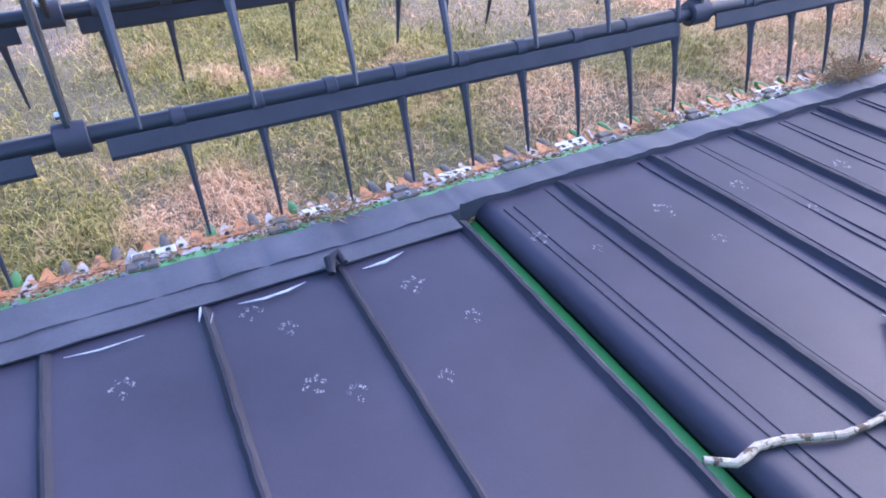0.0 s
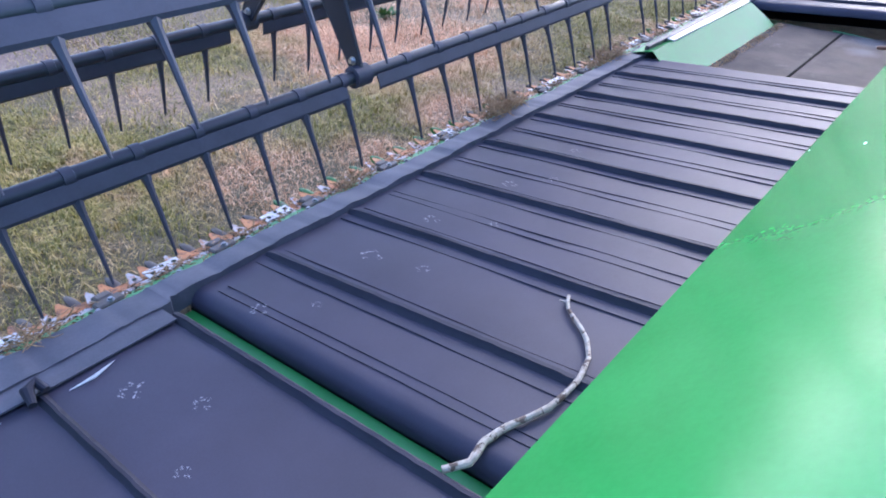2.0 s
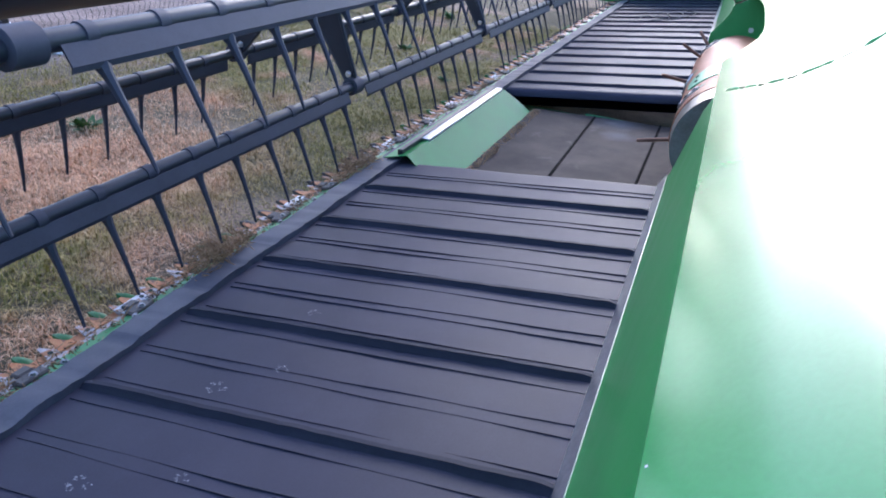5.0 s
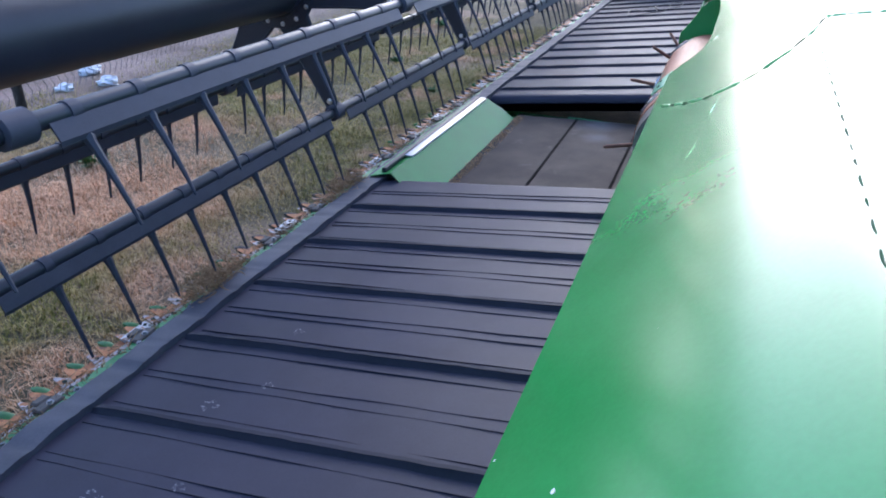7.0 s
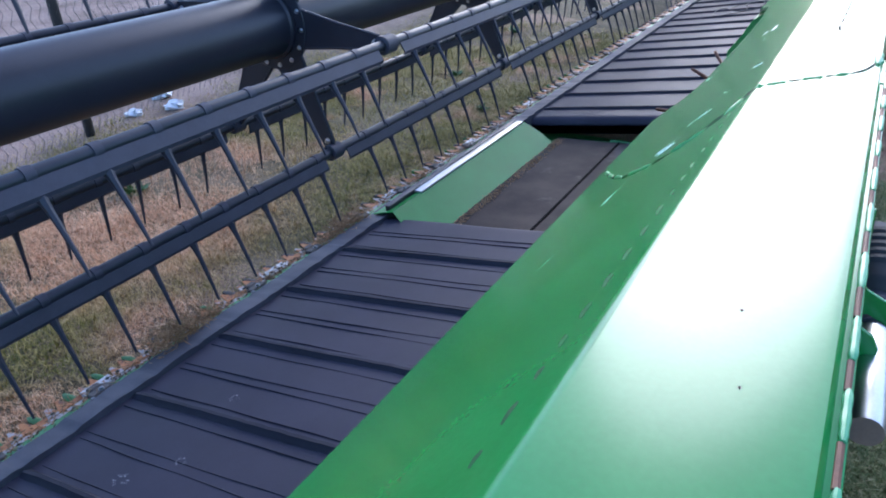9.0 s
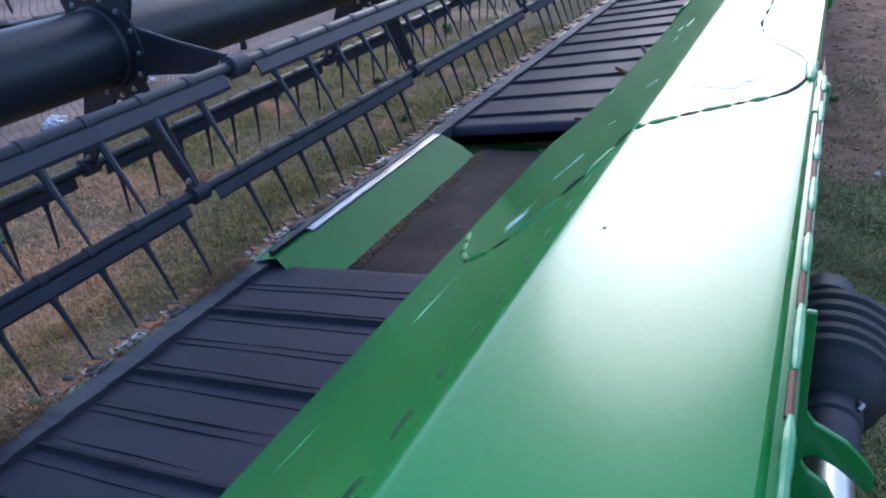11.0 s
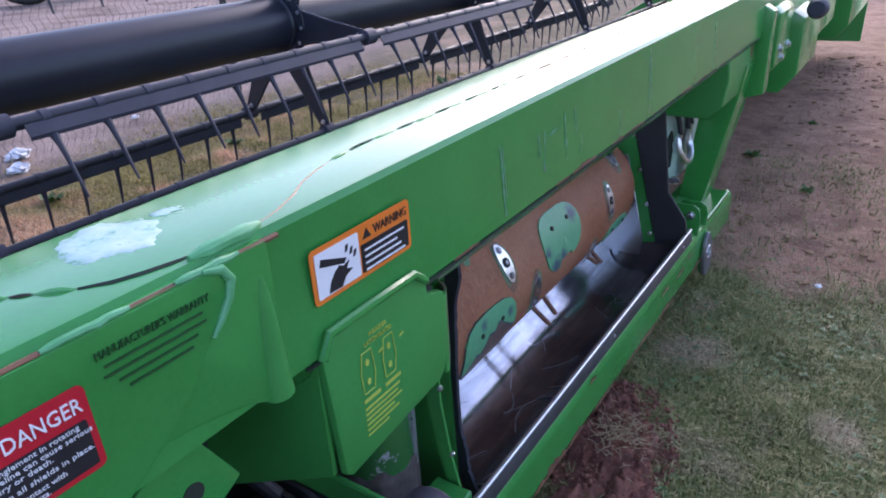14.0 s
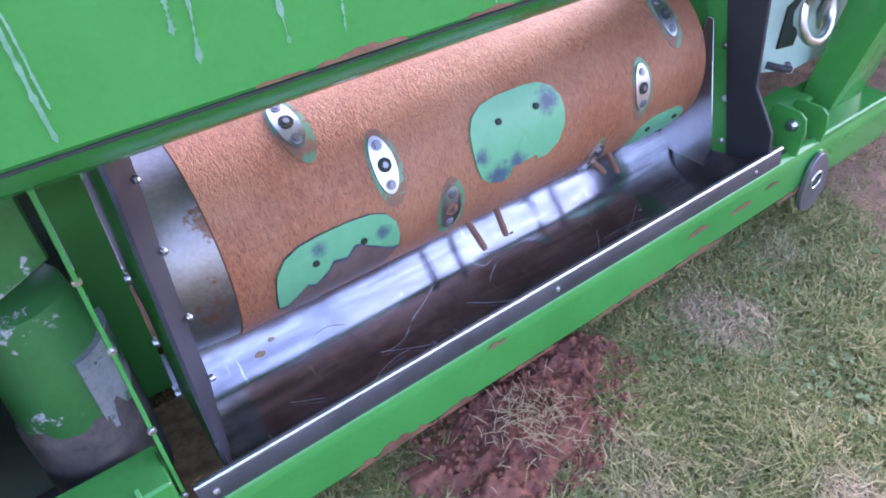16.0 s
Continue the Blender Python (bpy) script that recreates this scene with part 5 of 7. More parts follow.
warning_sign(2.584, 2.751, 0.943, 1.006, -0.3735, decal_orange, "WARNING", "orange-bordered warning sticker with a cut-hand pictogram", decal_black)
warning_sign(2.186, 2.343, 0.932, 1.007, -0.3785, decal_red, "DANGER", "red-bordered danger sticker", decal_white)
for k in range(5):
    l = (0.10, 0.105, 0.11, 0.085, 0.07)[k]
    if k == 0:
        lettering("MANUFACTURER'S WARRANTY", 0.010, 2.357, 1.016, -0.3785, decal_dark, "printed_heading", header, "dark printed heading", 0.104)
    else:
        l *= 0.86
        x = 2.407 - l / 2
        part("printed_line", prism([(x, 1.016 - 0.0085 * k), (x + l, 1.016 - 0.0085 * k), (x + l, 1.0183 - 0.0085 * k), (x, 1.0183 - 0.0085 * k)], "y", -0.3792, -0.3785), decal_dark, header, "dark line of small print")
lettering("HEADER", 0.008, 2.652, 0.873, -0.3793, decal_yellow, "printed_heading", lock, "yellow printed heading", 0.032)
lettering("LATCH PLATES", 0.008, 2.642, 0.863, -0.3793, decal_yellow, "printed_heading", lock, "yellow printed heading", 0.050)
for x in (2.632, 2.672):
    ring = [(0.1, 0.0), (0.8, 0.0), (0.95, 0.4), (0.8, 1.0), (0.15, 1.0), (0.0, 0.5)]
    w, h, z = 0.026, 0.055, 0.802
    for a, b in zip(ring, ring[1:] + ring[:1]):
        part("printed_diagram", sweep([(x + w * a[0], -0.3793, z + h * a[1]), (x + w * b[0], -0.3793, z + h * b[1])], 0.0007, 5), decal_yellow, lock, "yellow printed latch diagram")
    for dz in (0.014, 0.04):
        part("printed_diagram", prism([(x + 0.012 + 0.0034 * math.cos(a), z + dz + 0.0046 * math.sin(a)) for a in np.linspace(0, 6.28, 13)[:-1]], "y", -0.3799, -0.3791), decal_yellow, lock)
    part("printed_diagram", prism([(x + 0.034, z + 0.04), (x + 0.042, z + 0.042), (x + 0.042, z + 0.045), (x + 0.034, z + 0.043)], "y", -0.3799, -0.3791), decal_yellow, lock)
    part("printed_line", prism([(x, z - 0.012), (x + 0.03, z - 0.012), (x + 0.03, z - 0.007), (x, z - 0.007)], "y", -0.3799, -0.3791), decal_yellow, lock, "yellow line of small print")
for k, l in enumerate((0.075, 0.07, 0.078, 0.06, 0.07, 0.045)):
    z = 0.780 - 0.0075 * k
    part("printed_line", prism([(2.632, z), (2.632 + l * 0.88, z), (2.632 + l * 0.88, z + 0.0028), (2.632, z + 0.0028)], "y", -0.3799, -0.3791), decal_yellow, lock, "yellow line of small print")

# ---- feed drum ----
drum = thing("feed_drum", (3.68, DRUM_Y, 0.25), "rusty brown steel feed drum with green cover plates", "machine drum")


def drum_point(x, deg, lift=0.0):
    a, r = radians(deg), DRUM_R + lift
    return Vector((x, DRUM_Y - r * math.cos(a), DRUM_Z + r * math.sin(a)))


def drum_patch(xc, ac, w, spread_deg, outline_pts, lift, mid_at=(0.0, 0.0)):
    """A plate bent to the drum; outline points run from -1 to 1 across x and round the drum."""
    bm = bmesh.new()
    rings = []
    for s in (1.0, 0.8, 0.6, 0.4, 0.2):
        rings.append([bm.verts.new(drum_point(xc + w * (mid_at[0] + s * (u - mid_at[0])), ac + spread_deg * (mid_at[1] + s * (v - mid_at[1])), lift)) for u, v in outline_pts])
    mid = bm.verts.new(drum_point(xc + w * mid_at[0], ac + spread_deg * mid_at[1], lift))
    low = [bm.verts.new(drum_point(xc + w * u, ac + spread_deg * v, -0.002)) for u, v in outline_pts]
    n = len(outline_pts)
    for a, b in zip([low] + rings, rings):
        for k in range(n):
            bm.faces.new((a[k], a[(k + 1) % n], b[(k + 1) % n], b[k]))
    for k in range(n):
        bm.faces.new((rings[-1][k], rings[-1][(k + 1) % n], mid))
    return bm


part("drum_shell", lathe_x([(3.135, 0.02), (3.135, 0.186), (3.137, DRUM_R)] + [(x, DRUM_R) for x in np.linspace(3.2, 4.2, 8)] + [(4.253, DRUM_R), (4.255, 0.02)], DRUM_Y, DRUM_Z, 72), drum_rust, drum, "rust-brown rolled steel shell", smooth=0.7)
part("drum_cap", lathe_x([(3.030, 0.02), (3.030, 0.179), (3.06, 0.181), (3.12, 0.186), (3.136, 0.187), (3.136, 0.02)], DRUM_Y, DRUM_Z, 64), collar_steel, drum, "bare brownish steel end collar")
plate_mat = plate_material([(tuple(drum_point(x, a)), r) for x, a, r in ((3.79, 29, 0.030), (3.655, -2, 0.034), (3.62, 14, 0.018), (3.70, 3, 0.022), (3.28, 5, 0.018), (3.40, -2, 0.016))])
plate_worn = surface("cover_plate_worn", (0.13, 0.085, 0.075), (0.22, 0.15, 0.13), 14, 150, (0.35, 0.55), metal=0.3, relief=0.15, worn_metal=0.3)
RIM = [(math.copysign(abs(math.cos(a)) ** 0.7, math.cos(a)), math.copysign(abs(math.sin(a)) ** 0.7, math.sin(a))) for a in np.linspace(0, 2 * math.pi, 29)[:-1]]
NOTCH = [(-0.75, -0.86), (-0.5, -0.99), (-0.32, -0.97), (-0.24, -0.74), (0.0, -0.72), (0.28, -0.68), (0.34, -0.82), (0.55, -0.80), (0.8, -0.6), (0.95, -0.25), (1.0, 0.1), (0.97, 0.45), (0.85, 0.74), (0.62, 0.93), (0.3, 1.0), (-0.3, 1.0), (-0.62, 0.93), (-0.85, 0.74), (-0.97, 0.45), (-1.0, 0.1), (-0.98, -0.3), (-0.9, -0.65)]
for xc, ac, w, s, m, pts, lab in [(3.715, 18, 0.112, 24, plate_mat, NOTCH, "green cover plate with two screws and a notch"), (3.315, -13, 0.118, 25, plate_worn, NOTCH, "cover plate, its green paint half worn to bare metal"), (4.14, -30, 0.08, 16, plate_mat, RIM, "green cover plate"), (3.45, 130, 0.11, 24, plate_mat, RIM, "green cover plate")]:
    ob = part("cover_plate", drum_patch(xc, ac, w, s, pts, 0.004), m, drum, lab)
    for dx in (-0.045, 0.045):
        p = drum_point(xc + dx, ac + s * 0.45, 0.0055)
        part("plate_screw", bolt(p, p - Vector((xc + dx, DRUM_Y, DRUM_Z)), 0.0042, 0.002), slot_dark, ob, "dark screw")
WORN = [(-0.99, -0.35), (-0.86, -0.42), (-0.72, -0.05), (-0.55, 0.0), (-0.42, -0.12), (-0.22, 0.1), (-0.12, 0.32), (0.1, 0.25), (0.22, 0.45), (0.5, 0.5), (0.74, 0.52), (0.84, 0.25), (0.88, -0.1), (0.99, -0.12),
        (1.0, 0.2), (0.95, 0.55), (0.8, 0.82), (0.55, 0.96), (0.2, 1.0), (-0.2, 1.0), (-0.55, 0.96), (-0.8, 0.82), (-0.95, 0.55), (-1.0, 0.2)]
part("plate_primer", drum_patch(3.315, -13, 0.118, 25, [(u, v - 0.10 if v < 0.6 else v) for u, v in WORN], 0.0046, (0.0, 0.72)), bare_blue, drum, "dark primer showing at the worn edge", smooth=0)
part("plate_paint", drum_patch(3.315, -13, 0.117, 25, WORN, 0.0054, (0.0, 0.72)), plate_mat, drum, "green paint left on the cover plate", smooth=0)
OVAL = [(math.cos(a), math.sin(a)) for a in np.linspace(0, 2 * math.pi, 21)[:-1]]
ring_paint = surface("thin_green_paint", (0.06, 0.2, 0.1), (0.12, 0.26, 0.15), 20, 180, (0.4, 0.6), relief=0.1, worn=(0.2, 0.1, 0.06), worn_at=0.5, worn_scale=18)
for x, a in [(3.315, 68), (3.43, 31), (3.544, -8), (4.043, 13), (4.161, 50), (3.936, -30), (4.218, 139), (3.25, 150), (3.75, 170)]:
    part("boss_paint", drum_patch(x + 0.004, a - 2, 0.03, 21, OVAL, 0.0008), ring_paint, drum, "green paint left round the finger guide")
    boss = part("finger_guide", drum_patch(x, a, 0.021, 15, OVAL, 0.006), zinc, drum, "oval bright steel finger guide with two bolts")
    for da in (-10, 10):
        p = drum_point(x, a + da, 0.006)
        part("guide_bolt", bolt(p, p - Vector((x, DRUM_Y, DRUM_Z)), 0.006, 0.004), steel_grey, boss, "dark bolt head")
    p = drum_point(x, a, 0.005)
    n = (p - Vector((x, DRUM_Y, DRUM_Z))).normalized()
    part("guide_hole", sweep([p, p + n * 0.0028], 0.0125, 16), slot_dark if a not in (-30, -8) else rust_edge, boss, "round hole for the finger")
    part("guide_nut", bolt(p, n, 0.006, 0.005), steel_grey, boss, "worn nut in the hole")
for x, a, l, tilt in [(3.62, -42, 0.075, 0.1), (3.70, -45, 0.07, -0.1), (4.02, -42, 0.06, 0), (3.95, -36, 0.05, 0.3), (4.218, 139, 0.085, 0.9), (4.12, 152, 0.11, -0.1), (3.78, 168, 0.12, -0.5), (3.16, 192, 0.12, -0.1)]:
    p = drum_point(x, a, -0.01)
    n = (p - Vector((x, DRUM_Y, DRUM_Z))).normalized() + Vector((tilt, 0, 0))
    part("drum_finger", sweep([p, p + n * l * 0.9, p + n * l], [0.007, 0.007, 0.005], 10), rust_edge, drum, "rusty steel finger")

# ---- draper belts ----


def belt_grid(x0, x1, y0, y1, sag=0.0015, ruffle=0.0, seed=0.0):
    """A rubber belt that turns down round a roller at both ends."""
    r = 0.038
    prof = [(x0, -0.085), (x0, -r)] + [(x0 + r - r * math.cos(a), -r + r * math.sin(a)) for a in np.linspace(0.25, 1.45, 5)]
    prof += [(x, 0.0) for x in np.arange(x0 + r + 0.01, x1 - r - 0.005, 0.035)]
    prof += [(x1 - r + r * math.sin(a), -r + r * math.cos(a)) for a in np.linspace(0.12, 1.32, 5)] + [(x1, -r), (x1, -0.085)]
    rows = []
    for k in range(22):
        f = k / 21
        y = y0 + (y1 - y0) * f
        row = []
        for x, dz in prof:
            wob = sag * noise.noise(Vector((x * 5, y * 4, seed))) * 2
            yy, lift = y, 0.0
            if ruffle and f > 0.7:
                g = (f - 0.7) / 0.3
                wave = abs(math.sin((x - 0.28) * math.pi / 0.29))
                lift = ruffle * g * g * (0.9 * wave - 0.35)
                yy = y - 0.045 * g * g * wave
            row.append((x, yy, belt_z(y) + dz + wob + lift))
        rows.append(row)
    return sheet(rows, 0.004, (0, 0.136, 1))


def cleat(x_front, y0, y1, w=0.011, h=0.013, seed=0.0, lift=0.0, skew=0.0):
    """A rubber cleat across the belt with slightly ragged flanks."""
    n = 40
    rows = []
    for k in range(n + 1):
        y = y0 + (y1 - y0) * k / n
        z = belt_z(y) + lift
        x = x_front + skew * (y1 - y)
        j = 0.0022 * noise.noise(Vector((y * 26, seed, 3.1))) + 0.0018 * noise.noise(Vector((y * 70, seed, 5.1)))
        q = 0.0016 * noise.noise(Vector((y * 45, seed, 7.7)))
        end = min(1.0, min(k, n - k) / 1.0 + 0.6)
        rows.append([(x - w - 0.006 + j, y, z - 0.001), (x - w * 0.75 + j, y, z + h * 0.55 * end), (x - w * 0.5 + j, y, z + (h + q) * end), (x + w * 0.5 + j, y, z + (h + q) * end), (x + w * 0.8 + j, y, z + h * 0.5 * end), (x + w + 0.007, y, z - 0.001)])
    return sheet(rows, 0.002, (0, 0.136, 1))


def thin_ridge(x, y0, y1, seed, w=0.0016, h=0.0022, fan=0.028):
    rows = []
    for k in range(19):
        y = y0 + (y1 - y0) * k / 18
        j = 0.003 * noise.noise(Vector((y * 5, seed, 1.0))) + fan * (y1 - y)
        z = belt_z(y)
        rows.append([(x - w + j, y, z - 0.001), (x - w * 0.3 + j, y, z + h), (x + w * 0.6 + j, y, z + h), (x + w * 2.5 + j, y, z - 0.001)])
    return sheet(rows, 0.001, (0, 0, 1))


def build_belt(x0, x1, cleats, label, near, ruffle=0.0, y0=0.214, y1=1.204):
    belt = thing("draper_belt", ((x0 + x1) / 2, 0.7, 0.1), label, "conveyor belt", group="draper belts")
    surf = part("belt_surface", belt_grid(x0, x1, y0, y1, ruffle=ruffle, seed=x0), rubber, belt, "smooth charcoal rubber sheet", smooth=0.8)
    for k, x in enumerate(cleats):
        top = 1.195 if not ruffle else 1.12
        c = part("cleat", cleat(x, y0 + 0.01, top, *((0.006, 0.010) if ruffle else (0.010, 0.014)), seed=x * 3, skew=0.036 if near and not ruffle else 0.0), rubber_edge, belt)
        if near and not ruffle:
            part("cleat_seam", thin_ridge(x - 0.046, y0 + 0.01, top - 0.01, x), rubber_edge, belt)
            part("cleat_seam", thin_ridge(x + 0.036, y0 + 0.01, top - 0.02, x + 3, 0.0012, 0.0015), rubber_edge, belt)
            if k > 0 and x + 0.2 < x1:
                part("cleat_seam", thin_ridge(x + 0.138, y0 + 0.01, top - 0.015, x + 7), rubber_edge, belt)
                part("cleat_seam", thin_ridge(x + 0.163, y0 + 0.01, top - 0.01, x + 9, fan=0.04), rubber_edge, belt)
    if near and not ruffle:
        for d in (0.048, 0.072):
            part("cleat_seam", thin_ridge(x0 + d, y0 + 0.01, 1.15, d * 90), rubber_edge, belt)
    return belt


belt_main = build_belt(0.656, IN_L, [0.883, 1.172, 1.482, 1.803, 2.114, 2.423, 2.736], "charcoal rubber draper belt with cross cleats and paw prints", True)
belt_left = build_belt(LEFT + 0.05, 0.604, [-2.06 + 0.295 * k for k in range(5)] + [-0.59, -0.295, -0.005, 0.277], "slack charcoal rubber draper belt, buckled along its front edge", True, ruffle=0.012, y1=1.175)
build_belt(IN_R, RIGHT - 0.05, [4.62 + 0.31 * k for k in range(16)], "charcoal rubber draper belt with raised cross cleats", False)
part("end_cleat", cleat(0.586, 0.225, 1.15, 0.008, 0.012, 2.2), rubber_edge, belt_left, "raised rubber edge at the belt's end")
part("cleat_tip", sweep([(0.255, 1.09, belt_z(1.09) + 0.012), (0.262, 1.125, belt_z(1.125) + 0.024), (0.283, 1.135, belt_z(1.13) + 0.026), (0.29, 1.11, belt_z(1.1) + 0.014)], [0.008, 0.013, 0.012, 0.008], 10), rubber_edge, belt_left, "curled end of a cleat")
for row in ([(-0.02, 1.075), (-0.012, 1.1), (-0.008, 1.125)], [(0.06, 1.092), (0.11, 1.083), (0.16, 1.087), (0.2, 1.098)], [(0.32, 1.085), (0.37, 1.082), (0.42, 1.098)], [(-0.26, 1.09), (-0.2, 1.08), (-0.12, 1.083)], [(0.0, 1.06), (0.01, 1.09)]):
    part("stretch_mark", sweep([(x, y + rnd(-0.002, 0.002), belt_z(y) + 0.0055) for x, y in row], [0.0006] + [rnd(0.0018, 0.0044) for _ in row[2:]] + [0.0006], 6), stretch_grey, belt_left, "whitish stretch mark")
random.seed(11)
for x, y, s in [(0.394, 0.975, 1.2), (1.028, 0.960, 1.2), (1.052, 0.814, 0.8), (0.456, 0.835, 0.9), (0.711, 0.998, 1.0), (0.077, 1.041, 1.1), (0.129, 0.968, 0.9), (0.130, 0.800, 1.1), (0.190, 0.755, 0.9), (1.260, 0.963, 1.0), (1.562, 0.918, 0.9), (0.34, 0.72, 0.7), (-0.17, 0.95, 1.1), (1.66, 0.83, 0.7), (1.89, 0.89, 0.7), (0.80, 0.91, 0.6), (1.33, 0.81, 0.6)]:
    bm = bmesh.new()
    pads = [(0.0, -0.006, 0.008)] + [(0.017 * math.cos(q), 0.004 + 0.017 * math.sin(q), 0.0055) for q in (0.35, 1.1, 1.95, 2.75)]
    for k in range(44):
        cx, cy, cr = pads[k % 5]
        a, r = rnd(0, 6.28), cr * rnd(0.3, 1.0)
        px, py, rr = x + s * (cx + r * math.cos(a)), y + 1.3 * s * (cy + r * math.sin(a)), (0.0005 + 0.0016 * random.random() ** 2) * s
        ring = [bm.verts.new((px + rr * rnd(0.5, 1.6) * math.cos(t), py + 1.5 * rr * rnd(0.7, 1.2) * math.sin(t), belt_z(py + 1.5 * rr * math.sin(t)) + 0.0026)) for t in np.linspace(0, 6.28, 7)[:-1]]
        bm.faces.new(ring)
    part("paw_print", bm, paw_dust, belt_main if x > 0.6 else belt_left, "dusty pale paw print", smooth=0)

# centre belt, dusty, between the side belts
centre = thing("centre_belt", (3.7, 0.6, 0.05), "brown dusty centre feed belt lying between the side belts", "conveyor belt", group="draper belts")


def centre_z(y):
    return 0.10 + (0.95 - y) * 0.05


part("belt_surface", sheet([[(x, y, centre_z(y) + 0.004 * noise.noise(Vector((x * 6, y * 6, 4)))) for x in np.linspace(IN_L - 0.06, IN_R - 0.08, 30)] for y in np.linspace(0.18, 1.0, 20)], 0.005), dusty, centre, "dust-covered rubber belt")
for y in (0.665, 0.323):
    part("cleat", box(IN_L, IN_R - 0.081, y - 0.006, y + 0.006, centre_z(y) - 0.002, centre_z(y) + 0.004, 0.001), groove_dark, centre)
# the darker scuffed green puts the roller's shade into this plate's colour
part("end_bearing", prism([(IN_R - 0.075, 0.045), (IN_R - 0.060, 0.115), (IN_R - 0.052, 0.117), (IN_R - 0.02, 0.100), (IN_R - 0.02, 0.045)], "y", 0.22, 0.72, bevel=0.003), green_scuffed, header, "green cross plate at the centre belt's end, toned down for shade")
bolts("bearing_bolt", [((IN_R - 0.072, y, 0.100), (-0.9, 0, 0.4)) for y in (0.34, 0.385)], header, "small zinc bolt", 0.008, 0.007)
plate_green = thing("centre_plate", (3.75, 1.08, 0.1), "folded green steel plate with a silver clamping strip", "metal plate")
part("plate_sheet", sheet([[(xa, y, z), (xa + 0.02, y, z), (3.7, y, z), (xb - 0.02, y, z), (xb, y, z)] for y, z, xa, xb in ((1.262, 0.168, 3.02, 4.27), (1.19, 0.190, 3.02, 4.27), (1.165, 0.196, 3.02, 4.27), (1.08, 0.142, 2.995, 4.295), (1.0, 0.092, 2.99, 4.29), (0.992, 0.082, 2.99, 4.28), (0.988, 0.045, 2.99, 4.275))], 0.003), surface("dull_green_sheet", GREEN_A, GREEN_B, 6, 150, (0.42, 0.6), relief=0.06, spec=0.3), plate_green, "folded green sheet", smooth=0.3)
part("silver_strip", prism([(1.158, 0.193), (1.160, 0.203), (1.196, 0.203), (1.2, 0.193)], "x", 3.23, 4.25, bevel=0.002), steel_bright, plate_green, "bright steel clamping strip")
part("strip_rubber", box(3.04, 4.25, 1.196, 1.215, 0.170, 0.206, 0.002), black_paint, plate_green, "dark rubber under the strip")

# ---- rubber flap and cutter bar ----
flap = thing("cutter_flap", (3.7, 1.22, 0.15), "grey rubber sealing flap between belt and knife, creased and torn", "rubber flap")
xs = [LEFT + 0.05]
while xs[-1] < RIGHT - 0.3:
    xs.append(xs[-1] + rnd(0.42, 0.62))
for a, b in zip(xs, xs[1:]):
    rows = []
    for y in np.linspace(1.202, 1.284, 7):
        row = []
        for x in np.linspace(a, b + 0.012, 44):
            e = 0.005 * noise.noise(Vector((x * 7, 3.3, 0))) + 0.003 * noise.noise(Vector((x * 31, 1.3, 0)))
            inner = -0.02 if x < 0.6 else 0.0
            yy = y + e + inner * (1.284 - y) / 0.082
            z = 0.173 - (y - 1.202) * 0.16 + 0.005 * noise.noise(Vector((x * 14, y * 9, 0.8))) - 0.003 * max(0.0, math.sin(x * 44 + 3 * noise.noise(Vector((x * 3, 0, 0))))) ** 8 + (0.002 if x > b else 0)
            row.append((x, yy, z))
        rows.append(row)
    rows.insert(0, [(x, y - 0.003, z - 0.045) for x, y, z in rows[0]])
    part("flap_section", sheet(rows, 0.004, (0, 0.1, 1)), flap_grey, flap, smooth=1.0)

part("guide_strip", sheet([[(x, y + 0.003 * noise.noise(Vector((x * 8, 2, 0))), belt_z(y) + 0.010 + 0.003 * noise.noise(Vector((x * 11, y * 9, 5)))) for x in np.linspace(LEFT + 0.05, 0.575, 60)] for y in np.linspace(1.118, 1.185, 5)], 0.004, (0, 0.1, 1)), flap_grey, flap, "second flap strip over the slack belt", smooth=1.0)
bar = thing("cutter_bar", (3.7, 1.35, 0.05), "knife bar with rusty blades and worn green guards", "cutter bar")
part("bar_base", prism([(1.272, 0.128), (1.272, 0.149), (1.348, 0.122), (1.348, 0.085), (1.27, 0.085)], "x", LEFT, RIGHT, bevel=0.002), green_flat, bar, "green base strip")
part("knife_back", box(LEFT, RIGHT, 1.338, 1.365, 0.100, 0.121, 0.002), steel_worn, bar, "worn steel knife back")
part("ledger_strip", box(LEFT, RIGHT, 1.366, 1.399, 0.094, 0.113, 0.002), rust_orange, bar, "rusty strip under the blades")
PITCH, FIRST = 0.1045, 1.106


def guard_mesh(material, name):
    bm = bmesh.new()
    rows = [(0.0, 0.010, 0.002, -0.024), (0.02, 0.012, 0.008, -0.024), (0.04, 0.0105, 0.008, -0.018), (0.058, 0.007, 0.004, -0.013), (0.07, 0.002, -0.002, -0.006)]
    rings = [[bm.verts.new((sx * w, y, z)) for sx, z in ((-1, lo), (1, lo), (1, hi * 0.4), (0.35, hi), (-0.35, hi), (-1, hi * 0.4))] for y, w, hi, lo in rows]
    for r, s in zip(rings, rings[1:]):
        for k in range(6):
            bm.faces.new((r[k], r[(k + 1) % 6], s[(k + 1) % 6], s[k]))
    bm.faces.new(rings[0]), bm.faces.new(rings[-1])
    return mesh_of(name, bm, material, 0.7)


def blade_mesh(material, name, w, l):
    bm = prism([(-w, 0.0), (w, 0.0), (w * 0.18, l), (-w * 0.18, l)], "z", 0.0, 0.003, bevel=0.0006)
    return mesh_of(name, bm, material, 0.5)


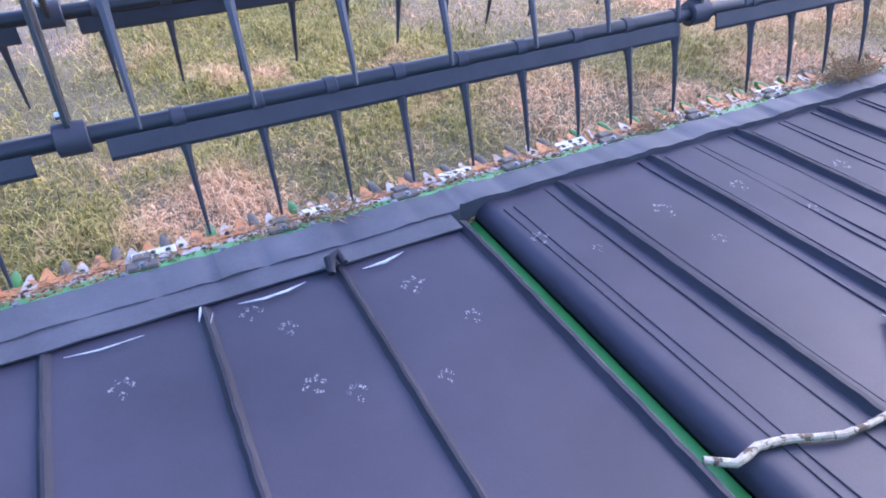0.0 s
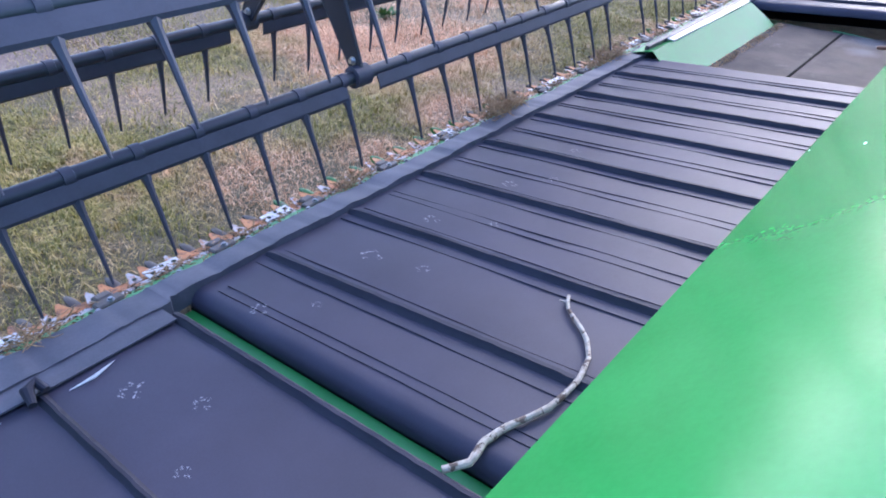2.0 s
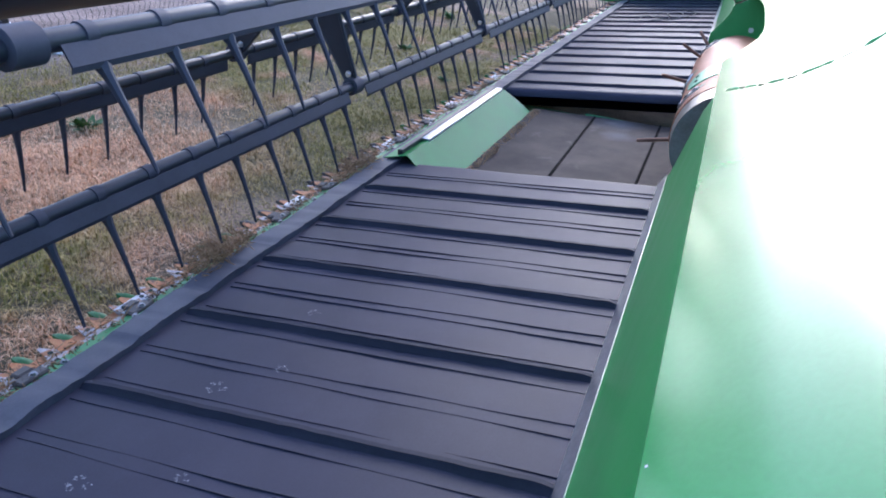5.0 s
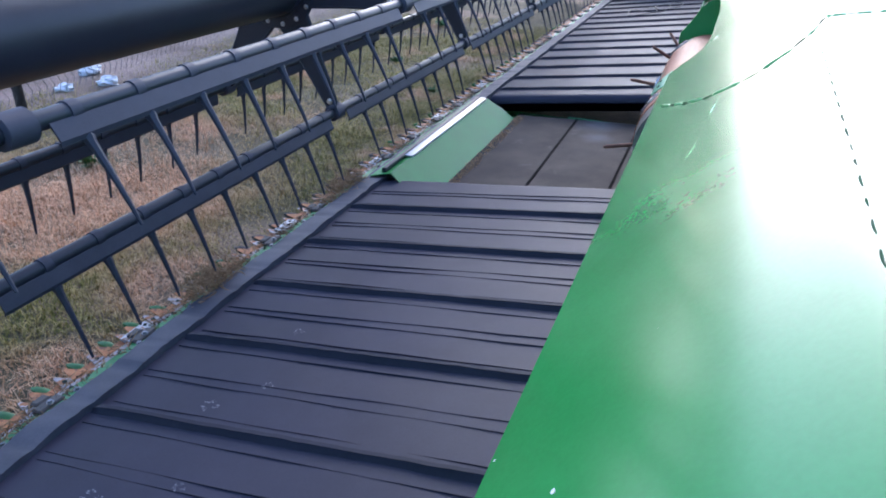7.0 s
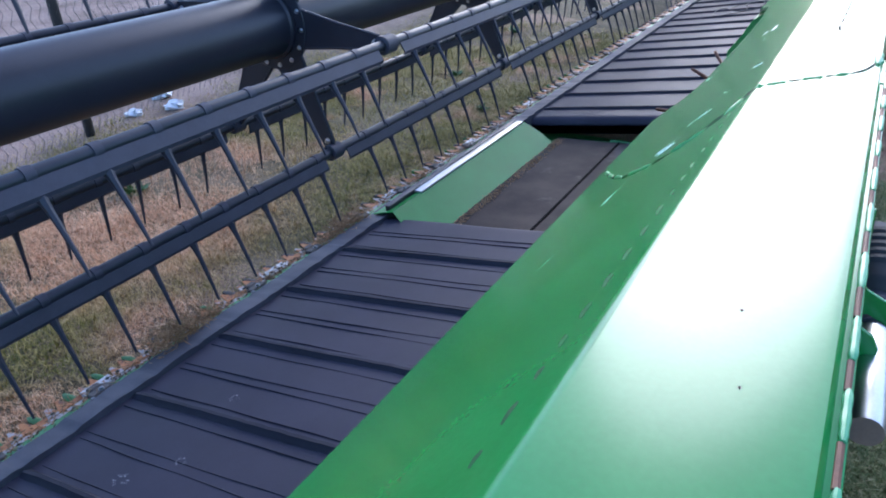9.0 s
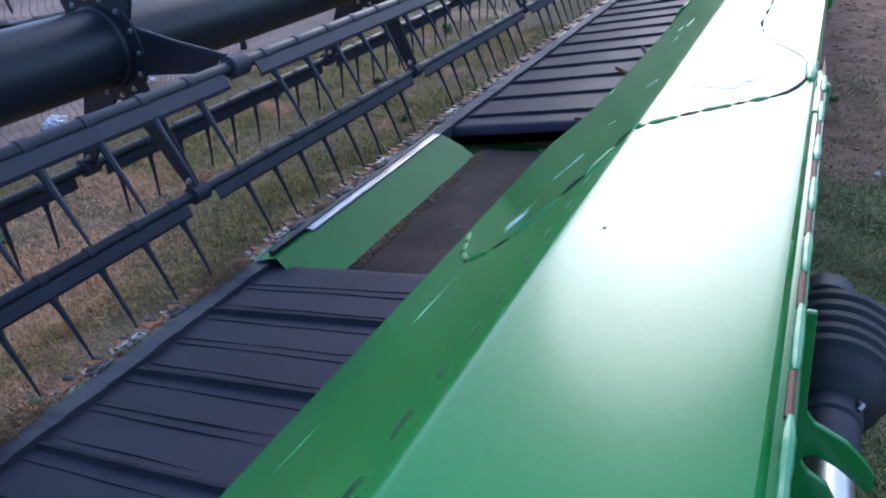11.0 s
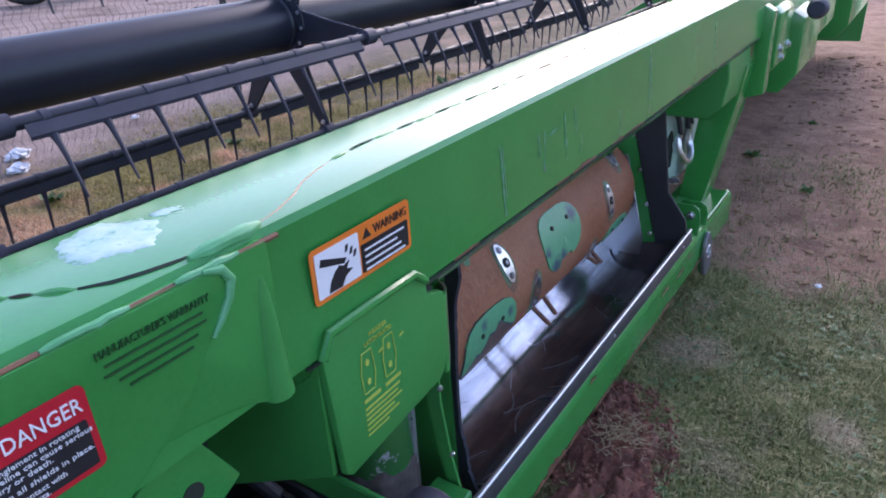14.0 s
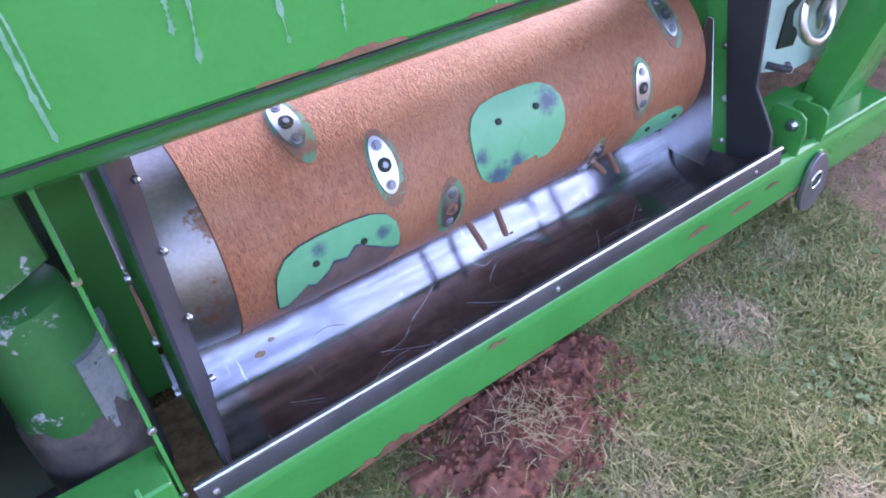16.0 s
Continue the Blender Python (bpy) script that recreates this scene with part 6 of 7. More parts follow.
def clip_mesh():
    bm = bmesh.new()
    join(bm, box(-0.035, 0.035, 0.0, 0.035, 0.0, 0.012, 0.004))
    join(bm, box(-0.02, 0.02, 0.03, 0.06, 0.004, 0.016, 0.004))
    return mesh_of("knife_clip", bm, guard_brown, 0.6)


GUARD_A, GUARD_B = guard_mesh(guard_brown, "guard"), guard_mesh(guard_green, "guard")
BLADE_A, BLADE_B = blade_mesh(steel_worn, "knife_section", 0.020, 0.05), blade_mesh(rust_orange, "knife_section", 0.024, 0.056)
CLIP = clip_mesh()
HOLE = mesh_of("rivet_hole", sweep([(0, 0, 0), (0, 0, 0.0012)], 0.0062, 12), slot_dark)
BOLT = mesh_of("bar_bolt", bolt((0, 0, 0), (0, 0, 1), 0.006, 0.007), steel_grey)
random.seed(5)
k0 = int((LEFT + 0.1 - FIRST) / PITCH)
for k in range(k0, int((RIGHT - 0.1 - FIRST) / PITCH)):
    x = FIRST + PITCH * k
    greenish = (0.95 < x < 2.3 and random.random() < 0.85) or random.random() < 0.2
    part("guard", GUARD_B if greenish else GUARD_A, None, bar, at=(x + rnd(-0.003, 0.003), 1.394, 0.103), turn=(rnd(-3, 3), 0, rnd(-4, 4)))
    part("knife_section", BLADE_A, None, bar, at=(x + 0.034, 1.370, 0.117), turn=(0, 0, rnd(-2, 2)))
    part("knife_section", BLADE_B, None, bar, at=(x + 0.070, 1.368, 0.1185), turn=(0, 0, rnd(-2, 2)))
    if -0.9 < x < 5:
        part("rivet_hole", HOLE, None, bar, at=(x + 0.034, 1.383, 0.1205))
        part("rivet_hole", HOLE, None, bar, at=(x + 0.022, 1.348, 0.1215))
        part("rivet_hole", HOLE, None, bar, at=(x + 0.078, 1.348, 0.1215))
    if k % 3 == 0:
        part("knife_clip", CLIP, None, bar, at=(x + 0.05, 1.318, 0.128), turn=(-10, 0, rnd(-5, 5)))
        part("bar_bolt", BOLT, None, bar, at=(x + 0.052, 1.330, 0.138))
    if k % 2 == 0:
        part("bar_bolt", BOLT, None, bar, at=(x + 0.012, 1.313, 0.135))

wear_plate = surface("pale_wear_plate", (0.5, 0.46, 0.45), (0.78, 0.74, 0.72), 25, 200, (0.4, 0.55), metal=0.05, relief=0.15, worn=(0.34, 0.16, 0.07), worn_at=0.58, worn_scale=20, worn_metal=0.05)
PLATE = mesh_of("wear_plate", box(-0.048, 0.048, 0.0, 0.036, 0.0, 0.004, 0.0015), wear_plate)
for x in [-0.85, -0.46, -0.07, 0.315, 0.69] + list(np.arange(1.05, 6.0, 0.75)):
    part("wear_plate", PLATE, None, bar, at=(x, 1.355, 0.1215), turn=(0, 0, rnd(-2, 2)))
    for dx, dy in ((-0.03, 0.012), (0.0, 0.024), (0.004, 0.009), (0.032, 0.02)):
        part("rivet_hole", HOLE, None, bar, at=(x + dx, 1.355 + dy, 0.1258))


def chaff(name, label, count, x_range, y_range, z, material, seed, long=0.03):
    """Loose bits of dry stalk strewn along the knife."""
    rng = np.random.default_rng(seed)
    verts, faces = [], []
    for _ in range(count):
        x = rng.uniform(*x_range)
        if rng.random() > 0.55 + 0.9 * noise.noise(Vector((x * 5, 2.2, 0))):
            continue
        p = Vector((x, rng.uniform(*y_range), z + rng.uniform(0, 0.012)))
        d = Vector((rng.uniform(-1, 1), rng.uniform(-0.7, 0.7), rng.uniform(-0.25, 0.35))).normalized() * rng.uniform(0.3, 1) * long
        s = d.cross(Vector((0, 0, 1))).normalized() * rng.uniform(0.0008, 0.0022)
        k = len(verts)
        verts += [p - s, p + s, p + d + s * 0.6, p + d - s * 0.6, p + d * 0.5 + Vector((0, 0, 0.002))]
        faces += [(k, k + 1, k + 4), (k + 1, k + 2, k + 4), (k + 2, k + 3, k + 4), (k + 3, k, k + 4)]
    me = bpy.data.meshes.new(name)
    me.from_pydata([tuple(v) for v in verts], [], faces)
    me.materials.append(material)
    tagged(new(name, me), label, "chaff", kind="stuff")


chaff("chaff", "chaff strewn along the front of the dusty centre belt", 1500, (3.2, 4.32), (0.95, 0.99), 0.098, straw_mat, 13, 0.02)
chaff("chaff", "dark brown crumbs and husks along the knife bar", 9000, (-1.0, 6.5), (1.288, 1.355), 0.124, surface("brown_husks", (0.05, 0.028, 0.02), (0.15, 0.085, 0.055), 40, 200, (0.8, 0.95), relief=0.2), 14, 0.012)
chaff("chaff", "brown chaff and broken stalks lying along the knife bar", 7000, (-1.0, 6.5), (1.294, 1.375), 0.123, straw_mat, 12)

# ---- reel ----
REEL_Y, REEL_Z, REEL_R = 1.60, 0.915, 0.52
reel = thing("pickup_reel", (3.7, REEL_Y, REEL_Z), "black steel pickup reel with six bars of plastic tines", "harvester reel")
tube_xs = [x for x in (-1.62, -0.14, 1.385, 2.95, 4.44, 5.95, 7.45, 8.95)]
R_TUBE = 0.118
prof = [(LEFT, 0.02), (LEFT, R_TUBE)]
for x in tube_xs[1:]:
    prof += [(x - 0.03, R_TUBE), (x - 0.022, R_TUBE + 0.008), (x + 0.022, R_TUBE + 0.008), (x + 0.03, R_TUBE)]
prof += [(RIGHT - 0.1, R_TUBE), (RIGHT - 0.1, 0.02)]
part("reel_tube", lathe_x(prof, REEL_Y, REEL_Z, 56), black_paint, reel, "thick glossy black centre tube", smooth=0.5)
ANGLES = (184, 244, 304, 4, 64, 124)
TINE_WAY = {184: (-0.105, -0.20), 244: (-0.085, -0.225), 304: (0.015, -0.225), 4: (0.02, -0.22), 64: (-0.02, -0.22), 124: (-0.06, -0.22)}


def bar_at(a):
    return REEL_Y + REEL_R * math.cos(radians(a)), REEL_Z + REEL_R * math.sin(radians(a))


def tine_mesh(way):
    """A clamp ring with a tapering, slightly bent plastic finger."""
    d = Vector((0, *way))
    n = d.normalized()
    side = Vector((0, -n.z, n.y))
    bm = sweep([(-0.013, 0, 0), (-0.012, 0, 0), (0.012, 0, 0), (0.013, 0, 0)], [0.0195, 0.0215, 0.0215, 0.0195], 14)
    rows = [(0.0, 0.0105, 0.013), (0.19, 0.0105, 0.013), (0.24, 0.0085, 0.009), (0.32, 0.0070, 0.0075), (0.5, 0.0058, 0.006), (0.8, 0.0042, 0.0045), (1.0, 0.0026, 0.003)]
    rings = []
    for f, w, t in rows:
        c = n * 0.012 + d * f + side * 0.018 * f * (1 - f) * -1.2
        rings.append([bm.verts.new(c + Vector((w * sx, 0, 0)) + side * t * sy) for sx, sy in ((-1, -0.6), (0, -1), (1, -0.6), (1, 0.6), (0, 1), (-1, 0.6))])
    for r, s in zip(rings, rings[1:]):
        for k in range(6):
            bm.faces.new((r[k], r[(k + 1) % 6], s[(k + 1) % 6], s[k]))
    bm.faces.new(rings[-1])
    return mesh_of("tine", bm, black_plastic, 0.7)


CLIP_TAB = {}
for a in ANGLES:
    way = Vector((0, *TINE_WAY[a])).normalized()
    face = Vector((0, -way.z, way.y))
    rows = []
    for f, off in ((0.016, 0.0105), (0.03, 0.0095), (0.05, 0.0095), (0.053, 0.0105)):
        c = way * f - face * off
        rows.append([(x, c.y, c.z) for x in (-0.068, -0.066, -0.014, -0.012)])
    CLIP_TAB[a] = mesh_of("tine_clip", sheet(rows, 0.003, face), flap_grey, 0.3)
random.seed(21)
for a in ANGLES:
    by, bz = bar_at(a)
    way = Vector((0, *TINE_WAY[a])).normalized()
    rod = part("bat_bar", sweep([(LEFT + 0.06, by, bz), (RIGHT - 0.12, by, bz)], 0.0185, 20), black_paint, reel, "round black steel tine bar")
    tine = tine_mesh(TINE_WAY[a])
    for xa, xb in zip(tube_xs, tube_xs[1:] + [RIGHT]):
        lo, hi = max(xa + 0.055, LEFT + 0.08), min(xb - 0.075, RIGHT - 0.2)
        if hi - lo < 0.1:
            continue
        face = Vector((0, -way.z, way.y))
        rows = []
        for f, off in ((0.012, 0.012), (0.03, 0.013), (0.048, 0.014), (0.052, 0.011), (0.056, 0.008)):
            c = Vector((0, by, bz)) + way * f - face * off
            rows.append([(x, c.y, c.z) for x in np.linspace(lo, hi, 8)])
        part("tine_plate", sheet(rows, 0.004, face), black_plastic, rod, "long black plastic tine carrier strip")
        x = xa + {184: 0.12, 244: 0.195, 304: 0.105}.get(a, 0.15)
        while x < xb - 0.06:
            if LEFT + 0.1 < x < RIGHT - 0.2:
                part("tine", tine, None, rod, at=(x + rnd(-0.002, 0.002), by, bz), turn=(rnd(-2.5, 2.5), 0, 0))
                if lo < x - 0.07 and x < hi and a in (184, 244, 304):
                    part("tine_clip", CLIP_TAB[a], None, rod, at=(x, by, bz))
            x += 0.1572

FLANGE_BOLT_L, FLANGE_BOLT_R = (mesh_of("flange_bolt", bolt((0, 0, 0), (sg, 0, 0), 0.006, 0.008), zinc) for sg in (-1, 1))
for x in tube_xs[1:]:
    spider = part("reel_spider", lathe_x([(x - 0.008, 0.1), (x - 0.008, 0.165), (x - 0.005, 0.168), (x + 0.005, 0.168), (x + 0.008, 0.165), (x + 0.008, 0.1)], REEL_Y, REEL_Z, 40), black_paint, reel, "round black hub flange bolted to the tube")
    for k in range(14):
        t = radians(360 / 14 * k + 5)
        for sg, me in ((-1, FLANGE_BOLT_L), (1, FLANGE_BOLT_R)):
            part("flange_bolt", me, None, spider, at=(x + sg * 0.008, REEL_Y + 0.15 * math.cos(t), REEL_Z + 0.15 * math.sin(t)))
    for a in ANGLES:
        by, bz = bar_at(a)
        d = Vector((0, math.cos(radians(a)), math.sin(radians(a))))
        s = Vector((0, -d.z, d.y))
        c = Vector((x, REEL_Y, REEL_Z))
        bm = bmesh.new()
        for x_off, t in ((0.0, 0.010),):
            outline_pts = [(0.11, 0.075), (0.30, 0.045), (REEL_R - 0.02, 0.024), (REEL_R + 0.012, 0.016), (REEL_R + 0.012, -0.016), (REEL_R - 0.02, -0.024), (0.30, -0.045), (0.11, -0.075)]
            top = [bm.verts.new(c + d * u + s * v + Vector((t / 2, 0, 0))) for u, v in outline_pts]
            bot = [bm.verts.new(c + d * u + s * v - Vector((t / 2, 0, 0))) for u, v in outline_pts]
            bm.faces.new(top), bm.faces.new(bot[::-1])
            for k in range(8):
                bm.faces.new((top[k], bot[k], bot[(k + 1) % 8], top[(k + 1) % 8]))
        # stiffening flanges along both edges
        for sg in (1, -1):
            join(bm, sweep([c + d * 0.13 + s * 0.07 * sg, c + d * 0.3 + s * 0.044 * sg, c + d * (REEL_R - 0.03) + s * 0.023 * sg], 0.007, 6))
        arm = part("spider_arm", bm, black_paint, spider, "tapering black reel arm")
        part("bar_bearing", sweep([(x - 0.03, by, bz), (x - 0.028, by, bz), (x + 0.028, by, bz), (x + 0.03, by, bz)], [0.026, 0.032, 0.032, 0.026], 18), black_plastic, spider, "black plastic bar bearing")
        p = c + d * (REEL_R - 0.045)
        part("arm_bolt", bolt(p - Vector((0.005, 0, 0)), (-1, 0, 0), 0.008, 0.012), zinc, spider, "bright bolt")

# ---- driveline shaft stored on the header ----
DY, DZ = -0.456, 0.600
shaft = thing("driveline_shaft", (2.4, DY, DZ), "stored drive shaft with ribbed rubber guard on a green hook", "drive shaft")
rib = [(2.375, 0.036), (2.385, 0.056), (2.40, 0.066), (2.43, 0.074)]
for k in range(5):
    x, r = 2.434 + 0.026 * k, 0.076 + 0.0035 * k
    rib += [(x, r), (x + 0.005, r + 0.007), (x + 0.016, r + 0.0085), (x + 0.021, r + 0.002)]
rib += [(2.566, 0.090), (2.572, 0.078), (2.574, 0.02)]
part("rubber_bellows", lathe_x([(2.374, 0.01)] + rib, DY, DZ, 48), black_rubber, shaft, "ribbed black rubber guard cone")
part("shaft_tube", lathe_x([(1.99, 0.01), (1.99, 0.027), (2.02, 0.030), (2.22, 0.030), (2.30, 0.026), (2.30, 0.01)], DY, DZ, 24), steel_bright, shaft, "chrome shaft end")
collar = part("shaft_sleeve", lathe_x([(2.285, 0.01), (2.285, 0.034), (2.30, 0.037), (2.34, 0.037), (2.345, 0.041), (2.38, 0.041), (2.385, 0.01)], DY, DZ, 24), black_plastic, shaft, "black plastic sleeve")
part("sleeve_clip", sweep([(2.355, DY - 0.030, DZ + 0.030), (2.362, DY - 0.034, DZ + 0.034), (2.372, DY - 0.030, DZ + 0.030)], 0.004, 8), zinc, collar, "bright spring clip")
part("end_cap", lathe_x([(2.57, 0.02), (2.57, 0.034), (2.60, 0.038), (2.632, 0.036), (2.634, 0.01)], DY + 0.010, DZ + 0.010, 24), yellow_plastic, shaft, "yellow plastic cap")
part("holder_ring", lathe_x([(2.630, 0.02), (2.630, 0.040), (2.634, 0.044), (2.672, 0.044), (2.677, 0.040), (2.677, 0.02)], DY + 0.013, DZ + 0.013, 28), black_plastic, shaft, "black holder ring")
part("hook_plate", prism([(-0.371, 0.893), (-0.400, 0.894), (-0.408, 0.783), (-0.410, 0.764), (-0.420, 0.750), (-0.455, 0.733), (-0.475, 0.713), (-0.487, 0.698), (-0.490, 0.679), (-0.484, 0.669), (-0.473, 0.679), (-0.450, 0.696), (-0.428, 0.706), (-0.418, 0.702), (-0.415, 0.690), (-0.424, 0.677), (-0.446, 0.664), (-0.459, 0.640), (-0.452, 0.590), (-0.405, 0.575), (-0.375, 0.600), (-0.376, 0.704)], "x", 2.162, 2.172, bevel=0.0025, segments=2), green, shaft, "green hook plate")

# ---- stick on the belt ----
stick = thing("stick", (0.85, 0.36, 0.28), "bare bent stick lying across the rubber belt", "stick")
pts = [(1.149, 0.485), (1.125, 0.474), (1.102, 0.459), (1.080, 0.432), (1.055, 0.400), (1.028, 0.373), (0.981, 0.343), (0.915, 0.326), (0.865, 0.326), (0.820, 0.330), (0.775, 0.347), (0.738, 0.363), (0.687, 0.374), (0.660, 0.369), (0.638, 0.366), (0.600, 0.392)]
run = [(x, y, belt_z(y) + 0.009 + 0.003 * math.sin(9 * x)) for x, y in pts]
part("branch", sweep(run, [0.0035, 0.0045, 0.004, 0.005, 0.0048, 0.0055, 0.005, 0.0062, 0.0055, 0.0065, 0.006, 0.0072, 0.0075, 0.0078, 0.0072, 0.007], 9), bark, stick, "peeling pale bark")
part("twig_stub", sweep([run[1], Vector(run[1]) + Vector((-0.012, 0.014, 0.004))], [0.003, 0.0015], 6), bark, stick)

# ---- twine on the far belt ----
twine = thing("twine", (7.7, 0.68, 0.22), "loose loops of grey twine on the rubber belt", "twine")
pts = []
for k in range(60):
    a = k * 0.33
    x, y = 7.55 + 0.008 * k + 0.22 * math.cos(a), 0.80 - 0.0055 * k + 0.10 * math.sin(a)
    pts.append((x, y, belt_z(y) + 0.012 + 0.006 * math.sin(2.3 * a)))
part("twine_strand", sweep(pts, 0.004, 6), wire_grey, twine, "grey twine")

# ---- straw caught on the knife ----
random.seed(31)
for x, y, z, r, n in [(2.02, 1.300, 0.178, 0.06, 300), (2.12, 1.315, 0.16, 0.05, 160), (2.93, 1.312, 0.168, 0.065, 330), (2.80, 1.32, 0.15, 0.05, 120), (1.30, 1.330, 0.145, 0.035, 90), (0.36, 1.305, 0.165, 0.03, 50), (2.2, 1.340, 0.14, 0.03, 25), (0.2, 1.325, 0.145, 0.025, 14), (3.5, 1.340, 0.13, 0.04, 25), (1.7, 1.340, 0.13, 0.03, 16)]:
    bm = bmesh.new()
    for _ in range(n):
        p = Vector((x + rnd(-1.4, 1.4) * r, y + rnd(-0.7, 0.7) * r, z + rnd(-0.5, 0.4) * r))
        d = Vector((rnd(-1, 1), rnd(-1, 1), rnd(-0.3, 0.8))).normalized() * rnd(0.02, 0.06)
        sweep([p, p + d * 0.5 + Vector((0, 0, rnd(-0.006, 0.006))), p + d], [0.0012, 0.0012, 0.0006], 4, bm)
    clump = mesh_of("straw_clump", bm, straw_mat, 0)
    ob = tagged(new("straw_clump", clump), "tangled clump of dry straw caught on the knife bar", "straw", group="straw on the knife")

# ---- soil heap below the opening ----
def soil_heap():
    bm = bmesh.new()
    n = 90
    grid = []
    for i in range(n):
        row = []
        for j in range(n):
            u, v = -1 + 2 * i / (n - 1), -1 + 2 * j / (n - 1)
            x, y = 3.56 + 0.31 * u + 0.07 * v, -0.34 + 0.20 * v
            r = math.hypot(u, v) * (1 + 0.25 * noise.noise(Vector((u * 2, v * 2, 5))))
            h = max(0, 1 - r) ** 0.6 * 0.085
            lump = (0.026 * noise.turbulence(Vector((x * 11, y * 11, 2)), 3, False) + 0.014 * noise.noise(Vector((x * 38, y * 38, 7))) + 0.012 * noise.noise(Vector((x * 80, y * 80, 3)))) * (1 if r < 1 else 0)
            row.append(bm.verts.new((x, y, ground_height(x, y) + h + lump - 0.012)))
        grid.append(row)
    for i in range(n - 1):
        for j in range(n - 1):
            bm.faces.new((grid[i][j], grid[i + 1][j], grid[i + 1][j + 1], grid[i][j + 1]))
    return bm


heap = thing("soil_heap", (3.56, -0.34, 0.0), "crumbly heap of red-brown soil on the grass", "soil")
part("soil_mound", soil_heap(), soil_mat, heap, smooth=1.2)
random.seed(41)
clods = bmesh.new()
for _ in range(760):
    a, r = rnd(0, 6.28), rnd(0, 1) ** 0.6
    x, y = 3.56 + 0.29 * r * math.cos(a), -0.34 + 0.20 * r * math.sin(a)
    b = bmesh.new()
    s = 0.002 + 0.0055 * random.random() ** 2
    bmesh.ops.create_icosphere(b, subdivisions=1, radius=s)
    for v in b.verts:
        v.co *= 1 + 0.5 * noise.noise(v.co * 60 + Vector((x * 9, y * 9, 0)))
    join(clods, b, Matrix.Translation((x, y, ground_height(x, y) + max(0, 1 - r) ** 0.6 * 0.085 + 0.004)))
tagged(part("loose_soil", clods, soil_mat, heap, "loose crumbs of soil", smooth=0), kind="stuff")
bm = bmesh.new()
for _ in range(200):
    x, y = random.gauss(3.53, 0.045), random.gauss(-0.40, 0.04)
    p = Vector((x, y, 0.088 + ground_height(x, y)))
    d = Vector((rnd(-1, 1), rnd(-1, 1), rnd(-0.1, 0.4))).normalized() * rnd(0.015, 0.05)
    sweep([p, p + d * 0.5 + Vector((0, 0, 0.004)), p + d], [0.0009, 0.0009, 0.0005], 4, bm)
tagged(part("root_litter", bm, surface("dry_roots", (0.24, 0.155, 0.085), (0.42, 0.30, 0.18), 40, 200, (0.8, 0.9), relief=0), heap, "pale dry grass roots on the heap", smooth=0), kind="stuff")
bm = bmesh.new()
for _ in range(240):
    a, r = rnd(0, 6.28), rnd(0, 1) ** 0.6
    x, y = 3.56 + 0.28 * r * math.cos(a), -0.34 + 0.18 * r * math.sin(a)
    p = Vector((x, y, 0.012 + max(0, 1 - r) ** 0.6 * 0.085 + ground_height(x, y)))
    d = Vector((rnd(-1, 1), rnd(-1, 1), rnd(-0.1, 0.5))).normalized() * rnd(0.01, 0.035)
    sweep([p, p + d * 0.5 + Vector((0, 0, 0.003)), p + d], [0.0009, 0.0009, 0.0005], 4, bm)
tagged(part("root_litter", bm, surface("brown_roots", (0.10, 0.045, 0.03), (0.22, 0.11, 0.07), 40, 200, (0.8, 0.9), relief=0), heap, "fine brown roots in the soil", smooth=0), kind="stuff")

# ---- fence, litter and things beyond it ----
fence = thing("chain_link_fence", (6.0, 4.1, 0.0), "weathered chain-link fence on dark posts at the edge of the yard", "fence")


def fence_y(x):
    return 3.72 + 0.145 * (x - 3.1)


def chain_link(x0, x1, z0, z1, pitch):
    verts, faces = [], []
    n = int((z1 - z0) / pitch)
    r = 0.0016
    for i in range(int((x1 - x0) / pitch)):
        x = x0 + i * pitch
        ring = []
        for k in range(n + 1):
            xx = x + (pitch * 0.53 if k % 2 else -pitch * 0.03)
            yy = fence_y(xx) + (r if (k + i) % 2 else -r)
            z = z0 + k * pitch
            b = len(verts)
            verts += [(xx - r, yy - r, z), (xx + r, yy - r, z), (xx, yy + r, z)]
            ring.append(b)
        for a, b in zip(ring, ring[1:]):
            for s in range(3):
                faces.append((a + s, a + (s + 1) % 3, b + (s + 1) % 3, b + s))
    me = bpy.data.meshes.new("chain_link")
    me.from_pydata(verts, [], faces)
    me.materials.append(wire_grey)
    return me


part("chain_link", chain_link(0.5, 14.0, 0.03, 1.5, 0.06), None, fence, "diamond wire mesh")
for x in (0.6, 3.45, 6.3, 9.15, 12.0):
    part("fence_post", sweep([(x, fence_y(x) + 0.03, -0.05), (x, fence_y(x) + 0.03, 1.5), (x, fence_y(x) + 0.03, 1.55), (x, fence_y(x) + 0.03, 1.56)], [0.03, 0.03, 0.03, 0.01], 16), post_dark, fence, "dark round post")
part("top_rail", sweep([(0.5, fence_y(0.5), 1.5), (14.0, fence_y(14.0), 1.5)], 0.02, 10), post_dark, fence, "dark top rail")

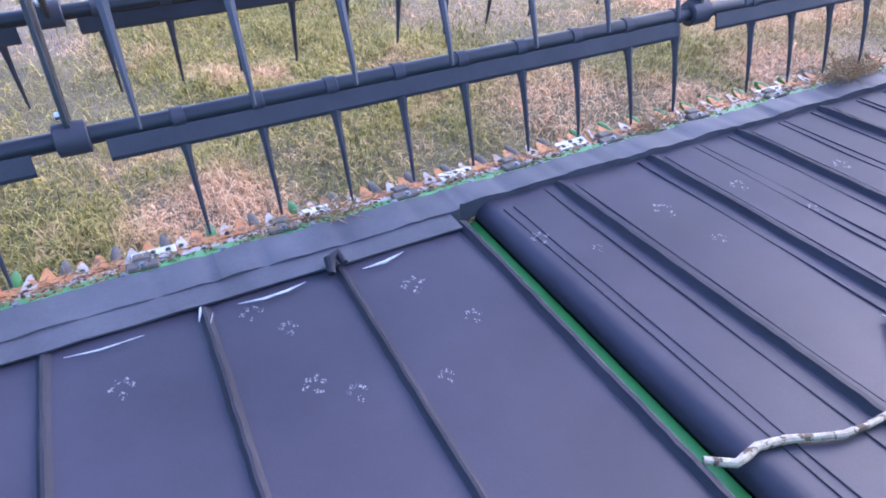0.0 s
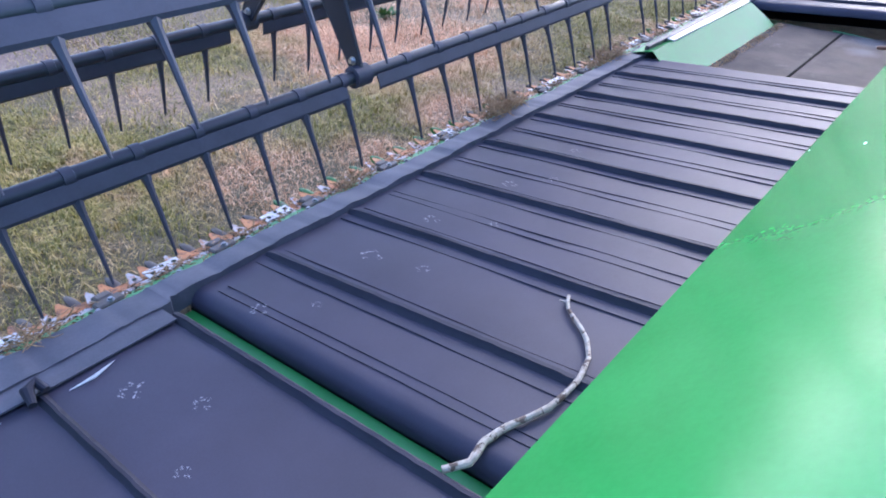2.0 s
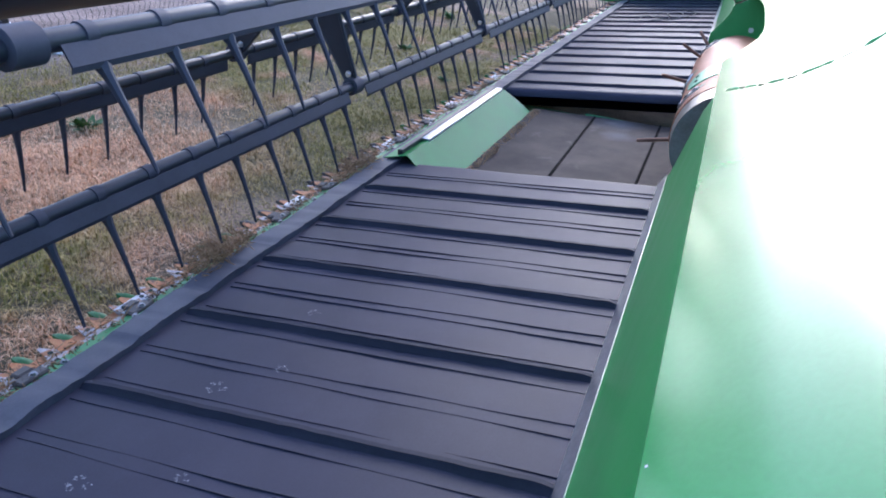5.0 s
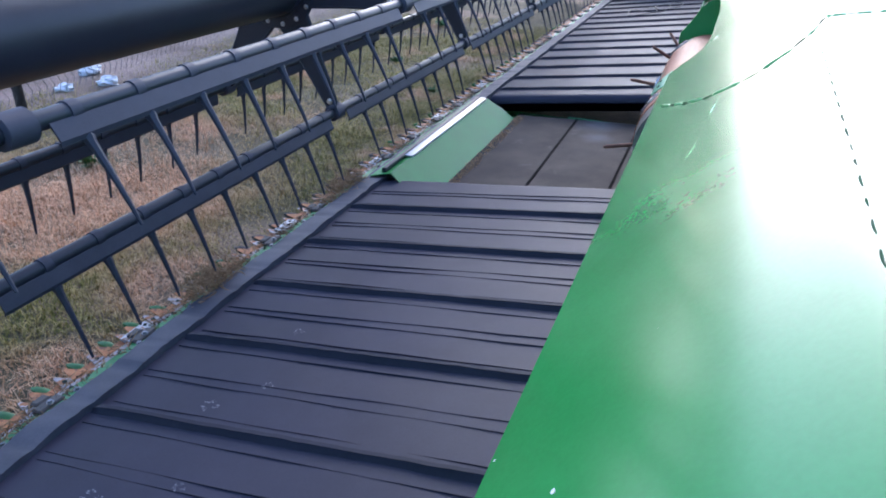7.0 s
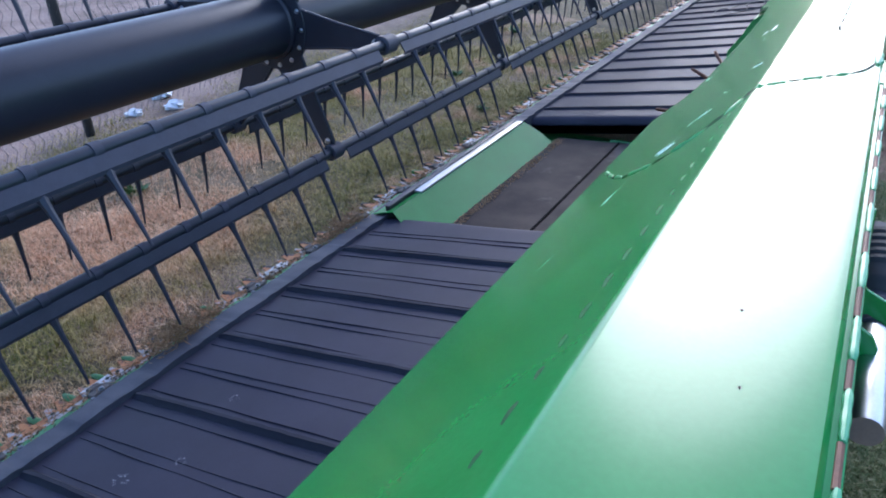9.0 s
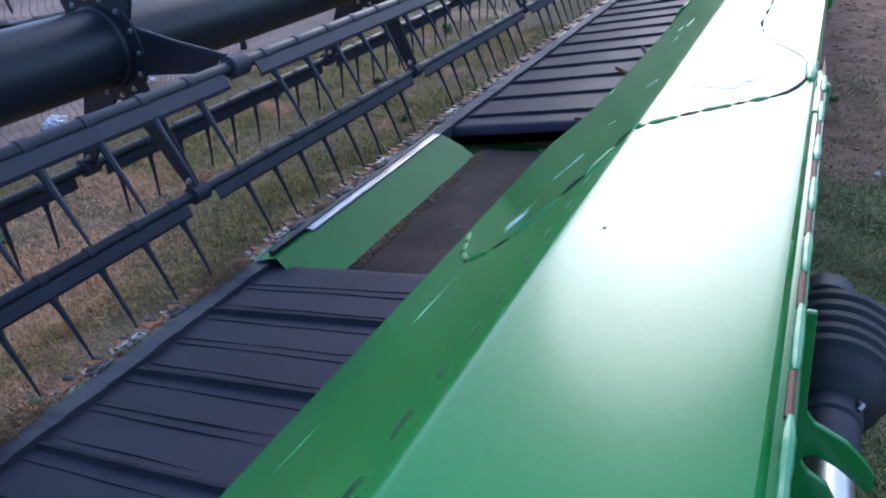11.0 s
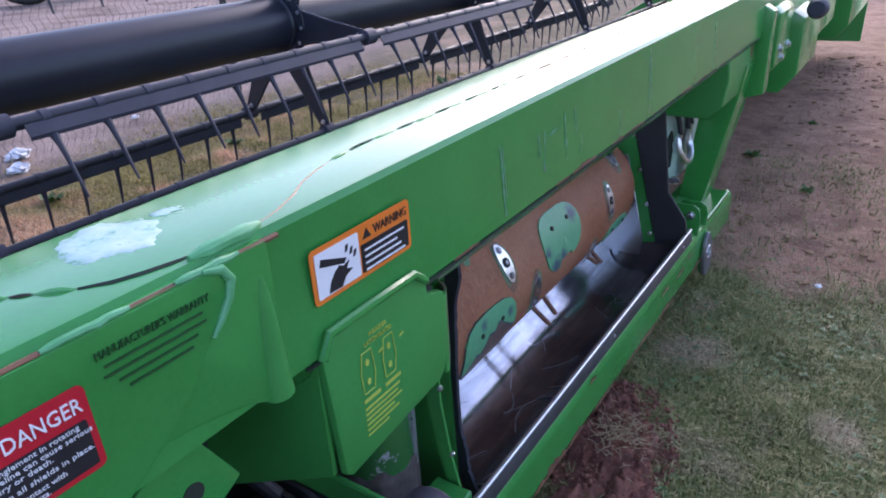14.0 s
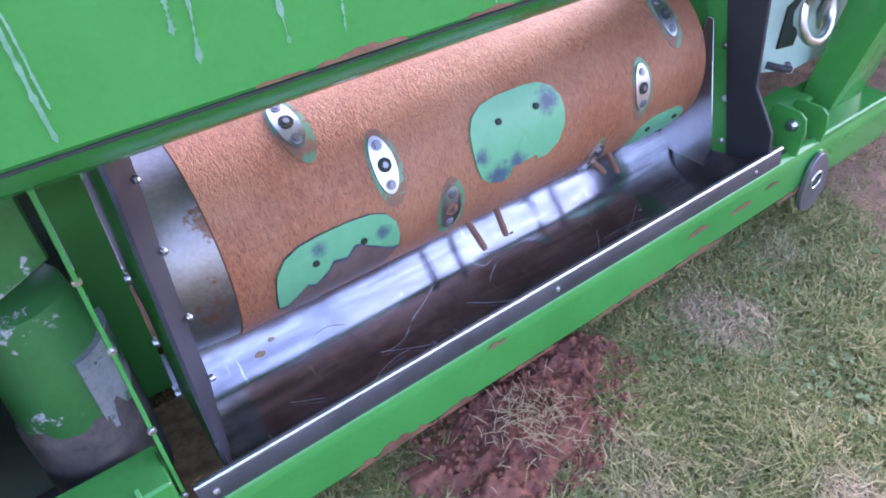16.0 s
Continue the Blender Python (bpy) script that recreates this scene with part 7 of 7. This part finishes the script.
random.seed(51)
for x, y, s, lab in [(3.87, 3.92, 0.055, "crumpled white plastic bag in the dirt by the fence"), (4.12, 3.80, 0.065, "crumpled white plastic bag in the dirt by the fence"), (4.28, 4.12, 0.075, "crumpled white paper with a pink print by the fence"), (4.10, 4.72, 0.08, "scrap of white paper by the fence"), (3.92, 4.56, 0.05, "scrap of white paper by the fence"), (4.18, 5.1, 0.06, "scrap of white paper by the fence"), (4.76, -0.69, 0.012, "small pale stone in the grass"), (5.3, 4.3, 0.03, "scrap of white paper by the fence")]:
    b = bmesh.new()
    bmesh.ops.create_icosphere(b, subdivisions=3, radius=s)
    for v in b.verts:
        v.co *= 1 + 0.7 * noise.noise(v.co * (2.2 / s) + Vector((x, y, 0)))
        v.co.z *= 0.45
    b.transform(Matrix.Translation((x, y, s * 0.25)))
    ob = new("litter" if s > 0.02 else "stone", mesh_of("litter", b, white_litter, 0.9))
    tagged(ob, lab, "litter" if s > 0.02 else "stone", group="litter by the fence" if s > 0.02 else "")

random.seed(61)
for x, y, s in [(2.95, 2.75, 0.10), (5.6, 2.35, 0.09), (4.9, 1.75, 0.07), (6.2, -0.15, 0.07), (5.1, 2.9, 0.1), (7.2, 2.6, 0.1), (3.9, 3.0, 0.09), (5.75, -0.5, 0.05), (7.0, -0.35, 0.05)]:
    verts, faces = [], []
    for _ in range(46):
        a, l, el = rnd(0, 6.28), s * rnd(0.4, 1.0), rnd(0.15, 1.0)
        d = Vector((math.cos(a) * math.cos(el), math.sin(a) * math.cos(el), math.sin(el)))
        side = Vector((-math.sin(a), math.cos(a), 0)) * l * rnd(0.12, 0.24)
        p = Vector((x, y, 0.004)) + Vector((rnd(-1, 1), rnd(-1, 1), 0)) * s * 0.3
        k = len(verts)
        verts += [p, p + d * l * 0.5 + side, p + d * l + Vector((0, 0, -0.1 * l)), p + d * l * 0.5 - side]
        faces += [(k, k + 1, k + 2, k + 3)]
    me = bpy.data.meshes.new("weed")
    me.from_pydata([tuple(v) for v in verts], [], faces)
    me.materials.append(surface("weed_leaf", (0.045, 0.11, 0.025), (0.09, 0.17, 0.04), 20, 90, (0.5, 0.7), relief=0))
    tagged(new("weed", me), "low broad-leaved weed in the grass", "weed", group="weeds in the yard")

# stored crop divider behind the header
snout = thing("crop_divider", (9.6, -0.75, 0.0), "pointed green crop divider with a yellow tip on bare ground", "farm machine part")
p0, way = Vector((9.75, -0.57, 0.045)), Vector((1.2, -0.50, 0.0)).normalized()
spine = [(0.1, 0.045), (0.3, 0.085), (0.6, 0.14), (1.0, 0.205), (1.5, 0.27), (2.0, 0.31)]
body = sweep([p0 + way * d + Vector((0, 0, r * 0.75 - 0.02)) for d, r in spine], [r for _, r in spine], 28)
for v in body.verts:
    v.co.z = max(v.co.z, 0.03)
part("divider_cone", body, green, snout, "long green cone with a flat underside")
part("divider_tip", sweep([p0 - way * 0.02, p0 + way * 0.02 + Vector((0, 0, 0.005)), p0 + way * 0.11 + Vector((0, 0, 0.012))], [0.01, 0.03, 0.046], 16), yellow_plastic, snout, "yellow plastic tip")
part("divider_skid", box(10.0, 11.4, -1.1, -0.9, 0.0, 0.05, 0.01), black_paint, snout, "dark skid on the ground")

# wheels of machines parked far beyond the fence
for x, y, r, rim, lab in [(12.6, 9.2, 0.62, rim_white, "black tyre on a pale rim, on machinery parked beyond the fence"), (13.0, 17.0, 0.9, black_paint, "large dirty tractor tyre beyond the fence"), (11.3, 17.3, 0.9, black_paint, "large dirty tractor tyre beyond the fence")]:
    w = thing("parked_wheel", (x, y, 0.0), lab, "wheel", group="wheels beyond the fence")
    tyre_ob = part("tyre", lathe_x([(-0.2, r * 0.55), (-0.22, r * 0.7), (-0.2, r * 0.92), (-0.12, r), (0.12, r), (0.2, r * 0.92), (0.22, r * 0.7), (0.2, r * 0.55)], 0, 0, 40), tyre_mat, w, "treaded black tyre", at=(x, y, r), turn=(0, 0, 70))
    part("rim", lathe_x([(-0.12, 0.05), (-0.15, r * 0.3), (-0.21, r * 0.57), (0.21, r * 0.57), (0.15, r * 0.3), (0.12, 0.05)], 0, 0, 32), rim, w, "wheel rim", at=(x, y, r), turn=(0, 0, 70))
